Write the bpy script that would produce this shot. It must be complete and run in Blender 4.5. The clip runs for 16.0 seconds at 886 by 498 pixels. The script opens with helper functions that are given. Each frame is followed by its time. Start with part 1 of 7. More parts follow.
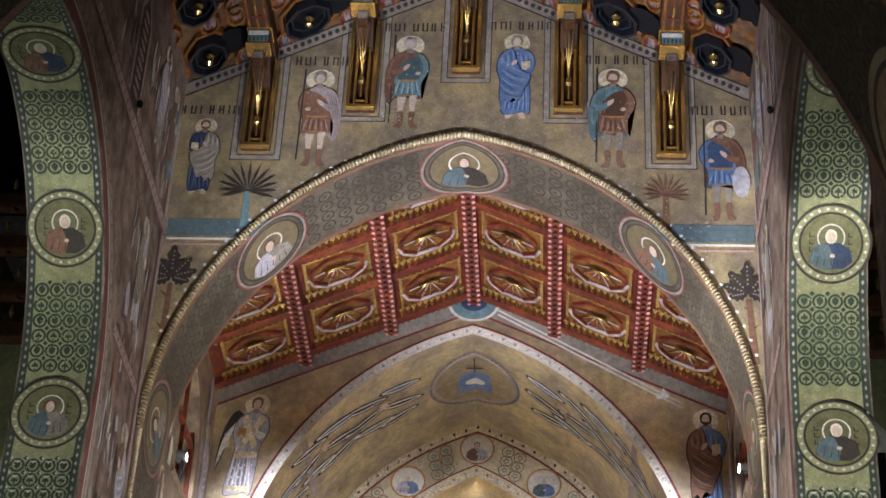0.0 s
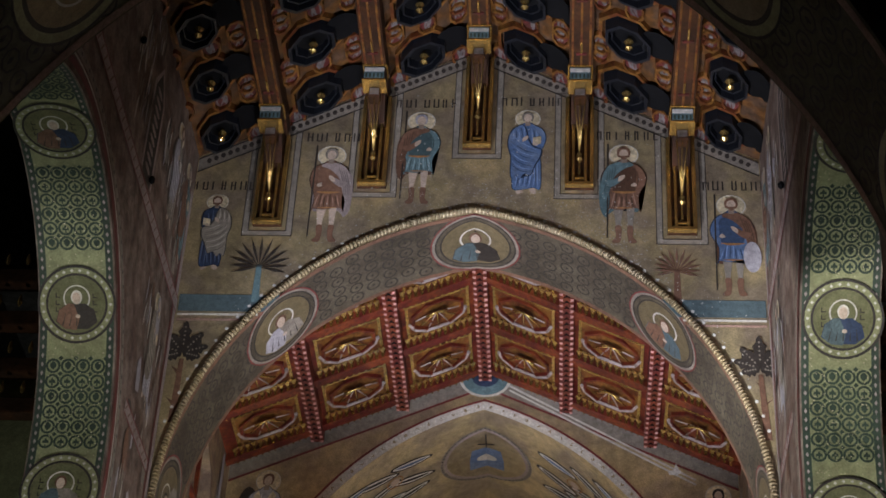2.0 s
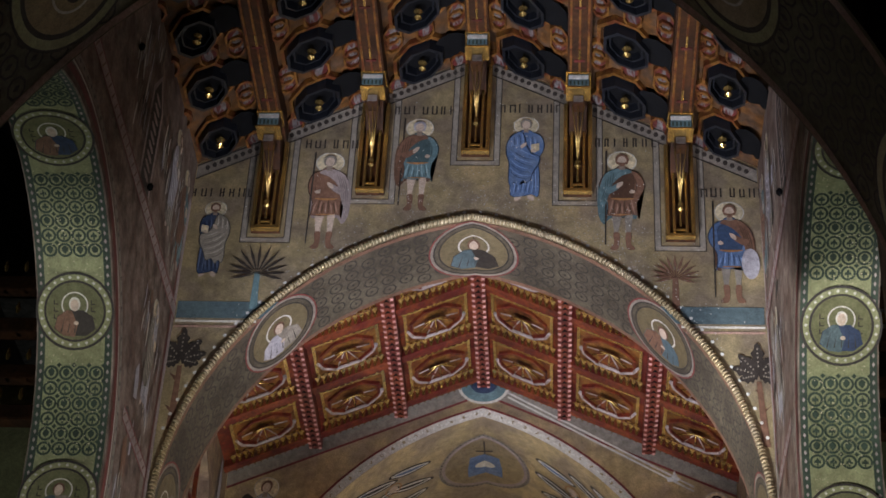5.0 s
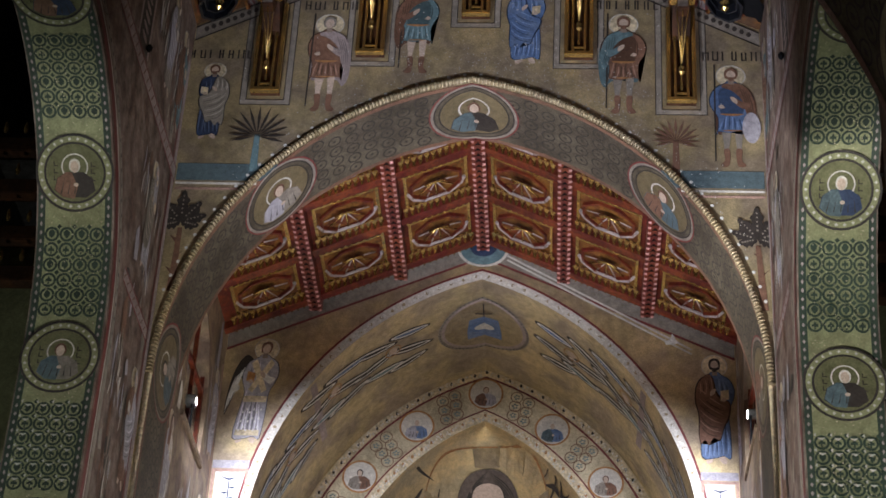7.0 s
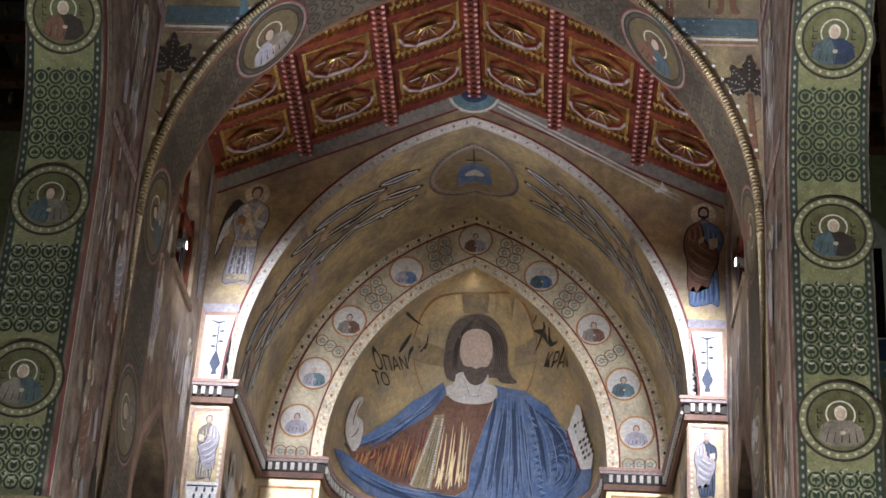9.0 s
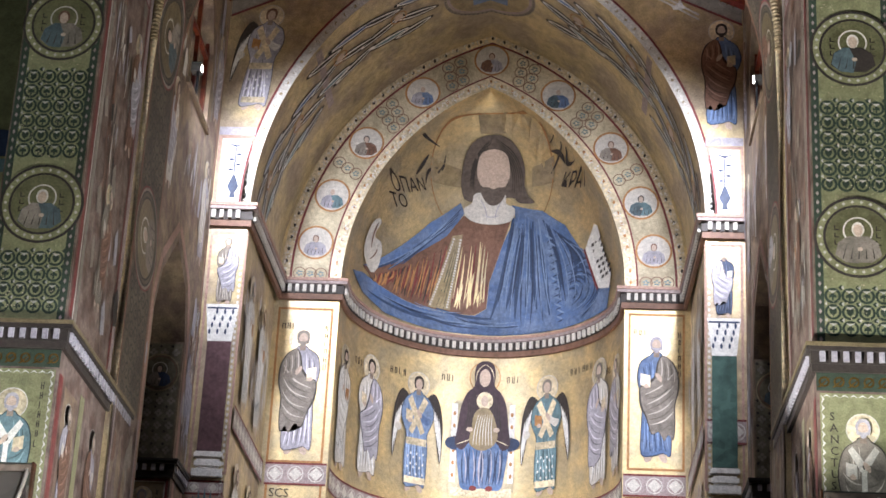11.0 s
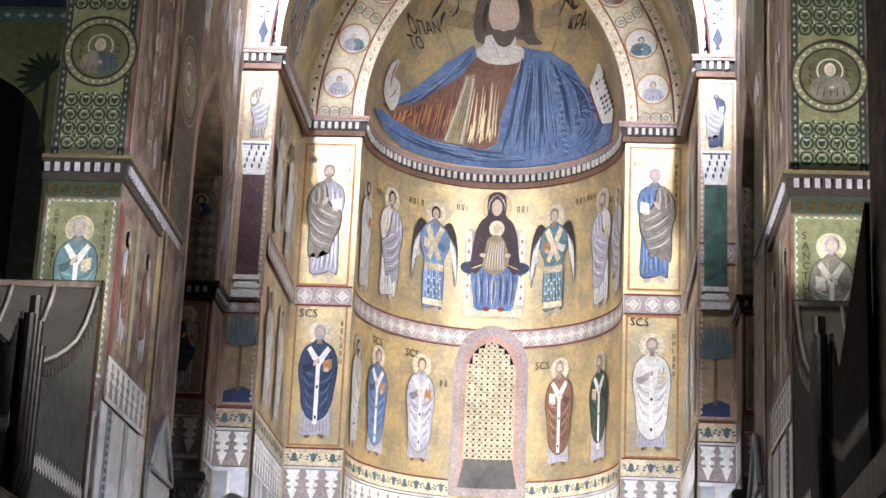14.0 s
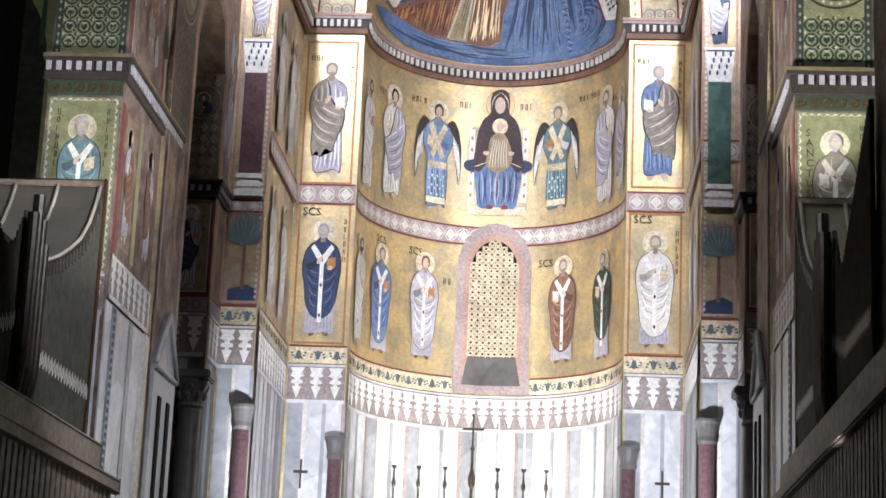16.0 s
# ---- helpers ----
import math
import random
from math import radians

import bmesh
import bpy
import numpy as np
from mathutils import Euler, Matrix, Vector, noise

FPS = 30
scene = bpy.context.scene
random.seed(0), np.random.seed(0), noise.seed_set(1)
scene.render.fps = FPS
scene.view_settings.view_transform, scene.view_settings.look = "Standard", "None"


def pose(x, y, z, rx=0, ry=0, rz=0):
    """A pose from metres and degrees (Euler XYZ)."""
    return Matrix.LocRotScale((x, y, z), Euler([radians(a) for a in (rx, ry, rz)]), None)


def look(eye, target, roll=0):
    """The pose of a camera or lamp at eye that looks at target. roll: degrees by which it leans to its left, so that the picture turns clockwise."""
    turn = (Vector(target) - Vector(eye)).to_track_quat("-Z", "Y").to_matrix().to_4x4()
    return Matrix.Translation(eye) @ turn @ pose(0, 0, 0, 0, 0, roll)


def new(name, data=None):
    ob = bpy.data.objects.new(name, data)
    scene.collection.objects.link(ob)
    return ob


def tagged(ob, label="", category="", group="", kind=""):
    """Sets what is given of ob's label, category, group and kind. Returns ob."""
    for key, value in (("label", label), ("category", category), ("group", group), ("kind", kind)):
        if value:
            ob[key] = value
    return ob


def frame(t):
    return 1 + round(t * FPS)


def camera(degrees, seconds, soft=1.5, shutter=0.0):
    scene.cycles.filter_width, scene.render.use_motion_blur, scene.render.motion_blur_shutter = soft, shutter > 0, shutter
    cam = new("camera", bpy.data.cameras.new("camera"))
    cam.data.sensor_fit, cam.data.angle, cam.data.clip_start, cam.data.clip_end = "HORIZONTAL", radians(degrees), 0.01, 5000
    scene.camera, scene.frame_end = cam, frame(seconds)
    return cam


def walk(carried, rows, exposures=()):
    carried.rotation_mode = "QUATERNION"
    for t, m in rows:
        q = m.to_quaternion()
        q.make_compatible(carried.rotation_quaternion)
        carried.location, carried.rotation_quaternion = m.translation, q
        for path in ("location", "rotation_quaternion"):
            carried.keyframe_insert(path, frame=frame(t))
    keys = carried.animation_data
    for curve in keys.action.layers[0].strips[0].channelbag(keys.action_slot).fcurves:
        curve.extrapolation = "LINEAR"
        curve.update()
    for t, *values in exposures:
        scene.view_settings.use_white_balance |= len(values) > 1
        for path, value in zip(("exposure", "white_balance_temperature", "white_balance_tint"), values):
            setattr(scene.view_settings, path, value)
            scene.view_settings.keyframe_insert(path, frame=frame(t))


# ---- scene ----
# The camera stands in the nave and tilts from the crossing roof down to the altar.
cam = camera(25.97, 16.0, soft=1.6)
ROWS = [
    (0.0, 2.210, 0.000, 2.000, 123.454, -2.551, 2.450),
    (0.5, 2.210, 0.000, 2.000, 124.047, -2.589, 2.474),
    (1.0, 2.210, 0.000, 2.000, 124.639, -2.625, 2.680),
    (1.5, 2.210, 0.000, 2.000, 125.214, -2.607, 2.760),
    (2.0, 2.210, 0.000, 2.000, 125.693, -2.707, 2.751),
    (2.5, 2.210, 0.000, 2.000, 126.042, -2.799, 2.754),
    (3.0, 2.210, 0.000, 2.000, 126.587, -2.884, 2.734),
    (3.2, 2.210, 0.000, 2.000, 127.140, -2.888, 2.748),
    (3.7, 2.210, 0.000, 2.000, 127.401, -2.875, 2.761),
    (4.2, 2.210, 0.000, 2.000, 127.074, -2.786, 2.777),
    (4.8, 2.210, 0.000, 2.000, 126.214, -2.686, 2.742),
    (5.3, 2.210, 0.000, 2.000, 125.365, -2.700, 2.618),
    (5.5, 2.210, 0.000, 2.000, 124.950, -2.744, 2.527),
    (6.0, 2.210, 0.000, 2.000, 123.957, -2.799, 2.372),
    (6.5, 2.210, 0.000, 2.000, 123.017, -2.807, 2.310),
    (7.0, 2.210, 0.000, 2.000, 121.819, -2.846, 2.596),
    (7.5, 2.210, 0.000, 2.000, 120.711, -2.935, 2.748),
    (8.0, 2.210, 0.000, 2.000, 119.560, -2.956, 2.351),
    (8.2, 2.210, 0.000, 2.000, 119.120, -3.012, 2.228),
    (8.9, 2.210, 0.000, 2.000, 117.518, -3.098, 2.101),
    (9.6, 2.210, 0.000, 2.000, 115.596, -3.161, 2.341),
    (10.3, 2.210, 0.000, 2.000, 113.870, -3.093, 2.631),
    (10.5, 2.210, 0.000, 2.000, 113.349, -3.033, 2.705),
    (11.0, 2.210, 0.000, 2.000, 111.883, -2.751, 2.841),
    (11.1, 2.230, -0.594, 1.777, 111.697, -2.690, 2.829),
    (11.4, 2.325, -3.364, 0.734, 110.833, -2.405, 2.769),
    (11.5, 2.346, -3.957, 0.510, 110.648, -2.344, 2.756),
    (12.0, 2.346, -3.957, 0.510, 109.484, -2.310, 3.141),
    (12.5, 2.346, -3.957, 0.510, 108.901, -2.411, 3.319),
    (13.0, 2.346, -3.957, 0.510, 108.145, -2.511, 3.302),
    (13.5, 2.346, -3.957, 0.510, 107.604, -2.457, 3.213),
    (14.0, 2.346, -3.957, 0.510, 106.979, -2.483, 3.266),
    (14.5, 2.346, -3.957, 0.510, 106.182, -2.534, 3.321),
    (15.0, 2.346, -3.957, 0.510, 105.380, -2.504, 3.398),
    (15.5, 2.346, -3.957, 0.510, 104.692, -2.444, 3.359),
    (16.0, 2.346, -3.957, 0.510, 103.935, -2.370, 3.402),
]
EXPO = [(0.0, 1.45), (0.4, 0.98), (2.0, 0.72), (3.2, 0.72), (6.0, 0.88), (8.0, 0.5), (10.5, 0.72), (11.5, 1.15), (13.0, 1.06), (16.0, 0.92)]
walk(cam, [(t, pose(x, y, z, rx, ry, rz)) for t, x, y, z, rx, ry, rz in ROWS], EXPO)

# ---- world and light ----
world = bpy.data.worlds.new("dim_interior")
scene.world = world
world.use_nodes = True
world.node_tree.nodes["Background"].inputs[0].default_value = (0.5, 0.55, 0.62, 1)
world.node_tree.nodes["Background"].inputs[1].default_value = 0.02


def spot(name, eye, target, watts, cone, colour=(1.0, 0.92, 0.82), soft=0.25, blend=0.6):
    data = bpy.data.lights.new(name, "SPOT")
    data.energy, data.spot_size, data.spot_blend, data.shadow_soft_size, data.color = watts, radians(cone), blend, soft, colour
    ob = new(name, data)
    ob.matrix_world = look(eye, target)
    return ob


def flood(name, eye, target, watts, size, colour=(1.0, 0.88, 0.72)):
    data = bpy.data.lights.new(name, "AREA")
    data.energy, data.size, data.color = watts, size, colour
    ob = new(name, data)
    ob.matrix_world = look(eye, target)
    return ob


# floodlights on the choir ledges, aimed at the apse
COOL = (0.95, 0.98, 1.12)
for sx in (-1, 1):
    spot("choir_flood_light", (sx * 5.7, 38.2, 22.6), (-sx * 1.3, 52, 14.6), 2600, 104, COOL, 0.3, 1.0)
    spot("ledge_flood_light", (sx * 5.9, 39.4, 21.0), (sx * 5.6, 43.2, 20.4), 12, 90, COOL)
    # unseen fill added to brighten the red roof
    spot("roof_fill_light", (sx * 3.4, 39.0, 6.0), (-sx * 1.0, 40.8, 28.6), 640, 62, (1.0, 0.92, 0.84))
    # more unseen fill, low in choir, transept and crossing and high by the nave arch
    spot("choir_fill_light", (sx * 2.6, 37.4, 2.5), (sx * 4.6, 48.0, 10.2), 4200, 54, COOL, 0.4, 0.8)
    flood("transept_floor_light", (sx * 11.0, 25.0, 1.0), (sx * 10.0, 34.9, 17.0), 420, 1.0, (0.9, 1.0, 0.95))
    spot("crossing_fill_light", (sx * 5.7, 20.4, 1.5), (0.9 - sx * 0.8, 34.9, 26.6), 13200 - 5200 * sx, 30, COOL)
    spot("pier_fill_light", (-sx * 3.4, 21.5, 1.4), (sx * 7.0, 31.5, 16.1 + 0.5 * sx), 14000 + 5500 * sx, 33 - 6 * sx, (1.0, 1.0, 0.97), 0.25, 0.45 - 0.2 * sx)
    spot("arch_fill_light", (sx * 6.4, 19.5, 14.5), (-sx * 7.0, 31.0, 8.2), 3900 + 2300 * sx, 40, COOL)
# unseen spots added for the bright zone round the altar
spot("altar_fill_light", (0.0, 41.0, 3.0), (0, 52.0, 9.6), 4200, 48, (1.0, 0.97, 0.93))
spot("reredos_fill_light", (0.0, 48.6, 4.6), (0, 52.4, 8.5), 450, 120, (1.0, 0.97, 0.93))

# ---- materials ----
CLOTH = {}  # the base colour of each material by its name


def material(name, col, rough=0.6, metal=0.0, dark=0.6, light=1.3, grain=9.0, broad=0.7, bump=0.3, cell=28.0, second=None):
    """A surface with fine grain, broad stains and small laid pieces (cell: pieces a metre)."""
    m = bpy.data.materials.new(name)
    m.use_nodes = True
    CLOTH[m.name] = col
    nt = m.node_tree
    n, l = nt.nodes, nt.links
    b = n["Principled BSDF"]
    b.inputs["Roughness"].default_value, b.inputs["Metallic"].default_value = rough, metal
    b.inputs["Specular IOR Level"].default_value = 0.32 if rough < 0.6 else 0.15
    geo = n.new("ShaderNodeNewGeometry")

    def noise_tex(scale, detail):
        t = n.new("ShaderNodeTexNoise")
        t.inputs["Scale"].default_value, t.inputs["Detail"].default_value = scale, detail
        l.new(geo.outputs["Position"], t.inputs["Vector"])
        return t
    fine, wide = noise_tex(grain, 4), noise_tex(broad, 3)
    vor = n.new("ShaderNodeTexVoronoi")
    vor.inputs["Scale"].default_value = cell
    l.new(geo.outputs["Position"], vor.inputs["Vector"])
    ramp = n.new("ShaderNodeMapRange")
    ramp.inputs["From Min"].default_value, ramp.inputs["From Max"].default_value = 0.3, 0.7
    ramp.inputs["To Min"].default_value, ramp.inputs["To Max"].default_value = dark, light
    mean = n.new("ShaderNodeMath")
    mean.operation = "ADD"
    half = n.new("ShaderNodeMath")
    half.operation, half.inputs[1].default_value = "MULTIPLY", 0.5
    l.new(fine.outputs["Fac"], mean.inputs[0])
    l.new(wide.outputs["Fac"], mean.inputs[1])
    l.new(mean.outputs[0], half.inputs[0])
    l.new(half.outputs[0], ramp.inputs["Value"])
    # each small piece has its own shade
    sep = n.new("ShaderNodeSeparateColor")
    l.new(vor.outputs["Color"], sep.inputs[0])
    piece = n.new("ShaderNodeMapRange")
    piece.inputs["To Min"].default_value, piece.inputs["To Max"].default_value = 0.83, 1.17
    l.new(sep.outputs[0], piece.inputs["Value"])
    mul = n.new("ShaderNodeMath")
    mul.operation = "MULTIPLY"
    l.new(ramp.outputs[0], mul.inputs[0])
    l.new(piece.outputs[0], mul.inputs[1])
    base = n.new("ShaderNodeMix")
    base.data_type = "RGBA"
    base.inputs["A"].default_value, base.inputs["B"].default_value = (*col, 1), (*(second or col), 1)
    mask = n.new("ShaderNodeMapRange")
    mask.inputs["From Min"].default_value, mask.inputs["From Max"].default_value = 0.42, 0.6
    l.new(noise_tex(broad * 2.3, 5).outputs["Fac"], mask.inputs["Value"])
    l.new(mask.outputs[0], base.inputs["Factor"])
    tint = n.new("ShaderNodeVectorMath")
    tint.operation = "SCALE"
    l.new(base.outputs["Result"], tint.inputs[0])
    l.new(mul.outputs[0], tint.inputs["Scale"])
    l.new(tint.outputs[0], b.inputs["Base Color"])
    if bump:
        bp = n.new("ShaderNodeBump")
        bp.inputs["Strength"].default_value, bp.inputs["Distance"].default_value = bump, 0.02
        l.new(sep.outputs[1], bp.inputs["Height"])
        l.new(bp.outputs[0], b.inputs["Normal"])
    return m


GOLD = material("gold_mosaic", (0.74, 0.585, 0.325), 0.46, 0.84, 0.74, 1.2, 7, 0.5, 0.35, 60, second=(0.55, 0.46, 0.30))
WALL_GOLD = material("dull_gold_mosaic", (0.56, 0.45, 0.26), 0.46, 0.6, 0.6, 1.3, 5, 0.45, 0.5, 46, second=(0.40, 0.32, 0.23))
OLD_GOLD = material("worn_gold_mosaic", (0.36, 0.28, 0.16), 0.5, 0.45, 0.55, 1.3, 5, 0.45, 0.5, 46, second=(0.34, 0.27, 0.18))
GREEN_GOLD = material("greenish_gold_mosaic", (0.30, 0.30, 0.165), 0.42, 0.4, 0.6, 1.3, 6, 0.5, 0.5, 46)
OLIVE_GOLD = material("olive_gold_mosaic", (0.17, 0.165, 0.085), 0.42, 0.4, 0.6, 1.3, 6, 0.5, 0.5, 46)
GREY = material("grey_mosaic", (0.27, 0.235, 0.2), 0.6, 0.1, 0.55, 1.35, 6, 0.6, 0.4, 46)
PINK = material("pinkish_mosaic_border", (0.42, 0.27, 0.22), 0.6, 0.05, 0.6, 1.3, 14, 0.8, 0.4, 46)
PALE = material("pale_mosaic", (0.62, 0.58, 0.52), 0.55, 0.0, 0.7, 1.2, 9, 0.9, 0.4, 46)
WHITE = material("white_mosaic", (0.72, 0.70, 0.66), 0.55, 0.0, 0.7, 1.2, 9, 0.9, 0.4, 46)
DARK = material("dark_brown_mosaic", (0.04, 0.032, 0.028), 0.55, 0.0, 0.6, 1.4, 9, 0.9, 0.4, 46)
RED = material("dark_red_mosaic", (0.17, 0.04, 0.038), 0.55, 0.0, 0.6, 1.4, 9, 0.9, 0.4, 46)
BROWN = material("brown_mosaic", (0.17, 0.09, 0.06), 0.55, 0.0, 0.6, 1.5, 9, 0.9, 0.4, 46)
ORANGE = material("ochre_mosaic", (0.40, 0.20, 0.08), 0.5, 0.2, 0.6, 1.4, 9, 0.9, 0.4, 46)
BLUE = material("blue_mosaic", (0.085, 0.14, 0.27), 0.5, 0.0, 0.6, 1.5, 8, 0.9, 0.4, 46, second=(0.13, 0.18, 0.29))
NAVY = material("navy_mosaic", (0.03, 0.045, 0.09), 0.5, 0.0, 0.6, 1.5, 8, 0.9, 0.4, 46)
TEAL = material("teal_mosaic", (0.12, 0.19, 0.21), 0.55, 0.0, 0.6, 1.5, 8, 0.9, 0.4, 46)
GREEN = material("green_mosaic", (0.032, 0.048, 0.034), 0.55, 0.0, 0.6, 1.5, 8, 0.9, 0.4, 46)
LAVENDER = material("grey_lilac_mosaic", (0.36, 0.34, 0.38), 0.55, 0.0, 0.6, 1.4, 8, 0.9, 0.4, 46)
SKIN = material("flesh_mosaic", (0.52, 0.40, 0.32), 0.55, 0.0, 0.75, 1.2, 9, 0.9, 0.4, 46)
MARBLE = material("veined_white_marble", (0.58, 0.58, 0.58), 0.35, 0.0, 0.75, 1.15, 5, 1.2, 0.03, 0.8, second=(0.5, 0.5, 0.52))
GREY_MARBLE = material("grey_marble", (0.30, 0.31, 0.32), 0.35, 0.0, 0.7, 1.25, 5, 1.0, 0.03, 0.8)
GREEN_MARBLE = material("green_marble", (0.06, 0.11, 0.095), 0.3, 0.0, 0.6, 1.5, 5, 0.8, 0.05, 6)
PORPHYRY = material("porphyry", (0.10, 0.055, 0.06), 0.35, 0.0, 0.6, 1.4, 12, 0.8, 0.05, 12)
# plaster with shade put into its dark base colour
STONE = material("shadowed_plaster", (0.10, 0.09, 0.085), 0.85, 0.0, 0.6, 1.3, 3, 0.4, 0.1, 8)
FRIEZE_GROUND = material("brownish_grey_marble", (0.27, 0.225, 0.21), 0.4, 0.0, 0.6, 1.4, 12, 1.0, 0.1, 30)
FLOOR = material("marble_floor", (0.3, 0.28, 0.26), 0.35, 0.0, 0.6, 1.3, 2, 0.4, 0.05, 3)
RED_WOOD = material("red_painted_wood", (0.082, 0.011, 0.008), 0.5, 0.0, 0.3, 1.8, 9, 0.9, 0.3, 12, second=(0.14, 0.03, 0.011))
BROWN_WOOD = material("dark_painted_wood", (0.036, 0.017, 0.010), 0.62, 0.0, 0.5, 1.6, 9, 0.9, 0.3, 12, second=(0.06, 0.024, 0.011))
GILT = material("gilded_wood", (0.60, 0.40, 0.14), 0.26, 0.9, 0.6, 1.4, 10, 1.0, 0.3, 16)
# flat black: stands for shade in hollows, and colours plain black things
BLACK = material("shade_and_plain_black", (0.004, 0.004, 0.005), 0.8, 0.0, 0.6, 1.4, 4, 0.5, 0.1, 10)
BEIGE = material("beige_painted_wood", (0.42, 0.375, 0.31), 0.6, 0.0, 0.85, 1.12, 3, 0.4, 0.0, 0.7)
OLIVE = material("grey_green_panel", (0.06, 0.064, 0.054), 0.6, 0.0, 0.8, 1.15, 3, 0.3, 0.0, 0.7)
TIN = material("dull_tin", (0.065, 0.063, 0.05), 0.5, 0.3, 0.7, 1.2, 4, 0.5, 0.05, 6)
OAK = material("weathered_oak", (0.20, 0.16, 0.125), 0.6, 0.0, 0.6, 1.3, 6, 0.6, 0.2, 9)
BRONZE = material("dark_bronze", (0.07, 0.06, 0.05), 0.4, 0.7, 0.6, 1.3, 9, 0.9, 0.1, 9)
LEAD = material("pierced_stone", (0.50, 0.42, 0.29), 0.5, 0.2, 0.6, 1.3, 9, 0.9, 0.1, 9)

# side walls: browner and darker than the gold of the front walls
SIDE_GOLD = material("brownish_gold_mosaic", (0.27, 0.20, 0.13), 0.55, 0.2, 0.45, 1.5, 4, 0.8, 0.4, 46, second=(0.19, 0.13, 0.1))
WALL_BROWN = material("pinkish_brown_mosaic", (0.21, 0.16, 0.135), 0.6, 0.08, 0.45, 1.6, 4, 0.8, 0.4, 18, second=(0.13, 0.085, 0.07))
# mosaic with the shade of unlit places put into its colour
DIM = material("shade_toned_mosaic", (0.17, 0.15, 0.105), 0.7, 0.05, 0.5, 1.4, 5, 0.6, 0.4, 18)
RIM_GOLD = material("pale_gold_moulding", (0.64, 0.54, 0.37), 0.38, 0.2, 0.5, 1.5, 16, 1.2, 0.5, 14)
PALE_GOLD = material("pale_gold_mosaic", (0.60, 0.52, 0.36), 0.45, 0.12, 0.65, 1.25, 9, 0.6, 0.5, 46, second=(0.44, 0.37, 0.25))
# dark marble; on the choir columns it also carries their shade
DARK_MARBLE = material("shade_and_dark_marble", (0.11, 0.105, 0.10), 0.35, 0.0, 0.7, 1.25, 5, 1.0, 0.03, 0.8)
SKY_BLUE = material("light_blue_mosaic", (0.17, 0.235, 0.36), 0.5, 0.0, 0.6, 1.5, 8, 0.9, 0.4, 46)
MAUVE = material("mauve_grey_mosaic", (0.36, 0.29, 0.28), 0.6, 0.05, 0.6, 1.3, 12, 0.8, 0.4, 46)
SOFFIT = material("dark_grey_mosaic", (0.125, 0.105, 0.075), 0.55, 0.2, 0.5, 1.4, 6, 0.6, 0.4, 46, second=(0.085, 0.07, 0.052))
# a darker gold for soffit medallions and pier cornice fillets
DIM_GOLD = material("dark_gold_mosaic", (0.19, 0.15, 0.085), 0.5, 0.3, 0.6, 1.3, 6, 0.6, 0.4, 46)
GOLD_WOOD = material("brown_gilded_wood", (0.20, 0.09, 0.022), 0.4, 0.35, 0.4, 1.8, 12, 1.4, 0.3, 12, second=(0.12, 0.035, 0.014))
ROOF_OCHRE = material("ochre_painted_wood", (0.10, 0.044, 0.014), 0.62, 0.0, 0.4, 1.9, 6, 1.3, 0.2, 9, second=(0.07, 0.04, 0.025))
PINK_PAINT = material("pink_painted_wood", (0.55, 0.29, 0.27), 0.5, 0.0, 0.6, 1.4, 12, 1.0, 0.2, 12)
WHITE_PAINT = material("white_painted_wood", (0.62, 0.60, 0.58), 0.45, 0.0, 0.6, 1.2, 12, 1.0, 0.2, 12)
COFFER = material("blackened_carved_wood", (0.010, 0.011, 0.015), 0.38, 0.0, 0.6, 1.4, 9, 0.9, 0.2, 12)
PANEL_RED = material("faded_red_paint", (0.11, 0.024, 0.022), 0.6, 0.0, 0.4, 1.6, 9, 1.6, 0.2, 12, second=(0.07, 0.025, 0.02))
PANEL_WHITE = material("faded_white_paint", (0.15, 0.13, 0.13), 0.6, 0.0, 0.4, 1.5, 9, 1.6, 0.2, 12)
VEIL = material("dark_violet_brown_mosaic", (0.055, 0.034, 0.042), 0.55, 0.0, 0.6, 1.4, 9, 0.9, 0.3, 46)
BAND_BLUE = material("dull_blue_grey_mosaic", (0.085, 0.12, 0.135), 0.55, 0.0, 0.6, 1.4, 8, 0.9, 0.3, 46)
LATTICE = material("dark_inlaid_marble", (0.22, 0.24, 0.25), 0.4, 0.0, 0.5, 1.6, 14, 1.0, 0.1, 14)
WINDOW_GLASS = material("night_glass", (0.10, 0.11, 0.13), 0.15, 0.0, 0.8, 1.2, 2, 0.5, 0.05, 4)
LAMP = material("lamp_face", (1, 1, 1), 0.5)
LAMP.node_tree.nodes["Principled BSDF"].inputs["Emission Color"].default_value = (1.0, 0.97, 0.92, 1)
LAMP.node_tree.nodes["Principled BSDF"].inputs["Emission Strength"].default_value = 12.0

# ---- building helpers ----


def part(name, bm, mat, parent=None, label=""):
    """Links a bmesh as one mesh object, under parent where one is given."""
    me = bpy.data.meshes.new(name)
    bm.to_mesh(me)
    bm.free()
    me.materials.append(mat)
    ob = new(name, me)
    if parent:
        ob.parent = parent
    if label:
        ob["label"] = label
    return ob


def thing(name, label, category, group="", kind="", at=(0, 0, 0)):
    ob = new(name)
    ob.location = at
    ob.empty_display_size = 0.2
    return tagged(ob, label, category, group, kind)


def setting(name, bm, mat, label, category):
    return tagged(part(name, bm, mat), label, category, "", "structure")


def box(bm, x0, y0, z0, x1, y1, z1, bevel=0.0):
    vs = bmesh.ops.create_cube(bm, size=1.0)["verts"]
    for v in vs:
        v.co = ((x0 + x1) / 2 + v.co.x * (x1 - x0), (y0 + y1) / 2 + v.co.y * (y1 - y0), (z0 + z1) / 2 + v.co.z * (z1 - z0))
    if bevel:
        es = {e for v in vs for e in v.link_edges}
        bmesh.ops.bevel(bm, geom=list(es), offset=bevel, segments=2, affect="EDGES")
    return bm


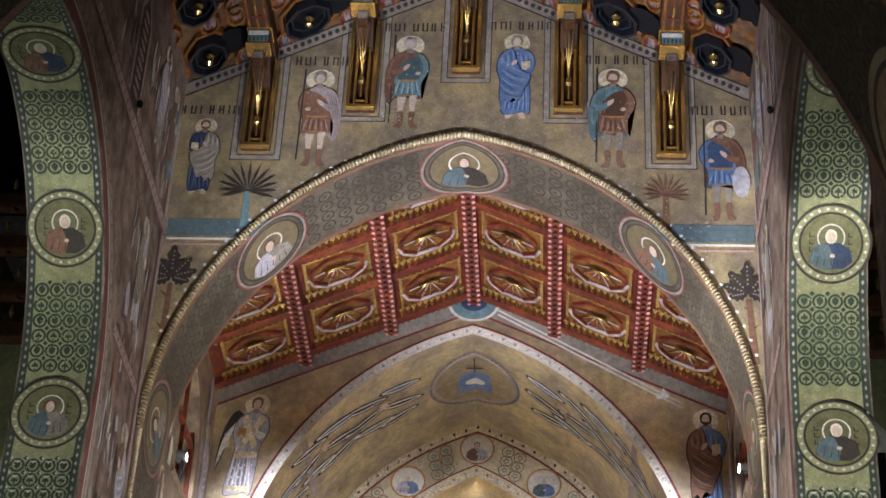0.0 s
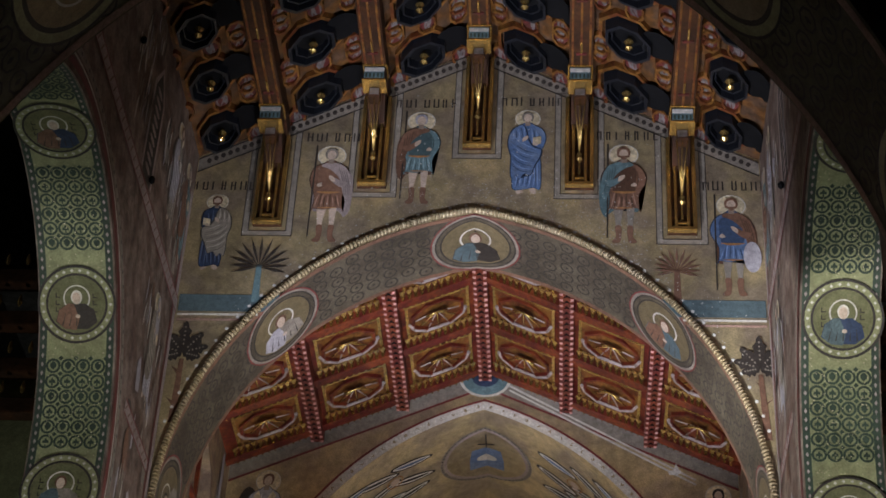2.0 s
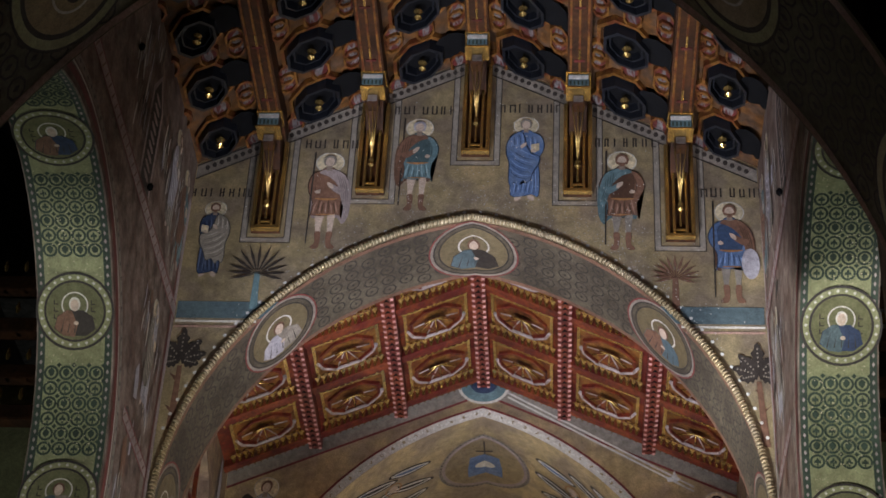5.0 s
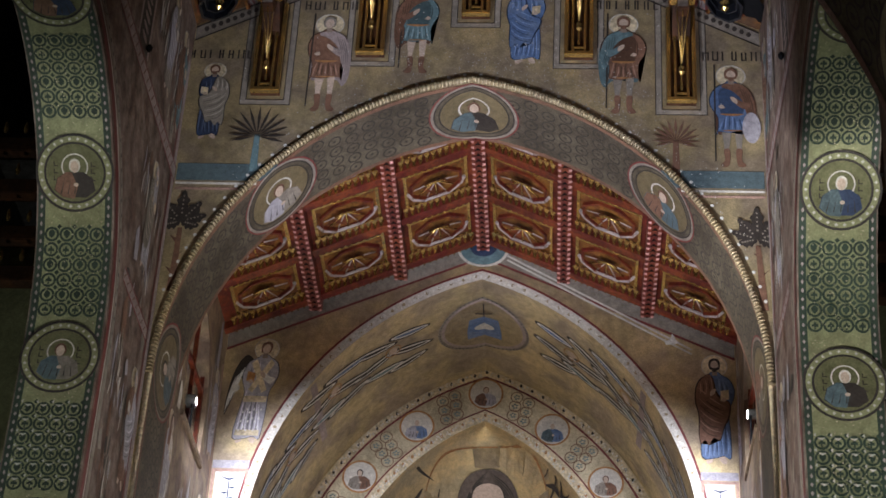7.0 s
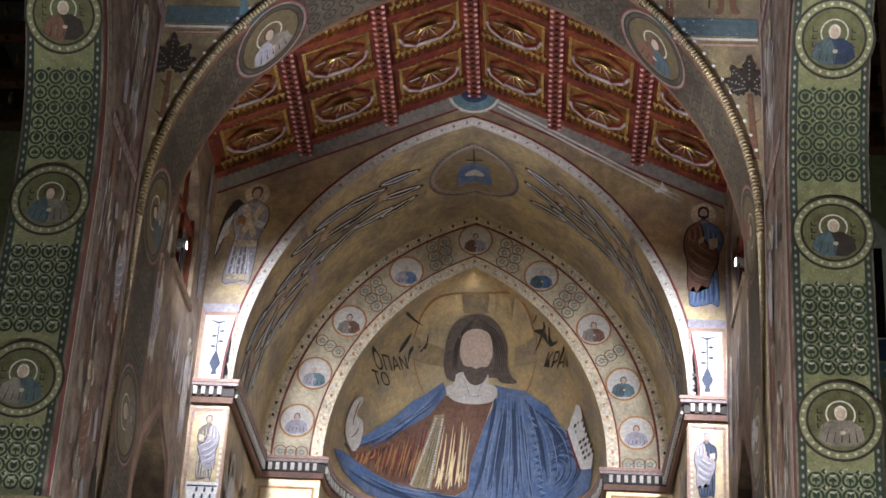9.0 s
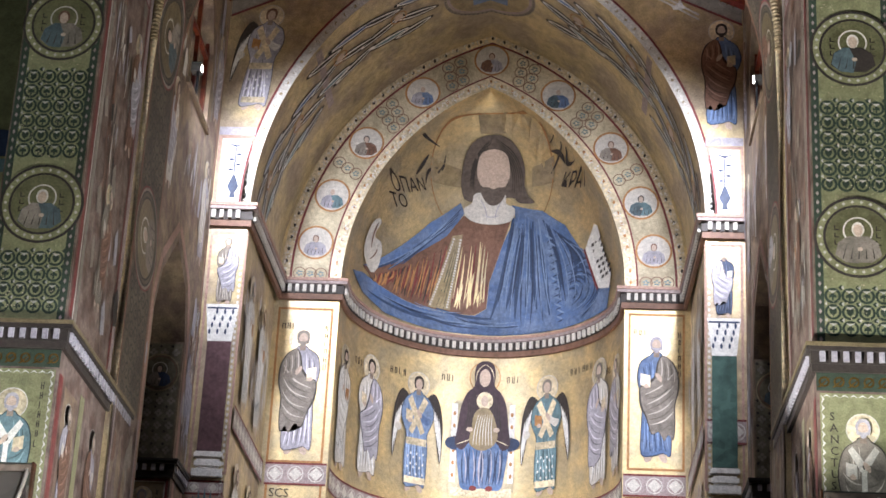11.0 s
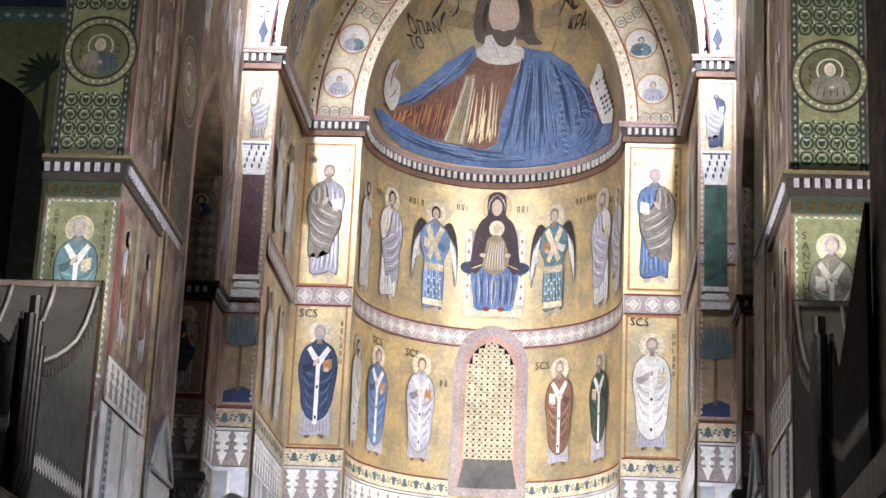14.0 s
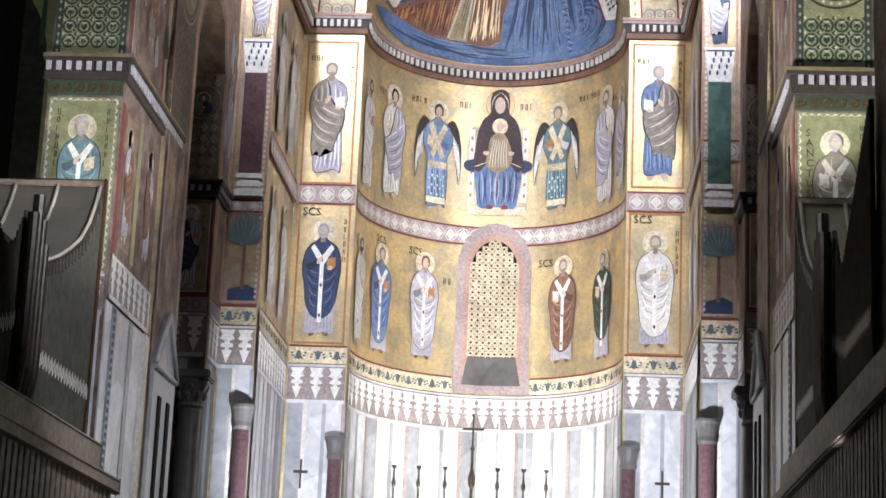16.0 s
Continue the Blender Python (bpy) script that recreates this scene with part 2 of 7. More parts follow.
def turned(bm, profile, x, y, z, sides=14, m=None):
    """A turned piece: profile of (radius, height) about an upright axis."""
    rings = []
    for r, h in profile:
        ring = []
        for i in range(sides):
            a = 2 * math.pi * i / sides
            co = Vector((r * math.cos(a), r * math.sin(a), h))
            co = (m @ co) if m else co
            ring.append(bm.verts.new(co + Vector((x, y, z))))
        rings.append(ring)
    for a, b in zip(rings, rings[1:]):
        for i in range(sides):
            bm.faces.new((a[i], a[(i + 1) % sides], b[(i + 1) % sides], b[i]))
    bm.faces.new(rings[0][::-1])
    bm.faces.new(rings[-1])
    return bm


def arch(a, z0, za, n=16):
    """A two-centred arch: (x, z) from the left springing over the crown to the right one."""
    h = za - z0
    r = (a * a + h * h) / (2 * a)
    c = r - a
    top = math.acos(min(1.0, c / r))
    right = [(r * math.cos(top * i / n) - c, z0 + r * math.sin(top * i / n)) for i in range(n + 1)]
    return [(-x, z) for x, z in right] + right[-2::-1]


def arch_x(a, z0, za, z):
    """Half the width of that arch at height z."""
    h = za - z0
    r = (a * a + h * h) / (2 * a)
    return a if z <= z0 else math.sqrt(max(0.0, r * r - (z - z0) ** 2)) - (r - a)


def slab(bm, outline, y0, y1, swap=False):
    """An outline of (x, z) pulled through from y0 to y1; swap: of (y, z), from x0 to x1."""
    put = (lambda u, v, d: (d, u, v)) if swap else (lambda u, v, d: (u, d, v))
    a = [bm.verts.new(put(u, v, y0)) for u, v in outline]
    b = [bm.verts.new(put(u, v, y1)) for u, v in outline]
    bm.faces.new(a)
    bm.faces.new(b[::-1])
    for i in range(len(a)):
        j = (i + 1) % len(a)
        bm.faces.new((a[j], a[i], b[i], b[j]))
    bmesh.ops.recalc_face_normals(bm, faces=bm.faces[:])
    return bm


def B():
    return bmesh.new()


# ---- the plan, in metres ----
HALF = 6.5            # half the width of crossing and choir
Y_NEAR = (16.6, 19.2)  # nave arch
Y_SAINTS = (34.9, 37.2)  # east arch of the crossing
Y_FRONT = 43.0        # front of the sanctuary
Y_APSE = 48.0         # apse arch
APSE_A, APSE_D = 3.8, 4.4
FLOOR_Z = -0.9
A_SAINTS = (6.5, 20.5, 28.2)
A_FRONT = (5.55, 20.2, 27.8)
A_APSE = (3.8, 20.3, 26.2)
A_BAND = (5.36, 20.3, 27.75)
A_NEAR = (6.5, 13.0, 22.4)

# floor, and outer walls and roof added, mostly unseen, to close the place
setting("floor", box(B(), -16, -30, FLOOR_Z - 0.3, 16, 30, FLOOR_Z), FLOOR, "worn marble floor of the nave", "floor")
setting("floor_choir", box(B(), -16, 30.0, FLOOR_Z, 16, 56, 1.2), FLOOR, "raised marble floor of the choir", "floor")
for s, nm in ((-1, "wall_north"), (1, "wall_south")):
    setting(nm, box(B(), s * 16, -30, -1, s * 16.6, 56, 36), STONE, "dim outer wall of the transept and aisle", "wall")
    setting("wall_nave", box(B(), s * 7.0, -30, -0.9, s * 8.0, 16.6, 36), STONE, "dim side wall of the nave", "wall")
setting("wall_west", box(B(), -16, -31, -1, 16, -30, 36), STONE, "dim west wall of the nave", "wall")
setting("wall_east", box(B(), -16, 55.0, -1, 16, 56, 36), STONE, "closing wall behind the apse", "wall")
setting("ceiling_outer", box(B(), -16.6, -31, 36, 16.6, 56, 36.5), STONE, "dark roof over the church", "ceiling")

# nave arch, between nave and crossing
pts = arch(*A_NEAR, n=20)
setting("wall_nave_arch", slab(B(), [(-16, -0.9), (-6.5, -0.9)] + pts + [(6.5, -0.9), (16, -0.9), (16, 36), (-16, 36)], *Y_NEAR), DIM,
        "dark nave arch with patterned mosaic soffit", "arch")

# side walls of the crossing, each with a great round arch
for s, nm in ((-1, "wall_crossing_north"), (1, "wall_crossing_south")):
    ring = [(26.6 + 4.7 * math.cos(math.pi - math.pi * i / 32), 19.3 + 4.7 * math.sin(math.pi * i / 32)) for i in range(33)]
    out = [(19.2, -0.9), (21.9, -0.9)] + ring + [(31.3, 13.0), (31.3, -0.9), (37.2, -0.9), (37.2, 34), (19.2, 34)]
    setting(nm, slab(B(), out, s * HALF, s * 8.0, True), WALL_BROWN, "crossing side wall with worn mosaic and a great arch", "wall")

# east wall of the crossing: gable over a pointed arch
pts = arch(*A_SAINTS, n=20)
pts = [(x * 0.985, z) for x, z in pts]
gable = [(6.5, 29.7), (0, 33.1), (-6.5, 29.7)]
setting("wall_saints", slab(B(), [(-6.5, 0.5), (-6.4, 0.5)] + pts + [(6.4, 0.5), (6.5, 0.5)] + gable, *Y_SAINTS), WALL_GOLD,
        "gold mosaic gable wall over the crossing arch", "wall")

# crossing roof, two slopes
for s in (-1, 1):
    bm = B()
    slab(bm, [(0, 33.12), (s * 8.2, 33.12 - 8.2 * 0.523), (s * 8.2, 34.5 - 8.2 * 0.523), (0, 34.5)], 19.2, 36.0)
    setting("ceiling_crossing", bm, ROOF_OCHRE, "dark painted wooden roof slope of the crossing", "ceiling")

# choir: side walls and red roof
for s, nm in ((-1, "wall_choir_north"), (1, "wall_choir_south")):
    win = [(38.8, 21.6), (38.8, 23.6), (39.3, 24.6), (40.1, 25.0), (40.9, 24.6), (41.4, 23.6), (41.4, 21.6)]
    door = [(38.0, 13.2), (38.0, 15.8), (38.4, 16.8), (39.7, 18.0), (41.0, 17.3), (41.5, 16.2), (41.5, 13.2)]
    bm = B()
    slab(bm, [(37.2, 0.5), (38.0, 0.5)] + door[1:-1] + [(41.5, 0.5), (43.0, 0.5), (43.0, 21.6), (37.2, 21.6)], s * HALF, s * 7.6, True)
    slab(bm, [(37.2, 21.6)] + win + [(43.0, 21.6), (43.0, 29), (37.2, 29)], s * HALF, s * 7.6, True)
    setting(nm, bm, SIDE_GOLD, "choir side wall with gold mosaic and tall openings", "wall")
for s in (-1, 1):
    bm = B()
    slab(bm, [(0, 28.95), (s * 7.6, 28.95 - 7.6 * 0.449), (s * 7.6, 30.2 - 7.6 * 0.449), (0, 30.2)], 36.5, 44.0)
    setting("ceiling_choir", bm, RED_WOOD, "red painted wooden roof slope of the choir", "ceiling")

# front wall of the sanctuary and its barrel soffit
pts = arch(*A_FRONT, n=20)
setting("wall_sanctuary_front", slab(B(), [(-6.5, 0.5), (-5.55, 0.5)] + pts + [(5.55, 0.5), (6.5, 0.5), (6.5, 26.03), (0, 28.95), (-6.5, 26.03)], Y_FRONT, Y_APSE), WALL_GOLD,
        "gold mosaic front wall and vault of the sanctuary", "wall")

# apse arch wall
pts = arch(*A_APSE, n=20)
setting("wall_apse_arch", slab(B(), [(-6.5, 0.5), (-3.8, 0.5)] + pts + [(3.8, 0.5), (6.5, 0.5), (6.5, 30), (-6.5, 30)], Y_APSE, Y_APSE + 0.35), GOLD,
        "gold mosaic wall with the apse arch", "wall")


def apse(phi, z, off=0.0):
    """A point of the apse: phi from -90 (north edge) to 90 degrees; off: metres in front of the wall."""
    rho = arch_x(*A_APSE, z) / APSE_A
    p = radians(phi)
    co = Vector((APSE_A * rho * math.sin(p), Y_APSE + 0.3 + (APSE_D - 0.3) * rho * math.cos(p), z))
    if off:
        nrm = Vector((math.sin(p) / APSE_A, math.cos(p) / APSE_D, (0.0 if z <= 20.3 else (z - 20.3) / 30.0)))
        co -= nrm.normalized() * off
    return co


def apse_sheet(bm, z0, z1, nz, off=0.0, p0=-90.0, p1=90.0, npz=48):
    grid = [[bm.verts.new(apse(p0 + (p1 - p0) * i / npz, z0 + (z1 - z0) * j / nz, off)) for i in range(npz + 1)] for j in range(nz + 1)]
    for a, b in zip(grid, grid[1:]):
        for i in range(npz):
            bm.faces.new((a[i], b[i], b[i + 1], a[i + 1]))
    return bm


bm = apse_sheet(B(), 20.2, 26.19, 24)
for f in bm.faces:
    f.smooth = True
setting("apse_half_dome", bm, GOLD, "gold mosaic half dome of the apse", "vault")
bm = apse_sheet(B(), 0.5, 20.2, 4)
for f in bm.faces:
    f.smooth = True
setting("wall_apse", bm, GOLD, "curved gold mosaic wall of the apse", "wall")

# ---- flat mosaic work laid on walls and vaults ----


def on_y(y):
    """Onto a wall that faces the nave: (x, z)."""
    return lambda u, v, o: Vector((u, y - o, v))


def on_x(s, x=HALF):
    """Onto a side wall of the crossing or choir: (y, z)."""
    return lambda u, v, o: Vector((s * (x - o), u, v))


def on_apse(u, v, o):
    """Onto the apse wall: (degrees from its middle / 10, height)."""
    return apse(u * 10.0, v, o)


def on_dome(u, v, o):
    """Onto the half dome: (x, height)."""
    w = max(0.02, arch_x(*A_APSE, v))
    return apse(math.degrees(math.asin(max(-0.999, min(0.999, u / w)))), v, o)


def on_strip(u, v, o):
    """Onto the soffit of a crossing side arch: (x, way from the floor)."""
    if v <= 19.3:
        return Vector((u, 31.3 - o, v))
    a = (v - 19.3) / 4.7
    return Vector((u, 26.6 + (4.7 - o) * math.cos(a), 19.3 + (4.7 - o) * math.sin(a)))


def on_soffit(shape):
    """Onto an arch's soffit: (way from the crown, y)."""
    line = arch(*shape, n=40)
    mid = len(line) // 2
    run = [0.0]
    for p, q in zip(line[mid:], line[mid + 1:]):
        run.append(run[-1] + math.hypot(q[0] - p[0], q[1] - p[1]))
    right = line[mid:]

    def put(u, v, o):
        a = abs(u)
        sgn = 1 if u >= 0 else -1
        if a >= run[-1]:
            return Vector((sgn * (right[-1][0] - o), v, right[-1][1] - (a - run[-1])))
        i = max(k for k in range(len(run) - 1) if run[k] <= a)
        f = (a - run[i]) / (run[i + 1] - run[i])
        x = right[i][0] + f * (right[i + 1][0] - right[i][0])
        z = right[i][1] + f * (right[i + 1][1] - right[i][1])
        tx, tz = right[i + 1][0] - right[i][0], right[i + 1][1] - right[i][1]
        n = Vector((tz, 0, -tx)).normalized()
        return Vector((sgn * (x + n.x * o), v, z + n.z * o))
    return put


def flat(bm, outline, put, off=0.02, step=0.0):
    """Lays a flat outline on a surface; step: the grid by which it follows a curve."""
    tmp = bmesh.new()
    tmp.faces.new([tmp.verts.new((u, v, 0)) for u, v in outline])
    bmesh.ops.triangulate(tmp, faces=tmp.faces[:])
    if step:
        for axis in (0, 1):
            lo, hi = min(p[axis] for p in outline), max(p[axis] for p in outline)
            k = math.ceil(lo / step)
            while k * step < hi:
                no = (1, 0, 0) if axis == 0 else (0, 1, 0)
                co = (k * step, 0, 0) if axis == 0 else (0, k * step, 0)
                bmesh.ops.bisect_plane(tmp, geom=tmp.verts[:] + tmp.edges[:] + tmp.faces[:], plane_co=co, plane_no=no)
                k += 1
    new_v = {v: bm.verts.new(put(v.co.x, v.co.y, off)) for v in tmp.verts}
    for f in tmp.faces:
        try:
            bm.faces.new([new_v[v] for v in f.verts])
        except ValueError:
            pass
    tmp.free()
    return bm


def ell(cx, cy, rx, ry, n=20):
    return [(cx + rx * math.cos(2 * math.pi * i / n), cy + ry * math.sin(2 * math.pi * i / n)) for i in range(n)]


def rect(u0, v0, u1, v1):
    return [(u0, v0), (u1, v0), (u1, v1), (u0, v1)]


def ring(bm, cx, cy, r0, r1, put, off=0.02, n=24, ky=1.0, kx=1.0):
    """A flat ring."""
    a = [bm.verts.new(put(cx + kx * r0 * math.cos(2 * math.pi * i / n), cy + ky * r0 * math.sin(2 * math.pi * i / n), off)) for i in range(n)]
    b = [bm.verts.new(put(cx + kx * r1 * math.cos(2 * math.pi * i / n), cy + ky * r1 * math.sin(2 * math.pi * i / n), off)) for i in range(n)]
    for i in range(n):
        j = (i + 1) % n
        bm.faces.new((a[i], a[j], b[j], b[i]))
    return bm


def frame_line(bm, u0, v0, u1, v1, w, put, off=0.02, step=0.0):
    """Four strips round a field."""
    flat(bm, rect(u0, v0, u1, v0 + w), put, off, step)
    flat(bm, rect(u0, v1 - w, u1, v1), put, off, step)
    flat(bm, rect(u0, v0 + w, u0 + w, v1 - w), put, off, step)
    flat(bm, rect(u1 - w, v0 + w, u1, v1 - w), put, off, step)
    return bm


def tube(bm, pts, r, sides=8):
    rings = []
    for i, p in enumerate(pts):
        p = Vector(p)
        d = (Vector(pts[min(i + 1, len(pts) - 1)]) - Vector(pts[max(i - 1, 0)])).normalized()
        q = d.to_track_quat("Z", "Y")
        rings.append([bm.verts.new(p + q @ Vector((r * math.cos(2 * math.pi * k / sides), r * math.sin(2 * math.pi * k / sides), 0))) for k in range(sides)])
    for a, b in zip(rings, rings[1:]):
        for k in range(sides):
            f = bm.faces.new((a[k], a[(k + 1) % sides], b[(k + 1) % sides], b[k]))
            f.smooth = True
    bm.faces.new(rings[0][::-1])
    bm.faces.new(rings[-1])
    return bm


rng = random.Random(7)


def smooth(pts, k=3):
    """A closed outline rounded through its points."""
    out, n = [], len(pts)
    for i in range(n):
        p0, p1, p2, p3 = (pts[(i + j - 1) % n] for j in range(4))
        for q in range(k):
            t = q / k
            w = (-0.5 * t + t * t - 0.5 * t ** 3, 1 - 2.5 * t * t + 1.5 * t ** 3, 0.5 * t + 2 * t * t - 1.5 * t ** 3, -0.5 * t * t + 0.5 * t ** 3)
            out.append(tuple(sum(c * p[d] for c, p in zip(w, (p0, p1, p2, p3))) for d in (0, 1)))
    return out


def stroke(x0, y0, x1, y1, w, bend=0.0, n=7):
    """A bent stroke that thins out at both ends."""
    dx, dy = x1 - x0, y1 - y0
    ln = math.hypot(dx, dy) or 1.0
    nx, ny = -dy / ln, dx / ln
    mid = [(x0 + dx * i / n + nx * bend * math.sin(math.pi * i / n), y0 + dy * i / n + ny * bend * math.sin(math.pi * i / n)) for i in range(n + 1)]
    wd = [w * 0.5 * math.sin(math.pi * min(0.97, 0.06 + 0.9 * i / n)) ** 0.7 for i in range(n + 1)]
    return [(p[0] + nx * d, p[1] + ny * d) for p, d in zip(mid, wd)] + [(p[0] - nx * d, p[1] - ny * d) for p, d in reversed(list(zip(mid, wd)))]


TONES = {}


def tone(mat, k):
    """The same mosaic colour in a darker (k < 1) or paler set of pieces."""
    if (mat.name, k) not in TONES:
        c = CLOTH[mat.name]
        col = tuple(min(0.8, v * k + (0.05 if k > 1 else 0.0)) for v in c)
        TONES[(mat.name, k)] = material(mat.name + ("_shade" if k < 1 else "_pale"), col, 0.55, 0.0, 0.7, 1.3, 9, 0.9, 0.3, 40)
    return TONES[(mat.name, k)]


def bars(put, u, v, n, h, parent, mat=None, upright=False, off=0.02, ku=1.0):
    """Writing that cannot be read: a row of small plain bars."""
    bm = B()
    h *= 0.8
    for i in range(n):
        w = h * rng.uniform(0.34, 0.55)
        k = h * rng.uniform(0.85, 1.0)
        st = h * 0.13
        u0 = u - w / 2 * ku if upright else u + i * h * 0.8 * ku
        v0 = v - i * h * 1.35 - k if upright else v
        flat(bm, rect(u0, v0, u0 + st * ku, v0 + k), put, off)
        if i % 4 != 2:
            flat(bm, rect(u0 + (w - st) * ku, v0, u0 + w * ku, v0 + k), put, off)
        if i % 3 != 2:
            f = (0.0, 0.45, 0.85)[rng.randrange(3)]
            flat(bm, rect(u0 + st * ku, v0 + k * f, u0 + (w - st) * ku, v0 + k * f + st * 0.8), put, off)
    return tagged(part("inscription", bm, mat or DARK, parent, "dark lettering as plain bars"), kind="stuff")


def figure(name, label, put, cu, base, h, robe, mantle, trim=None, ku=1.0, seed=0, wings=0, halo=True, off=0.012, short=False, lean=0.0, rim=True):
    """A standing figure in mosaic as plain shapes; ku: surface units a metre across."""
    r = random.Random(seed)
    t = thing(name, label, "mosaic figure")
    sx = r.choice((-1, 1))
    curved = 0.3 if put is on_apse else 0.0

    def P(pts):
        return [(cu + (x + lean * y) * h * ku, base + y * h) for x, y in pts]

    def lay(nm, pl, mat, k, lb="", soft=True):
        return part(nm, flat(B(), P(smooth(pl) if soft else pl), put, off + 0.003 * k, curved), mat, t, lb)

    def strokes(nm, rows, mat, k):
        bm = B()
        for row in rows:
            flat(bm, P(stroke(*row)), put, off + 0.003 * k, 0.0)
        return tagged(part(nm, bm, mat, t), kind="stuff")

    def flip(pts):
        return [(sx * x, y) for x, y in pts]
    hy = 0.888
    if halo:
        c = P([(0, hy)])[0]
        lay("halo", ell(0, hy, 0.104, 0.104, 22), RIM_GOLD, 0, "gold halo", False)
        part("halo_rim", ring(B(), c[0], c[1], 0.102 * h, 0.109 * h, put, off + 0.004, 28, 1.0, ku), PALE, t, "thin pale rim")
    if wings:
        for s in (-1, 1):
            if wings in (2, s):
                lay("wing", [(s * 0.07, 0.75), (s * 0.15, 0.83), (s * 0.21, 0.76), (s * 0.245, 0.6), (s * 0.25, 0.42), (s * 0.235, 0.24), (s * 0.2, 0.4), (s * 0.17, 0.58), (s * 0.12, 0.66)], DARK, 1, "dark feathered wing")
                strokes("feathers", [(s * (0.13 + 0.02 * i), 0.74 - 0.03 * i, s * (0.185 + 0.012 * i), 0.5 - 0.06 * i, 0.014, 0.01 * s) for i in range(5)], WHITE, 2)
    wd = r.uniform(0.94, 1.06)
    low = 0.33 if short else r.uniform(0.035, 0.05)
    hem = r.uniform(0.09, 0.115)
    elbow = r.uniform(0.135, 0.16)
    body = [(-hem, low), (-0.02, low - 0.012), (hem * 0.5, low + 0.01), (hem, low - 0.005), (0.112, 0.3), (0.103, 0.46), (elbow * 0.93, 0.57), (elbow, 0.66), (0.118, 0.757),
            (0.05, 0.806), (0.026, 0.83), (-0.026, 0.83), (-0.05, 0.806), (-0.118, 0.757), (-elbow, 0.66), (-elbow * 0.95, 0.57), (-0.1, 0.46), (-0.11, 0.3)]
    body = [(x * wd, y) for x, y in body]
    sh, lt = tone(robe, 0.5), tone(robe, 1.75)
    msh, mlt = tone(mantle, 0.5), tone(mantle, 1.75)
    if short:
        # cloak behind, bare legs and boots
        lay("cloak", flip([(-0.09, 0.79), (-0.165, 0.68), (-0.18, 0.5), (-0.17, 0.32), (-0.13, 0.24), (-0.09, 0.3), (0.02, 0.34), (0.1, 0.3), (0.13, 0.5), (0.12, 0.72), (0.06, 0.8)]), tone(mantle, 0.75), 1)
        for d in (-1, 1):
            lay("leg", [(d * 0.012 + 0.006, 0.36), (d * 0.072, 0.36), (d * 0.064, 0.2), (d * 0.058, 0.05), (d * 0.085, 0.005), (d * 0.065, -0.012), (d * 0.03, 0.01), (d * 0.026, 0.18)], SKIN if seed % 2 else GREY, 2)
            lay("boot", [(d * 0.022, 0.15), (d * 0.066, 0.15), (d * 0.06, 0.05), (d * 0.09, 0.004), (d * 0.066, -0.016), (d * 0.028, 0.006)], BROWN, 3)
    else:
        for d in (-1, 1):
            lay("foot", [(d * 0.02, 0.05), (d * 0.06, 0.055), (d * 0.085, 0.005), (d * 0.07, -0.02), (d * 0.035, 0.0)], BROWN if trim else SKIN, 1)
    if trim:
        lay("alb", [(-0.125, 0.02), (-0.05, 0.008), (0.04, 0.018), (0.125, 0.012), (0.118, 0.15), (0.11, 0.32), (-0.11, 0.32), (-0.115, 0.15)], LAVENDER, 2, "pale under-robe")
        strokes("alb_fold", [(-0.105 + 0.03 * i, 0.025, -0.09 + 0.026 * i, r.uniform(0.16, 0.26), 0.007) for i in range(8)], GREY, 3)
        hl = r.uniform(0.1, 0.2)
        robe_line = [(-0.07, hl), (0.0, hl - 0.035), (0.08, hl + 0.01), (0.125, hl + 0.12), (0.14, 0.4), (0.158, 0.55), (0.15, 0.67), (0.115, 0.757), (0.05, 0.806), (0.026, 0.83),
                     (-0.026, 0.83), (-0.05, 0.806), (-0.115, 0.757), (-0.15, 0.67), (-0.16, 0.55), (-0.135, 0.4), (-0.12, hl + 0.1)]
    else:
        robe_line = body
    grow = [(x * 1.05, 0.43 + (y - 0.43) * 1.014) for x, y in robe_line]
    if rim:
        lay("outline", grow, tone(robe, 0.22), 3.5, "thin dark outline of the robe")
    lay("robe", robe_line, robe, 4)
    rows_s, rows_l = [], []
    if short:
        for i in range(9):
            x = -0.085 + 0.021 * i
            (rows_s if i % 2 else rows_l).append((x * 1.1, 0.345, x * 0.8, r.uniform(0.43, 0.5), 0.011, r.uniform(-0.006, 0.006)))
    elif trim:
        for i in range(7):
            f = i / 6
            (rows_s if i % 2 else rows_l).append((-0.135 + 0.05 * f, 0.6 - 0.26 * f, 0.0, 0.52 - 0.3 * f, 0.011, -0.025 - 0.012 * f))
            (rows_l if i % 2 else rows_s).append((0.135 - 0.05 * f, 0.6 - 0.26 * f, 0.0, 0.5 - 0.3 * f, 0.011, 0.025 + 0.012 * f))
    else:
        for i in range(11):
            x = -0.095 + 0.019 * i + r.uniform(-0.003, 0.003)
            y0 = low + r.uniform(0.005, 0.04)
            (rows_s if i % 2 else rows_l).append((x, y0, x * 0.7 + sx * 0.02, y0 + r.uniform(0.2, 0.46), r.uniform(0.009, 0.017), r.uniform(-0.012, 0.012)))
    for i in range(4):
        (rows_s if i % 2 else rows_l).append((sx * (0.03 + 0.022 * i), 0.77 - 0.02 * i, sx * (0.035 + 0.02 * i), 0.56, 0.01, 0.008))
    strokes("fold_shade", rows_s, sh, 5)
    strokes("fold_light", rows_l, lt, 5.5)
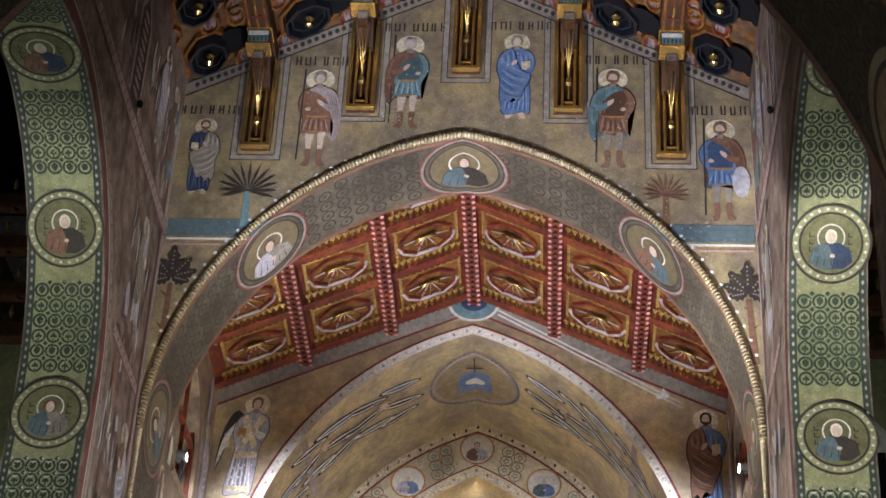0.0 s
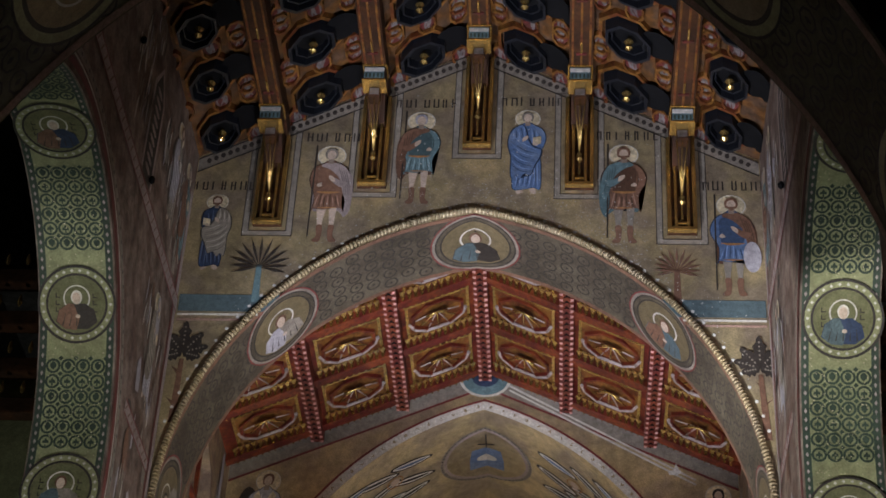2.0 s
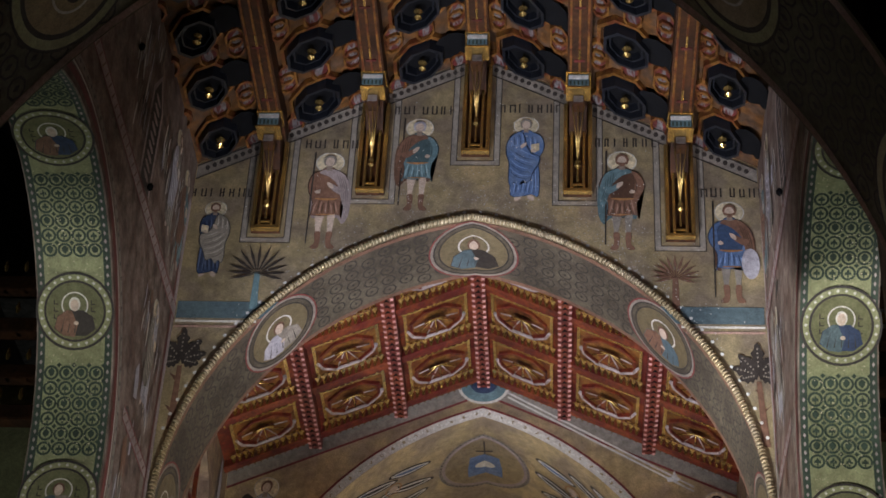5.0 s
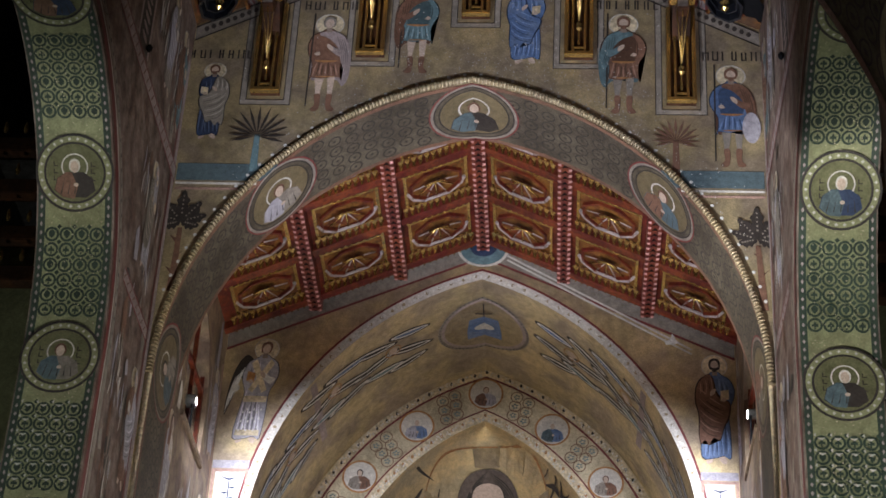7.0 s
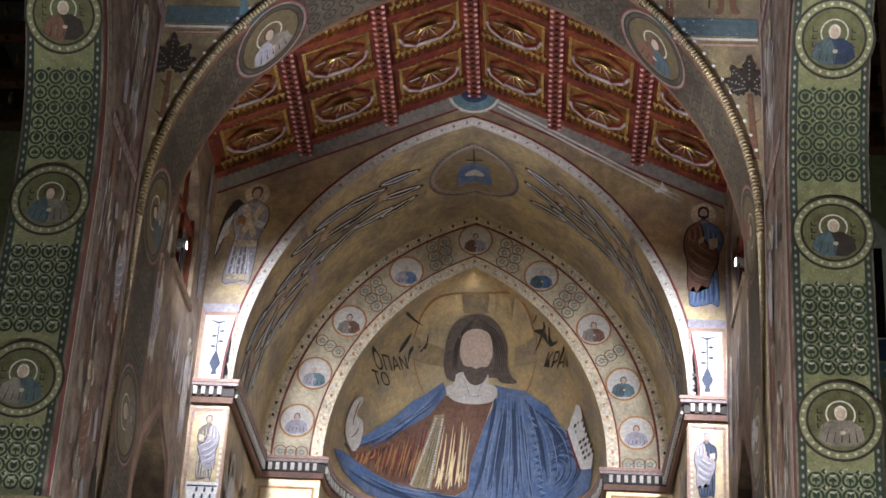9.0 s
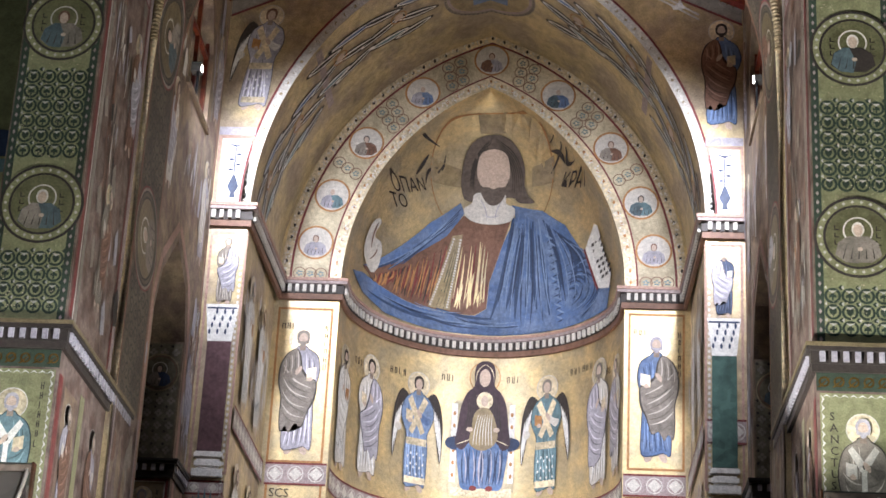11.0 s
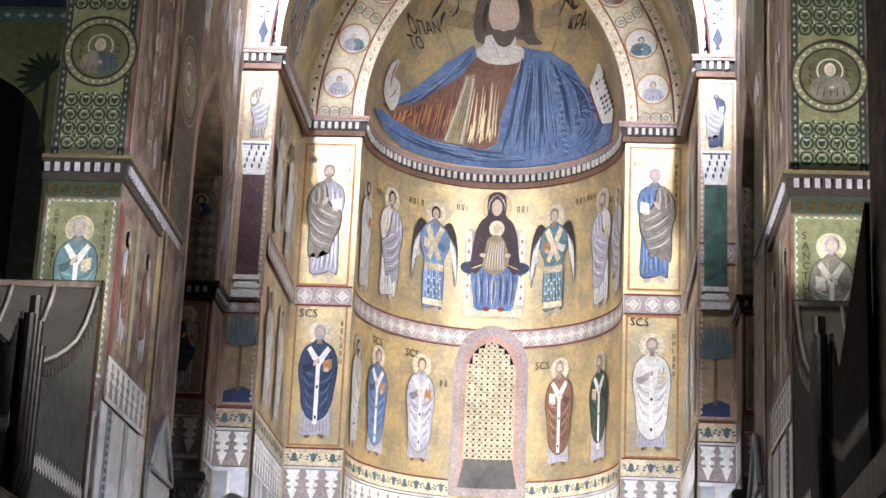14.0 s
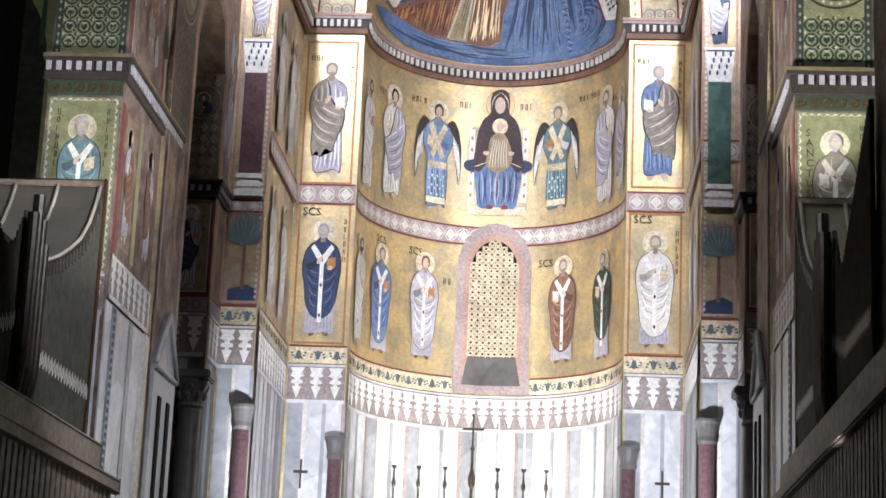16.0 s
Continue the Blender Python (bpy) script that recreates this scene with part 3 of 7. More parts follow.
    if short:
        lay("breastplate", [(-0.075, 0.5), (0.0, 0.485), (0.075, 0.5), (0.09, 0.62), (0.085, 0.74), (0.0, 0.775), (-0.085, 0.74), (-0.09, 0.62)], tone(robe, 0.5) if seed % 3 else BROWN, 6, "dark breastplate")
        strokes("belt", [(-0.085, 0.5, 0.085, 0.5, 0.022, -0.008), (-0.07, 0.335, 0.07, 0.335, 0.012, 0.0)], ORANGE, 7)
        lay("cloak_front", flip([(-0.045, 0.808), (-0.115, 0.76), (-0.155, 0.66), (-0.17, 0.5), (-0.14, 0.4), (-0.105, 0.5), (-0.075, 0.64), (0.0, 0.735), (0.07, 0.77), (0.04, 0.805)]), mantle, 7)
        strokes("cloak_fold", [(-sx * (0.06 + 0.02 * i), 0.77 - 0.02 * i, -sx * (0.12 + 0.012 * i), 0.46, 0.009, 0.01) for i in range(4)], msh, 8)
    elif not trim and not wings:
        top = r.uniform(0.5, 0.58)
        if rim:
            lay("mantle_outline", flip([(-0.045, 0.812), (-0.122, 0.76), (-0.165, 0.66), (-0.168, 0.54), (-0.142, 0.42), (-0.143, 0.25), (-0.127, 0.154), (-0.092, 0.195), (-0.061, 0.145), (-0.02, 0.215), (0.034, 0.193), (0.073, 0.315), (0.118, 0.41), (0.124, top - 0.02), (0.06, top + 0.025), (0.012, 0.655), (-0.005, 0.75)]), tone(mantle, 0.22), 6)
        lay("mantle", flip([(-0.045, 0.806), (-0.115, 0.757), (-0.155, 0.66), (-0.158, 0.54), (-0.132, 0.42), (-0.135, 0.25), (-0.122, 0.16), (-0.09, 0.2), (-0.06, 0.15), (-0.02, 0.22), (0.03, 0.2), (0.065, 0.32), (0.105, 0.42), (0.115, top - 0.02), (0.05, top + 0.01), (0.0, 0.64), (-0.015, 0.74)]), mantle, 7)
        rows_s, rows_l = [], []
        for i in range(8):
            f = i / 7
            (rows_s if i % 2 else rows_l).append((-sx * (0.135 - 0.01 * f), 0.68 - 0.36 * f, sx * (0.085 - 0.05 * f), 0.5 - 0.27 * f, r.uniform(0.008, 0.014), -sx * r.uniform(0.015, 0.04)))
        for i in range(5):
            (rows_s if i % 2 else rows_l).append((-sx * (0.035 + 0.022 * i), 0.79 - 0.015 * i, -sx * (0.03 + 0.025 * i), 0.6, 0.009, 0.01))
        strokes("mantle_shade", rows_s, msh, 8)
        strokes("mantle_light", rows_l, mlt, 8.5)
    if wings:
        for i in range(18):
            lay("jewel", ell(-0.075 + 0.03 * (i % 6), 0.1 + 0.085 * (i // 6) + 0.03 * (i % 2), 0.0085, 0.0125, 6), WHITE, 6, "", False)
        lay("jewelled_hem", [(-0.105, 0.05), (0.105, 0.05), (0.1, 0.105), (-0.1, 0.105)], RIM_GOLD, 6, "", False)
        lay("jewelled_belt", [(-0.1, 0.37), (0.1, 0.37), (0.1, 0.43), (-0.1, 0.43)], RIM_GOLD, 6, "", False)
        for s in (-1, 1):
            lay("jewelled_band", [(s * 0.1, 0.745), (s * 0.06, 0.79), (-s * 0.08, 0.49), (-s * 0.04, 0.46)], RIM_GOLD, 6.5 + 0.5 * s, "jewelled gold band", False)
        lay("globe", ell(sx * 0.19, 0.5, 0.035, 0.035, 14), PALE, 8, "pale globe", False)
    if trim:
        lay("stole", [(-0.017, 0.1), (-0.017, 0.6), (-0.1, 0.745), (-0.072, 0.775), (0.0, 0.675), (0.072, 0.775), (0.1, 0.745), (0.017, 0.6), (0.017, 0.1)], trim, 7, "pale stole with dark crosses", False)
        for y in (0.16, 0.42, 0.64):
            lay("cross", [(-0.003, y - 0.018), (0.003, y - 0.018), (0.003, y), (0.011, y), (0.011, y + 0.006), (0.003, y + 0.006), (0.003, y + 0.016), (-0.003, y + 0.016), (-0.003, y + 0.006), (-0.011, y + 0.006), (-0.011, y), (-0.003, y)], DARK, 8, "", False)
    if not short:
        lay("book", [(sx * 0.045, 0.555), (sx * 0.115, 0.575), (sx * 0.115, 0.665), (sx * 0.045, 0.65)], r.choice((ORANGE, RIM_GOLD, PALE)), 9, "", False)
    # bent forearm, hands
    lay("forearm", flip([(-0.135, 0.6), (-0.1, 0.545), (-0.04, 0.585), (-0.015, 0.625), (-0.035, 0.65), (-0.08, 0.62)]), mantle if not trim else sh, 9.5)
    lay("hand", flip([(-0.038, 0.6), (-0.005, 0.625), (0.008, 0.665), (-0.012, 0.668), (-0.04, 0.638)]), SKIN, 10)
    lay("hand", flip([(0.05, 0.56), (0.08, 0.552), (0.095, 0.572), (0.07, 0.59)]), SKIN, 10)
    dark_hair = r.choice((DARK, BROWN, LAVENDER, GREY))
    lay("neck", [(-0.022, 0.795), (0.022, 0.795), (0.02, 0.86), (-0.02, 0.86)], tone(SKIN, 0.5), 10, "", False)
    lay("hair", [(-0.042, 0.86), (-0.05, 0.905), (-0.035, 0.945), (0, 0.96), (0.035, 0.945), (0.05, 0.905), (0.042, 0.86), (0.03, 0.85), (-0.03, 0.85)], dark_hair, 11)
    lay("head", ell(0, 0.888, 0.034, 0.048, 14), SKIN, 12, "plain flesh-coloured oval", False)
    if r.random() < 0.6:
        lay("beard", [(-0.032, 0.878), (-0.02, 0.868), (0.02, 0.868), (0.032, 0.878), (0.02, 0.84), (0, 0.826), (-0.02, 0.84)], dark_hair, 13)
    return t


def medallion(put, cu, cv, r, label, cloth, back=None, rims=(), ku=1.0, step=0.0, off=0.012, seed=0):
    """A round field with a half figure as plain shapes."""
    t = thing("medallion", label, "mosaic medallion")
    bm = B()
    flat(bm, ell(cu, cv, r * ku, r, 28), put, off, step)
    part("field", bm, back or OLD_GOLD, t)
    for r0, r1, mat in rims:
        part("rim", ring(B(), cu, cv, r * r0, r * r1, put, off + 0.004, 36, 1.0, ku), mat, t)
    rr = random.Random(seed)

    def lay(nm, pl, mat, k):
        part(nm, flat(B(), [(cu + x * r * ku, cv + y * r) for x, y in pl], put, off + 0.004 * k, step), mat, t)
    bm = ring(B(), cu, cv + 0.2 * r, 0.42 * r, 0.47 * r, put, off + 0.008, 24, 1.0, ku)
    part("halo_rim", bm, PALE, t)
    lay("robe", [(-0.72, -0.62), (-0.62, -0.2), (-0.3, 0.02), (0.3, 0.02), (0.62, -0.2), (0.72, -0.62), (0.4, -0.86), (-0.4, -0.86)], cloth, 3)
    lay("mantle", [(-0.7, -0.6), (-0.6, -0.2), (-0.28, 0.02), (-0.1, 0.0), (0.1, -0.5), (0.0, -0.9), (-0.4, -0.86)], rr.choice((GREY, LAVENDER, BAND_BLUE, BROWN)), 4)
    bm = B()
    for i in range(5):
        x = -0.5 + 0.24 * i
        flat(bm, [(cu + x * r * ku, cv - 0.75 * r), (cu + (x + 0.04) * r * ku, cv - 0.75 * r), (cu + (x * 0.8 + 0.06) * r * ku, cv - (0.2 + 0.1 * (i % 2)) * r)], put, off + 0.02, 0)
    part("fold", bm, DARK, t)
    lay("hair", ell(0, 0.24, 0.2, 0.25, 14), rr.choice((DARK, BROWN, PALE)), 5)
    lay("head", ell(0, 0.2, 0.145, 0.21, 14), SKIN, 6)
    lay("hand", ell(0.05, -0.42, 0.09, 0.07, 8), SKIN, 6)
    return t


def ledge(bm, path, z0, z1, d):
    """A moulding along a path of (x, y), standing out d to the right of its run."""
    n = len(path)
    outer = []
    for i in range(n):
        dirs = []
        if i > 0:
            dirs.append((Vector(path[i]) - Vector(path[i - 1])).normalized())
        if i < n - 1:
            dirs.append((Vector(path[i + 1]) - Vector(path[i])).normalized())
        nr = [Vector((q.y, -q.x)) for q in dirs]
        m = sum(nr, Vector((0, 0))).normalized()
        k = d / max(0.35, m.dot(nr[0]))
        outer.append((path[i][0] + m.x * k, path[i][1] + m.y * k))
    rows_ = [[bm.verts.new((p[0], p[1], z)) for p in line] for line, z in ((path, z0), (outer, z0), (outer, z1), (path, z1))]
    for a, b in zip(rows_, rows_[1:] + rows_[:1]):
        for i in range(n - 1):
            bm.faces.new((a[i], a[i + 1], b[i + 1], b[i]))
    for k in (0, n - 1):
        bm.faces.new([row[k] for row in rows_])
    bmesh.ops.recalc_face_normals(bm, faces=bm.faces[:])
    return bm


def dentils(bm, path, z0, z1, d, pitch, w):
    for p, q in zip(path, path[1:]):
        p, q = Vector(p), Vector(q)
        run = (q - p).length
        dr = (q - p).normalized()
        nr = Vector((dr.y, -dr.x))
        for i in range(int(run / pitch)):
            c = p + dr * (pitch * (i + 0.5))
            a, b = c - dr * w / 2, c + dr * w / 2
            o = [a + nr * 0.02, b + nr * 0.02, b + nr * d, a + nr * d]
            lo = [bm.verts.new((v.x, v.y, z0)) for v in o]
            hi = [bm.verts.new((v.x, v.y, z1)) for v in o]
            bm.faces.new(lo[::-1])
            bm.faces.new(hi)
            for k in range(4):
                bm.faces.new((lo[k], lo[(k + 1) % 4], hi[(k + 1) % 4], hi[k]))
    return bm


def cornice(label, path, z, h, d, top=None):
    t = tagged(new("cornice"), label, "cornice", "", "structure")
    part("soffit_moulding", ledge(B(), path, z, z + 0.28 * h, d * 0.45), BROWN if not top else DARK, t)
    part("back_band", ledge(B(), path, z + 0.28 * h, z + 0.72 * h, d * 0.55), DARK, t)
    tagged(part("dentil", dentils(B(), path, z + 0.34 * h, z + 0.7 * h, d * 0.85, 0.2, 0.095), PALE if not top else LAVENDER, t), kind="stuff")
    part("top_moulding", ledge(B(), path, z + 0.72 * h, z + 0.86 * h, d), MAUVE if not top else DARK, t)
    part("top_fillet", ledge(B(), path, z + 0.86 * h, z + h, d * 1.12), PINK if not top else top, t)
    return t


apse_line = [(apse(-90 + 180 * i / 28, 10).x, apse(-90 + 180 * i / 28, 10).y) for i in range(29)]
main_path = [(-6.5, 43.0), (-5.55, 43.0), (-5.45, 48.0), (-3.8, 48.0)] + apse_line[1:-1] + [(3.8, 48.0), (5.45, 48.0), (5.55, 43.0), (6.5, 43.0)]
cornice("carved stone cornice with dentils round the apse", main_path, 19.72, 0.58, 0.2)
cornice("carved stone cornice on the north crossing pier", [(-8.1, 31.3), (-6.5, 31.3), (-6.5, 36.6)], 12.5, 0.5, 0.17, DIM_GOLD)
cornice("carved stone cornice on the south crossing pier", [(6.5, 36.6), (6.5, 31.3), (8.1, 31.3)], 12.5, 0.5, 0.17, DIM_GOLD)
cornice("small stone cornice on the north choir wall", [(-7.6, 41.5), (-6.5, 41.5), (-6.5, 42.9)], 12.98, 0.42, 0.14, DARK)
cornice("small stone cornice on the south choir wall", [(6.5, 42.9), (6.5, 41.5), (7.6, 41.5)], 12.98, 0.42, 0.14, DARK)

# ---- the half dome ----
HAIR = material("dark_hair_mosaic", (0.11, 0.085, 0.07), 0.55, 0.0, 0.6, 1.5, 9, 0.9, 0.4, 22)
t = thing("apse_mosaic_bust", "huge half figure in brown tunic and blue mantle on gold", "mosaic figure")


def dome_part(nm, pl, mat, k, label=""):
    return part(nm, flat(B(), pl, on_dome, 0.012 + 0.006 * k, 0.3), mat, t, label)


dome_part("halo", ell(0.05, 24.42, 1.75, 1.45, 40), GOLD, 0, "large gold halo with thin rim")
part("halo_rim", ring(B(), 0.05, 24.42, 0.985, 1.0, on_dome, 0.02, 60, 1.46, 1.77), ORANGE, t)
for pl in ([(-0.3, 25.5), (0.42, 25.5), (0.5, 25.85), (-0.38, 25.85)], [(-1.7, 24.75), (-0.85, 24.72), (-0.85, 24.32), (-1.72, 24.26)], [(1.2, 24.72), (1.82, 24.76), (1.84, 24.26), (1.2, 24.32)]):
    dome_part("halo_cross_arm", pl, OLD_GOLD, 1, "jewelled arm of the halo cross")
dome_part("mantle_lower", [(0.61, 23.97), (1.52, 23.72), (2.19, 23.21), (2.69, 22.41), (3.12, 21.8), (3.48, 21.05), (3.4, 20.5), (2.27, 20.42), (0.3, 20.4), (-1.65, 20.42), (-2.89, 20.5), (-3.45, 20.75),
                           (-3.67, 21.1), (-3.46, 21.27), (-3.19, 21.24), (-1.99, 20.98), (-0.38, 20.98), (-0.05, 21.2), (0.01, 21.96), (0.39, 23.02), (0.73, 23.7)], BLUE, 2, "blue mantle over the arm and lap")
dome_part("tunic", [(-0.79, 23.66), (0.62, 23.64), (0.36, 22.95), (0.0, 21.95), (-0.06, 21.2), (-0.4, 20.99), (-2.0, 20.99), (-3.2, 21.25), (-3.46, 21.44), (-2.35, 22.28), (-1.26, 23.16)], BROWN, 2, "brown tunic with gold threads")
dome_part("mantle_shoulder", [(-3.46, 21.46), (-2.79, 22.21), (-1.74, 23.32), (-0.87, 23.97), (-0.75, 23.73), (-1.26, 23.09), (-2.35, 22.25), (-3.34, 21.5)], BLUE, 4, "blue mantle over the shoulder")


def dome_strokes(nm, rows, mat, off, label=""):
    bm = B()
    for i, row in enumerate(rows):
        flat(bm, stroke(*row, 10), on_dome, off + 0.0002 * (i % 12), 0)
    tagged(part(nm, bm, mat, t, label), kind="stuff")


dr = random.Random(31)
U = dr.uniform
# tunic: gathered folds with gold threads, densest at the middle, where brighter gold paints the glare
gold_, shade_, red_ = [], [], []
for i in range(96):
    x = -3.2 + 3.12 * i / 95 + U(-0.02, 0.02)
    top = 21.55 + (1.95 * (x + 3.2) / 2.3 if x < -0.9 else 1.9)
    lean_ = 0.34 if x < -1.2 else 0.2 * (0.3 - x)
    z0 = 21.08 + U(0, 0.35) + 0.05 * abs(x + 1.4)
    z1 = min(top - 0.1, z0 + U(0.4, 1.7))
    if z1 - z0 < 0.15:
        continue
    k = (z1 - 21.1) / 2.0
    row = (x, z0, min(0.22, x + lean_ * k), z1, U(0.025, 0.06), U(-0.05, 0.05))
    (gold_ if i % 3 == 0 or (-1.0 < x < 0.1 and i % 3 == 1) else shade_ if i % 3 == 1 else red_).append(row)
dome_strokes("tunic_shadow_line", shade_, DARK, 0.034, "dark fold lines of the tunic")
dome_strokes("tunic_red_line", red_, RED, 0.036, "dark red folds of the tunic")
dome_strokes("tunic_fold", [r_ for r_ in gold_ if not -1.1 < r_[0] < 0.0], ORANGE, 0.038, "ochre threads in the tunic")
dome_strokes("tunic_glare", [r_ for r_ in gold_ if -1.1 < r_[0] < 0.0], GOLD, 0.038, "gold threads in the tunic")
part("tunic_band", flat(B(), [(-1.75, 21.06), (-1.12, 21.06), (-0.8, 23.2), (-1.1, 23.12)], on_dome, 0.042, 0.3), OLD_GOLD, t, "jewelled gold band on the tunic")
bm = B()
for i in range(26):
    f = i / 25
    for x0, x1 in ((-1.68, -1.06), (-1.2, -0.86)):
        flat(bm, ell(x0 + (x1 - x0) * f, 21.14 + 1.9 * f, 0.035, 0.03, 6), on_dome, 0.05)
tagged(part("pearl", bm, PALE, t, "rows of pale pearls"), kind="stuff")
dome_strokes("band_line", [(-1.5 + 0.1 * k, 21.1, -1.02 + 0.05 * k, 22.9, 0.02, 0.0) for k in range(4)], GREEN, 0.046)
# mantle: long bent folds from the shoulder, a zigzag hem, arcs round the elbow, sagging folds over the lap
deep_, dark_, pale_ = [], [], []
for i in range(22):
    f = i / 21
    x0, z0 = 0.72 + 0.75 * f + U(-0.04, 0.04), 23.85 - 0.25 * f - U(0, 0.5)
    x1, z1 = 0.12 + 1.75 * f + U(-0.06, 0.06), 20.6 + U(0, 0.7)
    (deep_, pale_, dark_, pale_)[i % 4].append((x0, z0, x1, z1, (0.13, 0.035, 0.055, 0.03)[i % 4], U(-0.16, 0.12)))
for i in range(14):
    f = i / 13
    x0, z0 = 1.55 + 0.75 * f, 23.5 - 0.75 * f
    (deep_, pale_, dark_)[i % 3].append((x0, z0, 2.05 + 1.0 * f + U(-0.1, 0.1), 21.6 + 0.2 * f - U(0, 0.6), (0.12, 0.035, 0.05)[i % 3], U(0.02, 0.3)))
for i in range(9):
    r_ = 0.2 + 0.1 * i
    for a0, a1 in ((-70, 20), (30, 100)):
        c0, c1 = radians(a0 + U(-15, 15)), radians(a1 + U(-15, 15))
        (deep_, pale_, dark_)[i % 3].append((2.4 + r_ * math.cos(c0), 21.35 + 0.8 * r_ * math.sin(c0), 2.4 + r_ * math.cos(c1), 21.35 + 0.8 * r_ * math.sin(c1), (0.07, 0.03, 0.04)[i % 3], -0.24 * r_))
for i in range(13):
    z = 23.1 - 0.19 * i
    x = 1.75 + 0.03 * i + 0.05 * (i % 2)
    pale_.append((x - 0.1, z, x + 0.1, z - 0.14, 0.05, 0.0))
    dark_.append((x + 0.1, z - 0.14, x - 0.06, z - 0.19, 0.04, 0.0))
for i in range(14):
    x0 = -3.4 + 0.24 * i + U(-0.1, 0.1)
    x1 = x0 + U(1.0, 2.2)
    zz = 20.62 + 0.4 * U(0, 1) * (1 if x0 > -2.4 else 1.2)
    (deep_, pale_, dark_, pale_)[i % 4].append((x0, zz + 0.12, min(x1, 0.9), zz - 0.04 + 0.1 * (i % 2), (0.09, 0.03, 0.045, 0.03)[i % 4], -0.06))
for i in range(11):
    f = i / 10
    (deep_, pale_, dark_)[i % 3].append((-3.3 + 0.8 * f + U(0, 0.2), 21.56 + 0.55 * f, -1.0 + 0.14 * f, 23.5 + 0.35 * f, (0.07, 0.025, 0.035)[i % 3], 0.03))
dome_strokes("mantle_shade", deep_, tone(BLUE, 0.5), 0.044, "deep blue folds of the mantle")
dome_strokes("mantle_fold", dark_, NAVY, 0.048, "dark folds of the mantle")
dome_strokes("mantle_pale_line", pale_, SKY_BLUE, 0.052, "pale fold lines of the mantle")
dome_part("neck", smooth([(-0.42, 24.25), (-0.55, 24.0), (-0.8, 23.82), (-0.6, 23.58), (0.0, 23.5), (0.6, 23.58), (0.72, 23.88), (0.45, 24.02), (0.4, 24.25)]), PALE, 7, "pale neck")
dome_strokes("neck_line", [(-0.3, 24.1, -0.1, 23.62, 0.03, 0.05), (0.34, 24.1, 0.14, 23.62, 0.03, -0.05), (-0.25, 23.75, 0.3, 23.75, 0.025, -0.06)], LAVENDER, 0.06)
dome_part("hair", smooth([(-0.62, 24.02), (-0.86, 24.3), (-0.84, 24.7), (-0.72, 25.08), (-0.42, 25.38), (0.1, 25.5), (0.55, 25.38), (0.85, 25.1), (1.0, 24.75), (1.0, 24.4), (1.12, 24.12), (1.3, 23.95), (0.85, 24.0), (0.55, 24.15)]), HAIR, 6, "long brown hair falling behind the shoulder")
dome_strokes("hair_strand", [(0.05 - 0.03 * i, 25.44 - 0.05 * i, -0.62 + 0.03 * i, 24.3, 0.03, -0.22 + 0.015 * i) for i in range(5)] + [(0.15 + 0.03 * i, 25.42 - 0.05 * i, 0.98 - 0.07 * i, 24.25, 0.03, 0.26 - 0.02 * i) for i in range(6)], DARK, 0.056)
dome_part("head", smooth([(0.08, 25.22), (-0.28, 25.12), (-0.4, 24.85), (-0.38, 24.55), (-0.24, 24.3), (0.08, 24.15), (0.4, 24.3), (0.54, 24.55), (0.56, 24.85), (0.44, 25.12)]), SKIN, 9, "plain pale oval")
dome_part("beard", smooth([(-0.38, 24.6), (-0.28, 24.42), (-0.06, 24.4), (0.08, 24.36), (0.22, 24.4), (0.44, 24.42), (0.54, 24.6), (0.46, 24.28), (0.3, 24.05), (0.08, 23.97), (-0.14, 24.05), (-0.3, 24.28)]), HAIR, 10, "dark beard")
dome_part("hand", smooth([(-3.3, 21.4), (-3.46, 21.7), (-3.4, 22.15), (-3.24, 22.6), (-3.08, 22.82), (-3.04, 22.76), (-3.16, 22.5), (-3.2, 22.32), (-3.06, 22.32), (-3.04, 22.05), (-3.14, 21.6)], 2), PALE, 8, "pale raised hand as a plain shape")
dome_strokes("hand_line", [(-3.3, 22.0, -3.12, 22.7, 0.025, 0.03), (-3.34, 21.7, -3.14, 22.2, 0.022, -0.04)], BROWN, 0.072)
dome_part("book", [(2.8, 22.4), (3.02, 22.85), (3.12, 22.75), (3.52, 21.35), (3.48, 21.02), (3.2, 21.2)], WHITE, 8, "open white book")
bm = B()
for i in range(7):
    for k in range(3):
        x = 2.98 + 0.05 * i + 0.1 * k
        flat(bm, rect(x, 22.36 - 0.16 * i, x + U(0.03, 0.07), 22.44 - 0.16 * i), on_dome, 0.068, 0)
tagged(part("inscription", bm, DARK, t, "dark lettering as plain bars"), kind="stuff")
part("book_edge", flat(B(), [(2.76, 22.4), (2.8, 22.42), (3.2, 21.22), (3.16, 21.16)], on_dome, 0.066, 0.3), RED, t)
# lettering on the dome: title letters that can be read, the rest as plain bars


def letters(word, u, v, h, put, turn, name, label, mat=None, off=0.024, ku=1.0):
    """A word in flat letters laid on a surface."""
    cv = bpy.data.curves.new(name, "FONT")
    cv.body, cv.size, cv.resolution_u = word, h * 1.35, 2
    tmp = bpy.data.objects.new(name, cv)
    me = bpy.data.meshes.new_from_object(tmp)
    bm = B()
    bm.from_mesh(me)
    bpy.data.objects.remove(tmp)
    bpy.data.meshes.remove(me)
    bpy.data.curves.remove(cv)
    c, sn = math.cos(turn), math.sin(turn)
    for vtx in bm.verts:
        x, z = vtx.co.x, vtx.co.y
        vtx.co = put(u + (c * x - sn * z) * ku, v + sn * x + c * z, off)
    ob = thing(name, label, "inscription")
    part("lettering", bm, mat or DARK, ob)
    return ob


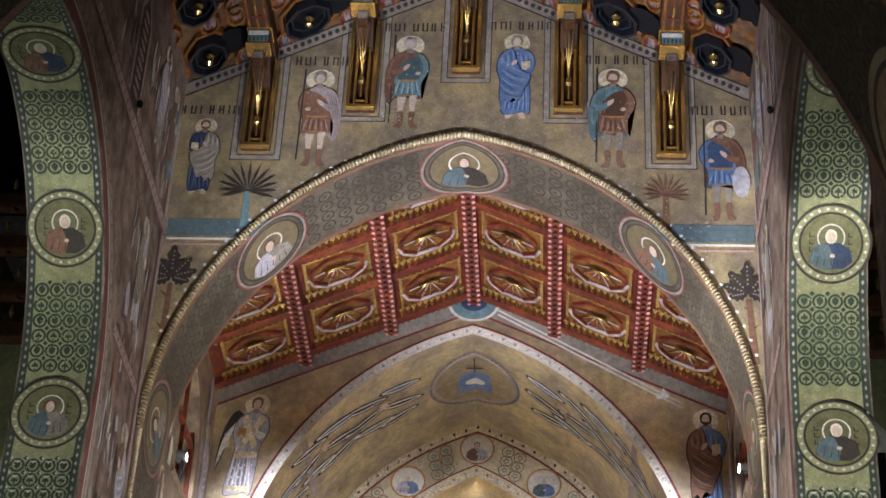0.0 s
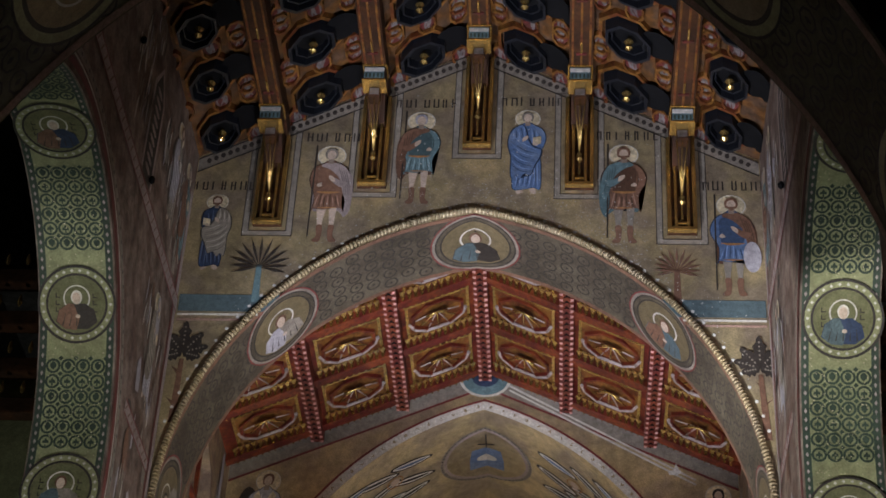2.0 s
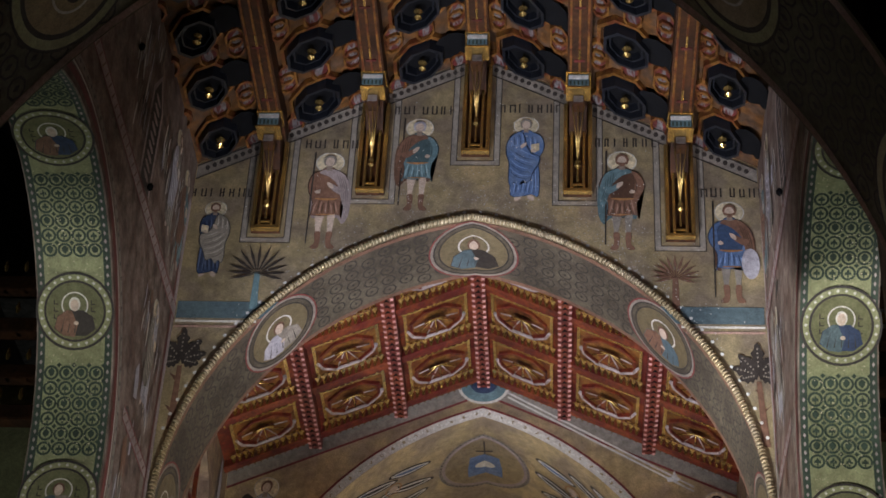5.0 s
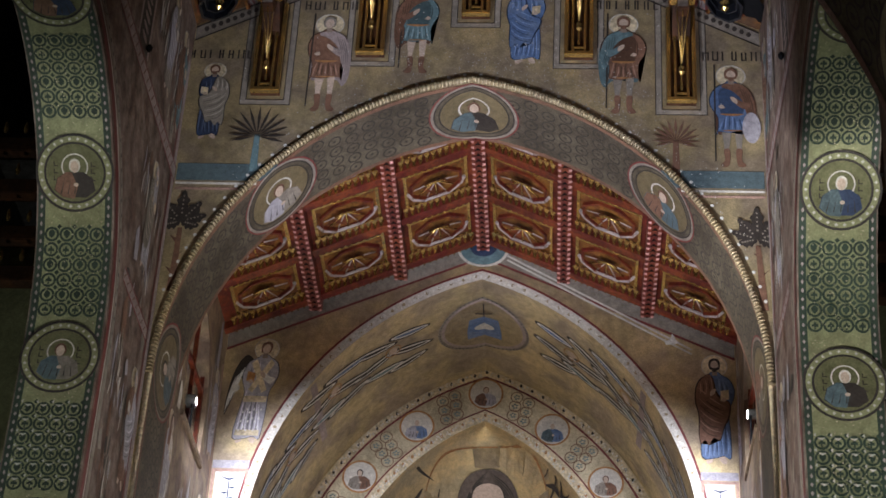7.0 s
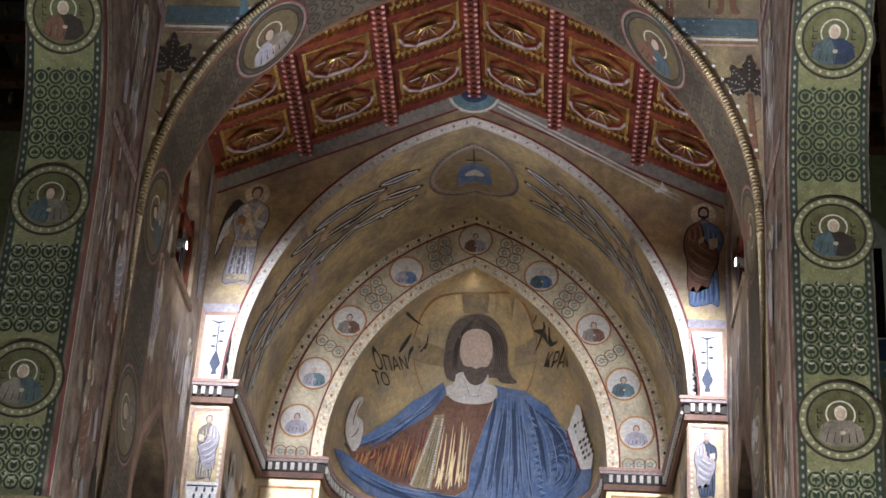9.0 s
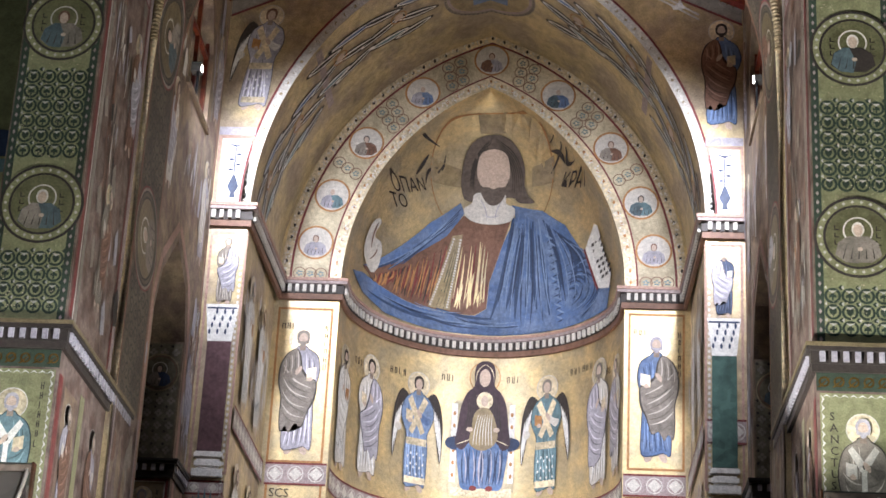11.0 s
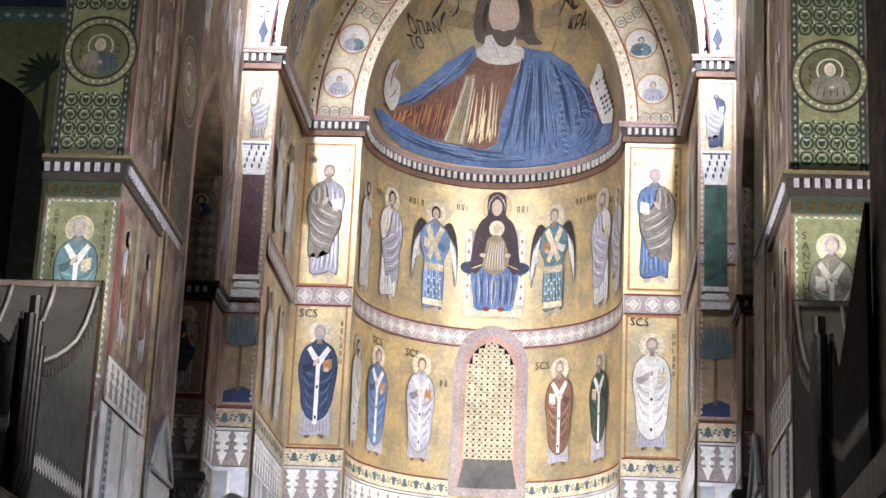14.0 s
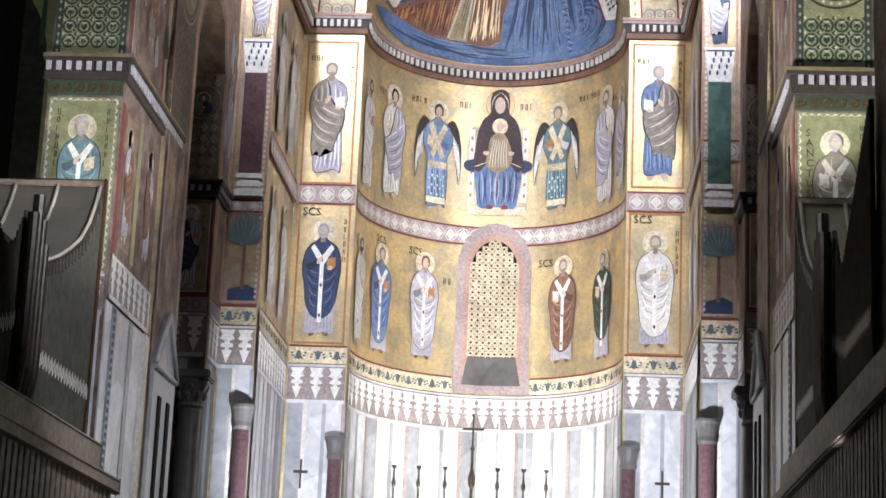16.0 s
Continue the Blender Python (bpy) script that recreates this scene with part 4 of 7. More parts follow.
for w_, u_, v_, tn in (("\u039f\u03a0\u0391\u039d", -2.7, 23.62, 0.45), ("\u03a4\u039f", -2.72, 23.3, 0.45), ("\u039a\u03a1\u0391\u03a4", 2.02, 24.12, -0.5)):
    letters(w_, u_, v_, 0.25, on_dome, tn, "dome_inscription", "dark Greek title letters on the gold half dome")
dome_strokes("inscription", [(-2.1, 24.25, -1.75, 24.75, 0.06, 0.0), (-1.85, 24.15, -1.5, 24.6, 0.06, 0.12), (-1.6, 24.45, -1.3, 24.9, 0.06, -0.08), (-2.0, 24.85, -1.45, 25.0, 0.04, 0.05),
                             (1.75, 24.85, 2.15, 24.45, 0.06, 0.05), (1.75, 24.45, 2.15, 24.85, 0.06, 0.0), (2.2, 24.7, 2.4, 24.3, 0.06, -0.12), (1.7, 24.98, 2.3, 24.8, 0.04, 0.05)], DARK, 0.024, "large dark lettering as plain bars")

# ---- apse arch: bands, medallions, vine rings ----


def arch_band(bm, a0, a1, y, zlow=None):
    """A flat band between two arches on a wall at y."""
    p, q = arch(*a0, n=24), arch(*a1, n=24)
    va = [bm.verts.new((x, y, z)) for x, z in p]
    vb = [bm.verts.new((x, y, z)) for x, z in q]
    for i in range(len(va) - 1):
        bm.faces.new((va[i], va[i + 1], vb[i + 1], vb[i]))
    return bm


def between(f):
    """An arch between the apse arch (0) and the outer edge of its band (1)."""
    return tuple(p + f * (q - p) for p, q in zip(A_APSE, A_BAND))


t = tagged(new("apse_arch_border"), "gold and pale borders of the apse arch", "mosaic border", "", "structure")
part("inner_border", arch_band(B(), A_APSE, between(0.2), Y_APSE - 0.012), RIM_GOLD, t)
part("field", arch_band(B(), between(0.23), between(0.86), Y_APSE - 0.008), PALE_GOLD, t)
part("border_line", arch_band(B(), between(0.2), between(0.23), Y_APSE - 0.014), RED, t)
part("border_line", arch_band(B(), between(0.86), between(0.9), Y_APSE - 0.014), RED, t)
part("outer_border", arch_band(B(), between(0.9), between(1.06), Y_APSE - 0.016), RIM_GOLD, t)
for f, n_, mat in ((0.98, 110, DARK), (0.1, 90, ORANGE)):
    bm = B()
    line = arch(*between(f), n=n_ // 2)
    for i, (x, z) in enumerate(line):
        if i % 2:
            flat(bm, ell(x, z, 0.04, 0.06, 6), on_y(Y_APSE), 0.024)
    tagged(part("bead", bm, mat, t), kind="stuff")
# sparkle of the arch borders, painted as white flecks
bm, fleck = B(), random.Random(8)
for f in (0.97, 0.08):
    for x, z in arch(*between(f), n=100):
        for k in range(2):
            a, r_ = fleck.uniform(0, 6.3), fleck.uniform(0.02, 0.045)
            dx, dz = fleck.uniform(-0.09, 0.09), fleck.uniform(-0.09, 0.09)
            flat(bm, [(x + dx + r_ * math.cos(a + j * 2.1), z + dz + r_ * math.sin(a + j * 2.1)) for j in range(3)], on_y(Y_APSE), 0.028)
tagged(part("fleck", bm, WHITE, t, "white stone flecks"), kind="stuff")
bm, bd = B(), B()
MEDS = (24, 18, 12, 7, 3, 30, 36, 41, 45)
fine_lines = {f: arch(*between(f), n=96) for f in (0.36, 0.545, 0.73)}
for i in range(193):
    if i % 4 == 2 and all(abs(i - 4 * m) > 6 for m in MEDS):
        for f, line in fine_lines.items():
            px, pz = line[i]
            ring(bm, px, pz, 0.155, 0.18, on_y(Y_APSE), 0.016, 16)
            for q in range(5):
                a = 1.256 * q + i
                flat(bd, ell(px + 0.06 * math.cos(a), pz + 0.06 * math.sin(a), 0.04, 0.026, 5), on_y(Y_APSE), 0.016)
tagged(part("vine_ring", bm, BROWN, t, "thin brown scrolling vines"), kind="stuff")
tagged(part("vine_leaf", bd, TEAL, t, "small blue-green vine leaves"), kind="stuff")
line = arch(*between(0.54), n=24)
for k, i in enumerate((24, 18, 12, 7, 3, 30, 36, 41, 45)):
    x, z = line[i]
    medallion(on_y(Y_APSE), x, z, 0.44, "small pale medallion with half figure on the apse arch", (LAVENDER, BLUE, BROWN, TEAL)[k % 4], PALE, ((1.0, 1.12, ORANGE),), seed=k, off=0.022)

# ---- sanctuary front: rim, side panels and gable figures ----
t = tagged(new("sanctuary_arch_border"), "pale scrolled border of the sanctuary arch", "mosaic border", "", "structure")
grow = lambda d: (A_FRONT[0] + d, A_FRONT[1], A_FRONT[2] + d * 1.05)
part("border", arch_band(B(), A_FRONT, grow(0.24), Y_FRONT - 0.012), PALE, t)
part("border_line", arch_band(B(), grow(0.24), grow(0.3), Y_FRONT - 0.014), RED, t)
bm = B()
for i, (x, z) in enumerate(arch(*grow(0.12), n=60)):
    if i % 2:
        flat(bm, ell(x, z, 0.05, 0.05, 6), on_y(Y_FRONT), 0.02)
tagged(part("scroll", bm, OLD_GOLD, t), kind="stuff")
# white flecks painted in for the sparkle of this border
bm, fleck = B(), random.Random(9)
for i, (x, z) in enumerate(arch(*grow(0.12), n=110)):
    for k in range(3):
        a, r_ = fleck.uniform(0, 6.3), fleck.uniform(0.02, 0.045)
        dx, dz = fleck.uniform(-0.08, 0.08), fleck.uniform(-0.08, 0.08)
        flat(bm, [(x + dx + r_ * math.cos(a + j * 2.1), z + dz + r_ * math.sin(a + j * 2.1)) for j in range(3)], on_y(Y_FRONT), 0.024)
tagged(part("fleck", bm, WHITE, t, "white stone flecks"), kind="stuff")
t = tagged(new("choir_gable_band"), "grey patterned band under the red roof", "mosaic border", "", "structure")
for s in (-1, 1):
    part("band", flat(B(), [(0, 28.93), (s * 6.48, 26.02), (s * 6.48, 25.6), (0, 28.5)], on_y(Y_FRONT), 0.014), GREY, t)
    part("band_line", flat(B(), [(0, 28.5), (s * 6.48, 25.6), (s * 6.48, 25.53), (0, 28.43)], on_y(Y_FRONT), 0.016), RED, t)
t = thing("sky_disc", "blue disc of sky at the gable top with pale rim", "mosaic medallion")
part("disc", flat(B(), [p for p in ell(0, 28.72, 0.62, 0.52, 28)], on_y(Y_FRONT), 0.03), TEAL, t)
part("rim", ring(B(), 0, 28.72, 0.6, 0.68, on_y(Y_FRONT), 0.034, 32, 0.82), PALE, t)
part("core", flat(B(), ell(0, 28.78, 0.36, 0.3, 24), on_y(Y_FRONT), 0.036), NAVY, t)
t = thing("ray_of_light", "pale double ray from disc to the standing figure", "mosaic ray")
for k in (0, 0.13):
    part("ray", flat(B(), [(0.62, 28.5 - k), (0.66, 28.54 - k), (5.42, 25.84 - k), (5.4, 25.79 - k)], on_y(Y_FRONT), 0.03), PALE, t)
part("dove", flat(B(), [(4.75, 25.95), (4.95, 25.95), (5.08, 26.02), (5.0, 26.1), (4.92, 26.28), (4.86, 26.1), (4.72, 26.05)], on_y(Y_FRONT), 0.036), WHITE, t, "small white winged shape")
figure("mosaic_figure", "winged figure in pale robes striding on gold gable", on_y(Y_FRONT), -5.75, 22.95, 2.95, LAVENDER, WHITE, None, seed=3, wings=-1, lean=0.12)
figure("mosaic_figure", "figure in dark mantle and blue gown beside the sanctuary arch", on_y(Y_FRONT), 5.96, 22.7, 3.0, BLUE, BROWN, None, seed=5)
for s in (-1, 1):
    t = thing("ornament_panel", "white panel with vase and vine ornament above the cornice", "mosaic panel", "ornament panels")
    x = s * 6.02
    part("ground", flat(B(), rect(x - 0.36, 20.36, x + 0.36, 22.1), on_y(Y_FRONT), 0.012), WHITE, t)
    part("frame", frame_line(B(), x - 0.46, 20.32, x + 0.46, 22.18, 0.07, on_y(Y_FRONT), 0.016), PINK, t)
    part("fretted_band", flat(B(), rect(x - 0.46, 22.2, x + 0.46, 22.42), on_y(Y_FRONT), 0.016), LAVENDER, t)
    bm = flat(B(), [(x - 0.08, 20.5), (x + 0.08, 20.5), (x + 0.05, 20.62), (x + 0.14, 20.8), (x + 0.05, 21.05), (x, 21.15), (x - 0.05, 21.05), (x - 0.14, 20.8), (x - 0.05, 20.62)], on_y(Y_FRONT), 0.02)
    flat(bm, rect(x - 0.015, 21.1, x + 0.015, 21.85), on_y(Y_FRONT), 0.02)
    for k in range(4):
        flat(bm, ell(x + (0.09 if k % 2 else -0.09), 21.25 + 0.14 * k, 0.07, 0.03, 8), on_y(Y_FRONT), 0.022)
    flat(bm, [(x - 0.25, 21.98), (x, 21.86), (x + 0.25, 21.98), (x, 21.92)], on_y(Y_FRONT), 0.02)
    part("vase", bm, NAVY, t, "dark blue vase and stem")

# ---- vault of the sanctuary: winged figures and central medallion ----
front_soffit = on_soffit(A_FRONT)
plain_soffit = front_soffit
front_soffit = lambda u, v, o: plain_soffit(u, 90.4 - v, o)
t = thing("vault_medallion", "oval medallion with a blue throne at the crown of the vault", "mosaic medallion")
part("field", flat(B(), ell(0, 45.2, 1.15, 1.15, 32), front_soffit, 0.012, 0.4), OLD_GOLD, t)
part("rim", ring(B(), 0, 45.2, 1.15, 1.24, front_soffit, 0.02, 44), MAUVE, t)
part("rim_line", ring(B(), 0, 45.2, 1.24, 1.34, front_soffit, 0.018, 44), GREY, t)
bm = B()
for i in range(60):
    flat(bm, ell(1.29 * math.cos(i * math.pi / 30), 45.2 + 1.29 * math.sin(i * math.pi / 30), 0.035, 0.035, 4), front_soffit, 0.026)
tagged(part("rim_bead", bm, DARK, t), kind="stuff")
part("throne", flat(B(), [(-0.5, 44.5), (0.5, 44.5), (0.5, 44.95), (0.42, 45.5), (-0.42, 45.5), (-0.5, 44.95)], front_soffit, 0.024, 0.3), BLUE, t)
part("cushion", flat(B(), ell(0, 45.0, 0.3, 0.16, 12), front_soffit, 0.03, 0.3), PALE, t)
part("cross", flat(flat(B(), rect(-0.03, 45.5, 0.03, 46.2), front_soffit, 0.03), rect(-0.25, 45.75, 0.25, 45.82), front_soffit, 0.032), DARK, t)
front_soffit = plain_soffit
for s in (-1, 1):
    for k, (u, y, ln) in enumerate(((2.7, 44.7, 1.5), (4.7, 44.4, 1.7), (6.7, 44.9, 1.7), (8.6, 44.5, 1.6))):
        t = thing("winged_mosaic_figure", "many-winged figure of pale and dark feathers on the vault", "mosaic figure", "winged figures of the vault")
        for j, (du, dv, tl, cr) in enumerate(((0.55, -0.55, 0.35, DARK), (-0.55, -0.5, 0.2, BLUE), (0.6, 0.15, -0.12, DARK), (-0.55, 0.3, 0.3, DARK), (0.35, 0.75, 0.15, TEAL), (-0.4, 0.95, -0.1, DARK))):
            c0, d0, dl = s * (u + du), y + dv, ln * (0.46, 0.4, 0.5, 0.42, 0.45, 0.4)[(j + k) % 6]
            for nm, wd, m, mt, o in (("wing", 0.36, 1.05, DARK, 0.014), ("feathers", 0.24, 0.92, WHITE, 0.02), ("wing_core", 0.12, 0.76, cr, 0.026)):
                part(nm, flat(B(), stroke(c0 - dl * m, d0 - tl * dl * m, c0 + dl * m, d0 + tl * dl * m, wd, 0.05, 8), front_soffit, o, 0.4), mt, t)
        part("head", flat(B(), ell(s * u, y, 0.14, 0.16, 12), front_soffit, 0.034, 0), SKIN, t)
        part("halo_rim", ring(B(), s * u, y, 0.22, 0.26, front_soffit, 0.034, 20), ORANGE, t)
    part("inscription_strip", flat(B(), rect(s * 5.35 - 0.12, 43.1, s * 5.35 + 0.12, 46.2), front_soffit, 0.02, 0.4), MAUVE, thing("inscription_strip", "pink lettered strip across the vault", "mosaic border"))

# ---- apse wall: two rows of figures, bands, window ----
AP = 1 / 0.72  # apse units (ten degrees) a metre of wall, roughly
rows_up = ((-5.55, 15.62, 3.5, PALE, LAVENDER, None, 0), (-2.95, 15.62, 3.45, SKY_BLUE, BLUE, None, 2), (2.85, 15.65, 3.45, TEAL, PALE, None, 2), (5.9, 15.55, 3.6, PALE, LAVENDER, None, 0),
           (-7.75, 15.5, 3.4, PALE, WHITE, None, 0), (7.6, 15.6, 3.3, PALE, LAVENDER, None, 0))
for k, (u, z, h, a, b, c, wg) in enumerate(rows_up):
    lb = "winged figure in jewelled court dress beside the throne" if wg else "standing figure in pale robes on the gold apse wall"
    figure("mosaic_figure", lb, on_apse, u, z, h, a, b, c, ku=AP, seed=20 + k, wings=wg, off=0.03)
rows_low = ((-5.9, 10.95, 3.2, BLUE, LAVENDER, WHITE, "bishop in blue with a white stole, lower apse row"), (-3.3, 11.05, 3.2, LAVENDER, LAVENDER, PALE, "bishop in white vestments, lower apse row"),
            (3.35, 11.05, 3.2, BROWN, BROWN, WHITE, "bishop in red-brown with a white stole, lower apse row"), (5.9, 10.95, 3.2, GREEN, NAVY, WHITE, "bishop in dark green with a white stole, lower apse row"),
            (-7.9, 10.9, 3.2, PALE, WHITE, None, "figure in white robes at the apse edge"))
for k, (u, z, h, a, b, c, lb) in enumerate(rows_low):
    figure("mosaic_figure", lb, on_apse, u, z, h, a, b, c, ku=AP, seed=40 + k, off=0.03)

# the enthroned figure: broad throne, blue gown, dark veil, small figure on the lap
t = thing("enthroned_mosaic_figure", "figure in blue and dark veil seated on a jewelled throne", "mosaic figure")


def lay(nm, pl, mat, k, label=""):
    return part(nm, flat(B(), [(x * AP, z) for x, z in pl], on_apse, 0.02 + 0.006 * k, 0.3), mat, t, label)


lay("throne", [(-1.0, 15.75), (1.0, 15.75), (1.0, 17.15), (1.08, 17.2), (1.08, 17.32), (0.98, 17.36), (0.98, 18.25), (0.86, 18.4), (-0.86, 18.4), (-0.98, 18.25), (-0.98, 17.36), (-1.08, 17.32), (-1.08, 17.2), (-1.0, 17.15)], PALE_GOLD, 0, "pale gold throne")
for q in (-1, 1):
    lay("throne_post", rect(q * 0.9 - 0.09, 16.0, q * 0.9 + 0.09, 18.3), WHITE, 1, "white jewelled throne post")
    for k in range(6):
        lay("jewel", ell(q * 0.9, 16.2 + 0.36 * k, 0.05, 0.07, 6), ORANGE, 2)
lay("cushion", smooth([(-1.1, 17.0), (-0.6, 16.9), (0.6, 16.9), (1.1, 17.0), (1.12, 17.25), (0.6, 17.35), (-0.6, 17.35), (-1.12, 17.25)]), NAVY, 2)
lay("footstool", rect(-0.95, 15.6, 0.95, 15.85), RIM_GOLD, 2)
lay("gown", smooth([(-0.62, 15.85), (-0.3, 15.8), (0.0, 15.86), (0.35, 15.8), (0.62, 15.85), (0.72, 16.3), (0.8, 17.0), (0.6, 17.45), (-0.6, 17.45), (-0.8, 17.0), (-0.72, 16.3)]), BLUE, 3, "blue gown over two knees")
lay("veil", smooth([(0.0, 19.62), (-0.27, 19.5), (-0.33, 19.15), (-0.32, 18.85), (-0.55, 18.62), (-0.72, 18.2), (-0.8, 17.6), (-0.86, 17.1), (-0.62, 16.95), (-0.4, 17.2), (0.0, 17.3), (0.4, 17.2), (0.62, 16.95), (0.86, 17.1), (0.8, 17.6), (0.72, 18.2), (0.55, 18.62), (0.32, 18.85), (0.33, 19.15), (0.27, 19.5)]), VEIL, 4, "dark violet-brown veil")


def lines_(nm, rows, mat, off, label=""):
    bm = B()
    for row in rows:
        flat(bm, [(x * AP, z) for x, z in stroke(*row)], on_apse, off, 0)
    tagged(part(nm, bm, mat, t, label), kind="stuff")


lines_("gown_shade", [(-0.55 + 0.1 * i, 15.95, -0.6 + 0.11 * i, 16.9 + 0.1 * (i % 3), 0.05, 0.04 * (-1) ** i) for i in range(12)], NAVY, 0.042)
lines_("gown_light", [(-0.5 + 0.125 * i, 16.0, -0.58 + 0.14 * i, 17.0, 0.035, -0.05) for i in range(0, 9, 2)] + [(-0.05, 15.9, 0.0, 17.1, 0.06, 0.06)], LAVENDER, 0.045, "pale fold lines of the gown")
lines_("veil_fold", [(-0.3 - 0.06 * i, 18.7 - 0.1 * i, -0.35 - 0.09 * i, 17.4, 0.04, 0.05) for i in range(4)] + [(0.3 + 0.06 * i, 18.7 - 0.1 * i, 0.35 + 0.09 * i, 17.4, 0.04, -0.05) for i in range(4)], DARK, 0.05)
lines_("veil_edge", [(-0.28, 19.0, 0.0, 19.52, 0.03, 0.1), (0.28, 19.0, 0.0, 19.52, 0.03, -0.1), (-0.8, 17.1, -0.35, 17.28, 0.03, 0.0), (0.8, 17.1, 0.35, 17.28, 0.03, 0.0)], RIM_GOLD, 0.055, "gold edge of the veil")
lay("head", ell(0, 19.1, 0.18, 0.27, 14), SKIN, 6, "plain flesh-coloured oval")
part("halo_rim", ring(B(), 0, 19.12, 0.46, 0.49, on_apse, 0.03, 28, 1.0, AP), ORANGE, t)
lay("child_halo", ell(0.02, 18.42, 0.26, 0.26, 18), RIM_GOLD, 6)
lay("child_robe", smooth([(-0.42, 17.15), (-0.36, 17.6), (-0.3, 18.0), (-0.1, 18.2), (0.16, 18.18), (0.34, 17.9), (0.46, 17.5), (0.42, 17.2), (0.2, 17.0), (-0.1, 16.95)]), OLD_GOLD, 7, "small ochre robe")
lines_("child_fold", [(-0.3 + 0.1 * i, 17.1, -0.15 + 0.07 * i, 18.0, 0.03, 0.03) for i in range(7)], PALE, 0.068)
lay("child_head", ell(0.02, 18.4, 0.12, 0.16, 12), SKIN, 9)
for q in (-1, 1):
    lay("hand", ell(q * 0.42, 17.55, 0.11, 0.07, 8), SKIN, 9)
    lay("foot", ell(q * 0.25, 15.85, 0.12, 0.08, 8), RED, 6)

for u, v, n_ in ((-6.7, 19.0, 3), (-4.4, 19.2, 4), (-1.9, 19.3, 3), (0.95, 19.3, 3), (4.0, 19.3, 6), (6.4, 18.9, 2), (-2.35, 13.7, 2)):
    bars(on_apse, u, v - 0.35, n_, 0.26, thing("wall_inscription", "dark lettering on the gold apse wall", "inscription"), ku=AP, off=0.02)

LEVELS = ((14.62, 15.22, "pale geometric band"), (10.02, 10.58, "scrolled acanthus band"))
walls = {"apse": (on_apse, -9.0, 9.0, AP, 0.4), "pilaster_north": (on_y(Y_APSE), -5.42, -3.82, 1.0, 0.0), "pilaster_south": (on_y(Y_APSE), 3.82, 5.42, 1.0, 0.0),
         "front_north": (on_y(Y_FRONT), -6.48, -5.57, 1.0, 0.0), "front_south": (on_y(Y_FRONT), 5.57, 6.48, 1.0, 0.0)}
sides = {-1: (on_x(-1, 5.5), 43.05, 47.95, 1.0, 0.0), 1: (on_x(1, 5.5), 43.05, 47.95, 1.0, 0.0)}
for put, u0, u1, ku, st in list(walls.values()) + list(sides.values()):
    for z0, z1, lb in LEVELS:
        if z0 > 14 and put is walls["front_north"][0]:
            z0, z1 = 13.0, 13.35
        t = tagged(new("mosaic_band"), lb + " round the sanctuary", "mosaic border", "", "structure")
        cuts = [(u0, u1)]
        if put is on_apse and z0 < 14:
            cuts = [(u0, -1.78), (1.78, u1)]
        for a, b in cuts:
            part("ground", flat(B(), rect(a, z0, b, z1), put, 0.014, st), MAUVE if z0 > 14 or z0 == 13.0 else RIM_GOLD, t)
            bl, bo = B(), B()
            for z in (z0, z1 - 0.05):
                flat(bl, rect(a, z, b, z + 0.05), put, 0.02, st)
            n_ = max(1, int((b - a) / ku / 0.42))
            for i in range(n_):
                c = a + (b - a) * (i + 0.5) / n_
                zc, r = (z0 + z1) / 2, (z1 - z0) * 0.3
                if z0 > 14 or z0 == 13.0:
                    flat(bo, [(c - r * ku, zc), (c, zc - r), (c + r * ku, zc), (c, zc + r)], put, 0.02)
                    ring(bo, c, zc, r * 1.05, r * 1.2, put, 0.022, 12, 1.0, ku)
                else:
                    up = 1 if i % 2 else -1
                    for q in range(7):
                        a0 = math.pi * q / 6
                        flat(bo, ell(c + r * 1.1 * math.cos(a0) * ku, zc + up * (r * 0.95 * math.sin(a0) - r * 0.35), 0.045 * ku, 0.03, 6), put, 0.02)
                    flat(bo, [(c - 0.04 * ku, zc - up * 0.12), (c + 0.04 * ku, zc - up * 0.12), (c + 0.09 * ku, zc + up * 0.06), (c, zc + up * 0.14), (c - 0.09 * ku, zc + up * 0.06)], put, 0.024)
            part("border_line", bl, RED, t)
            part("ornament", bo, PALE if z0 > 12 else BAND_BLUE, t, "repeated small ornament")

# figures and borders on the apse pilasters
for x, z, h, a, b, c, lb, sd in ((-4.68, 15.5, 3.5, LAVENDER, GREY, None, "standing figure in grey and white robes with a scroll", 61), (4.65, 15.6, 3.5, BLUE, GREY, None, "standing figure in blue and grey robes with a book", 62),
                                 (-4.65, 10.9, 3.3, NAVY, NAVY, WHITE, "bishop in dark blue with a white stole", 63), (4.62, 10.85, 3.25, PALE, LAVENDER, WHITE, "bishop in pale grey vestments", 64)):
    figure("mosaic_figure", lb, on_y(Y_APSE), x, z, h, a, b, c, seed=sd)
    t = thing("panel_border", "thin ochre border of a gold mosaic panel", "mosaic border", "panel borders")
    part("border", frame_line(B(), x - 0.74, z - 0.28, x + 0.74, z + h + 0.5, 0.06, on_y(Y_APSE), 0.012), ORANGE, t)
    if z > 12:
        bars(on_y(Y_APSE), x - 0.6, z + h * 0.97, 3, 0.22, thing("wall_inscription", "dark lettering beside a mosaic figure", "inscription"))
    bars(on_y(Y_APSE), x + 0.6, z + h, 6, 0.2, thing("wall_inscription", "upright dark lettering beside a mosaic figure", "inscription"), upright=True)
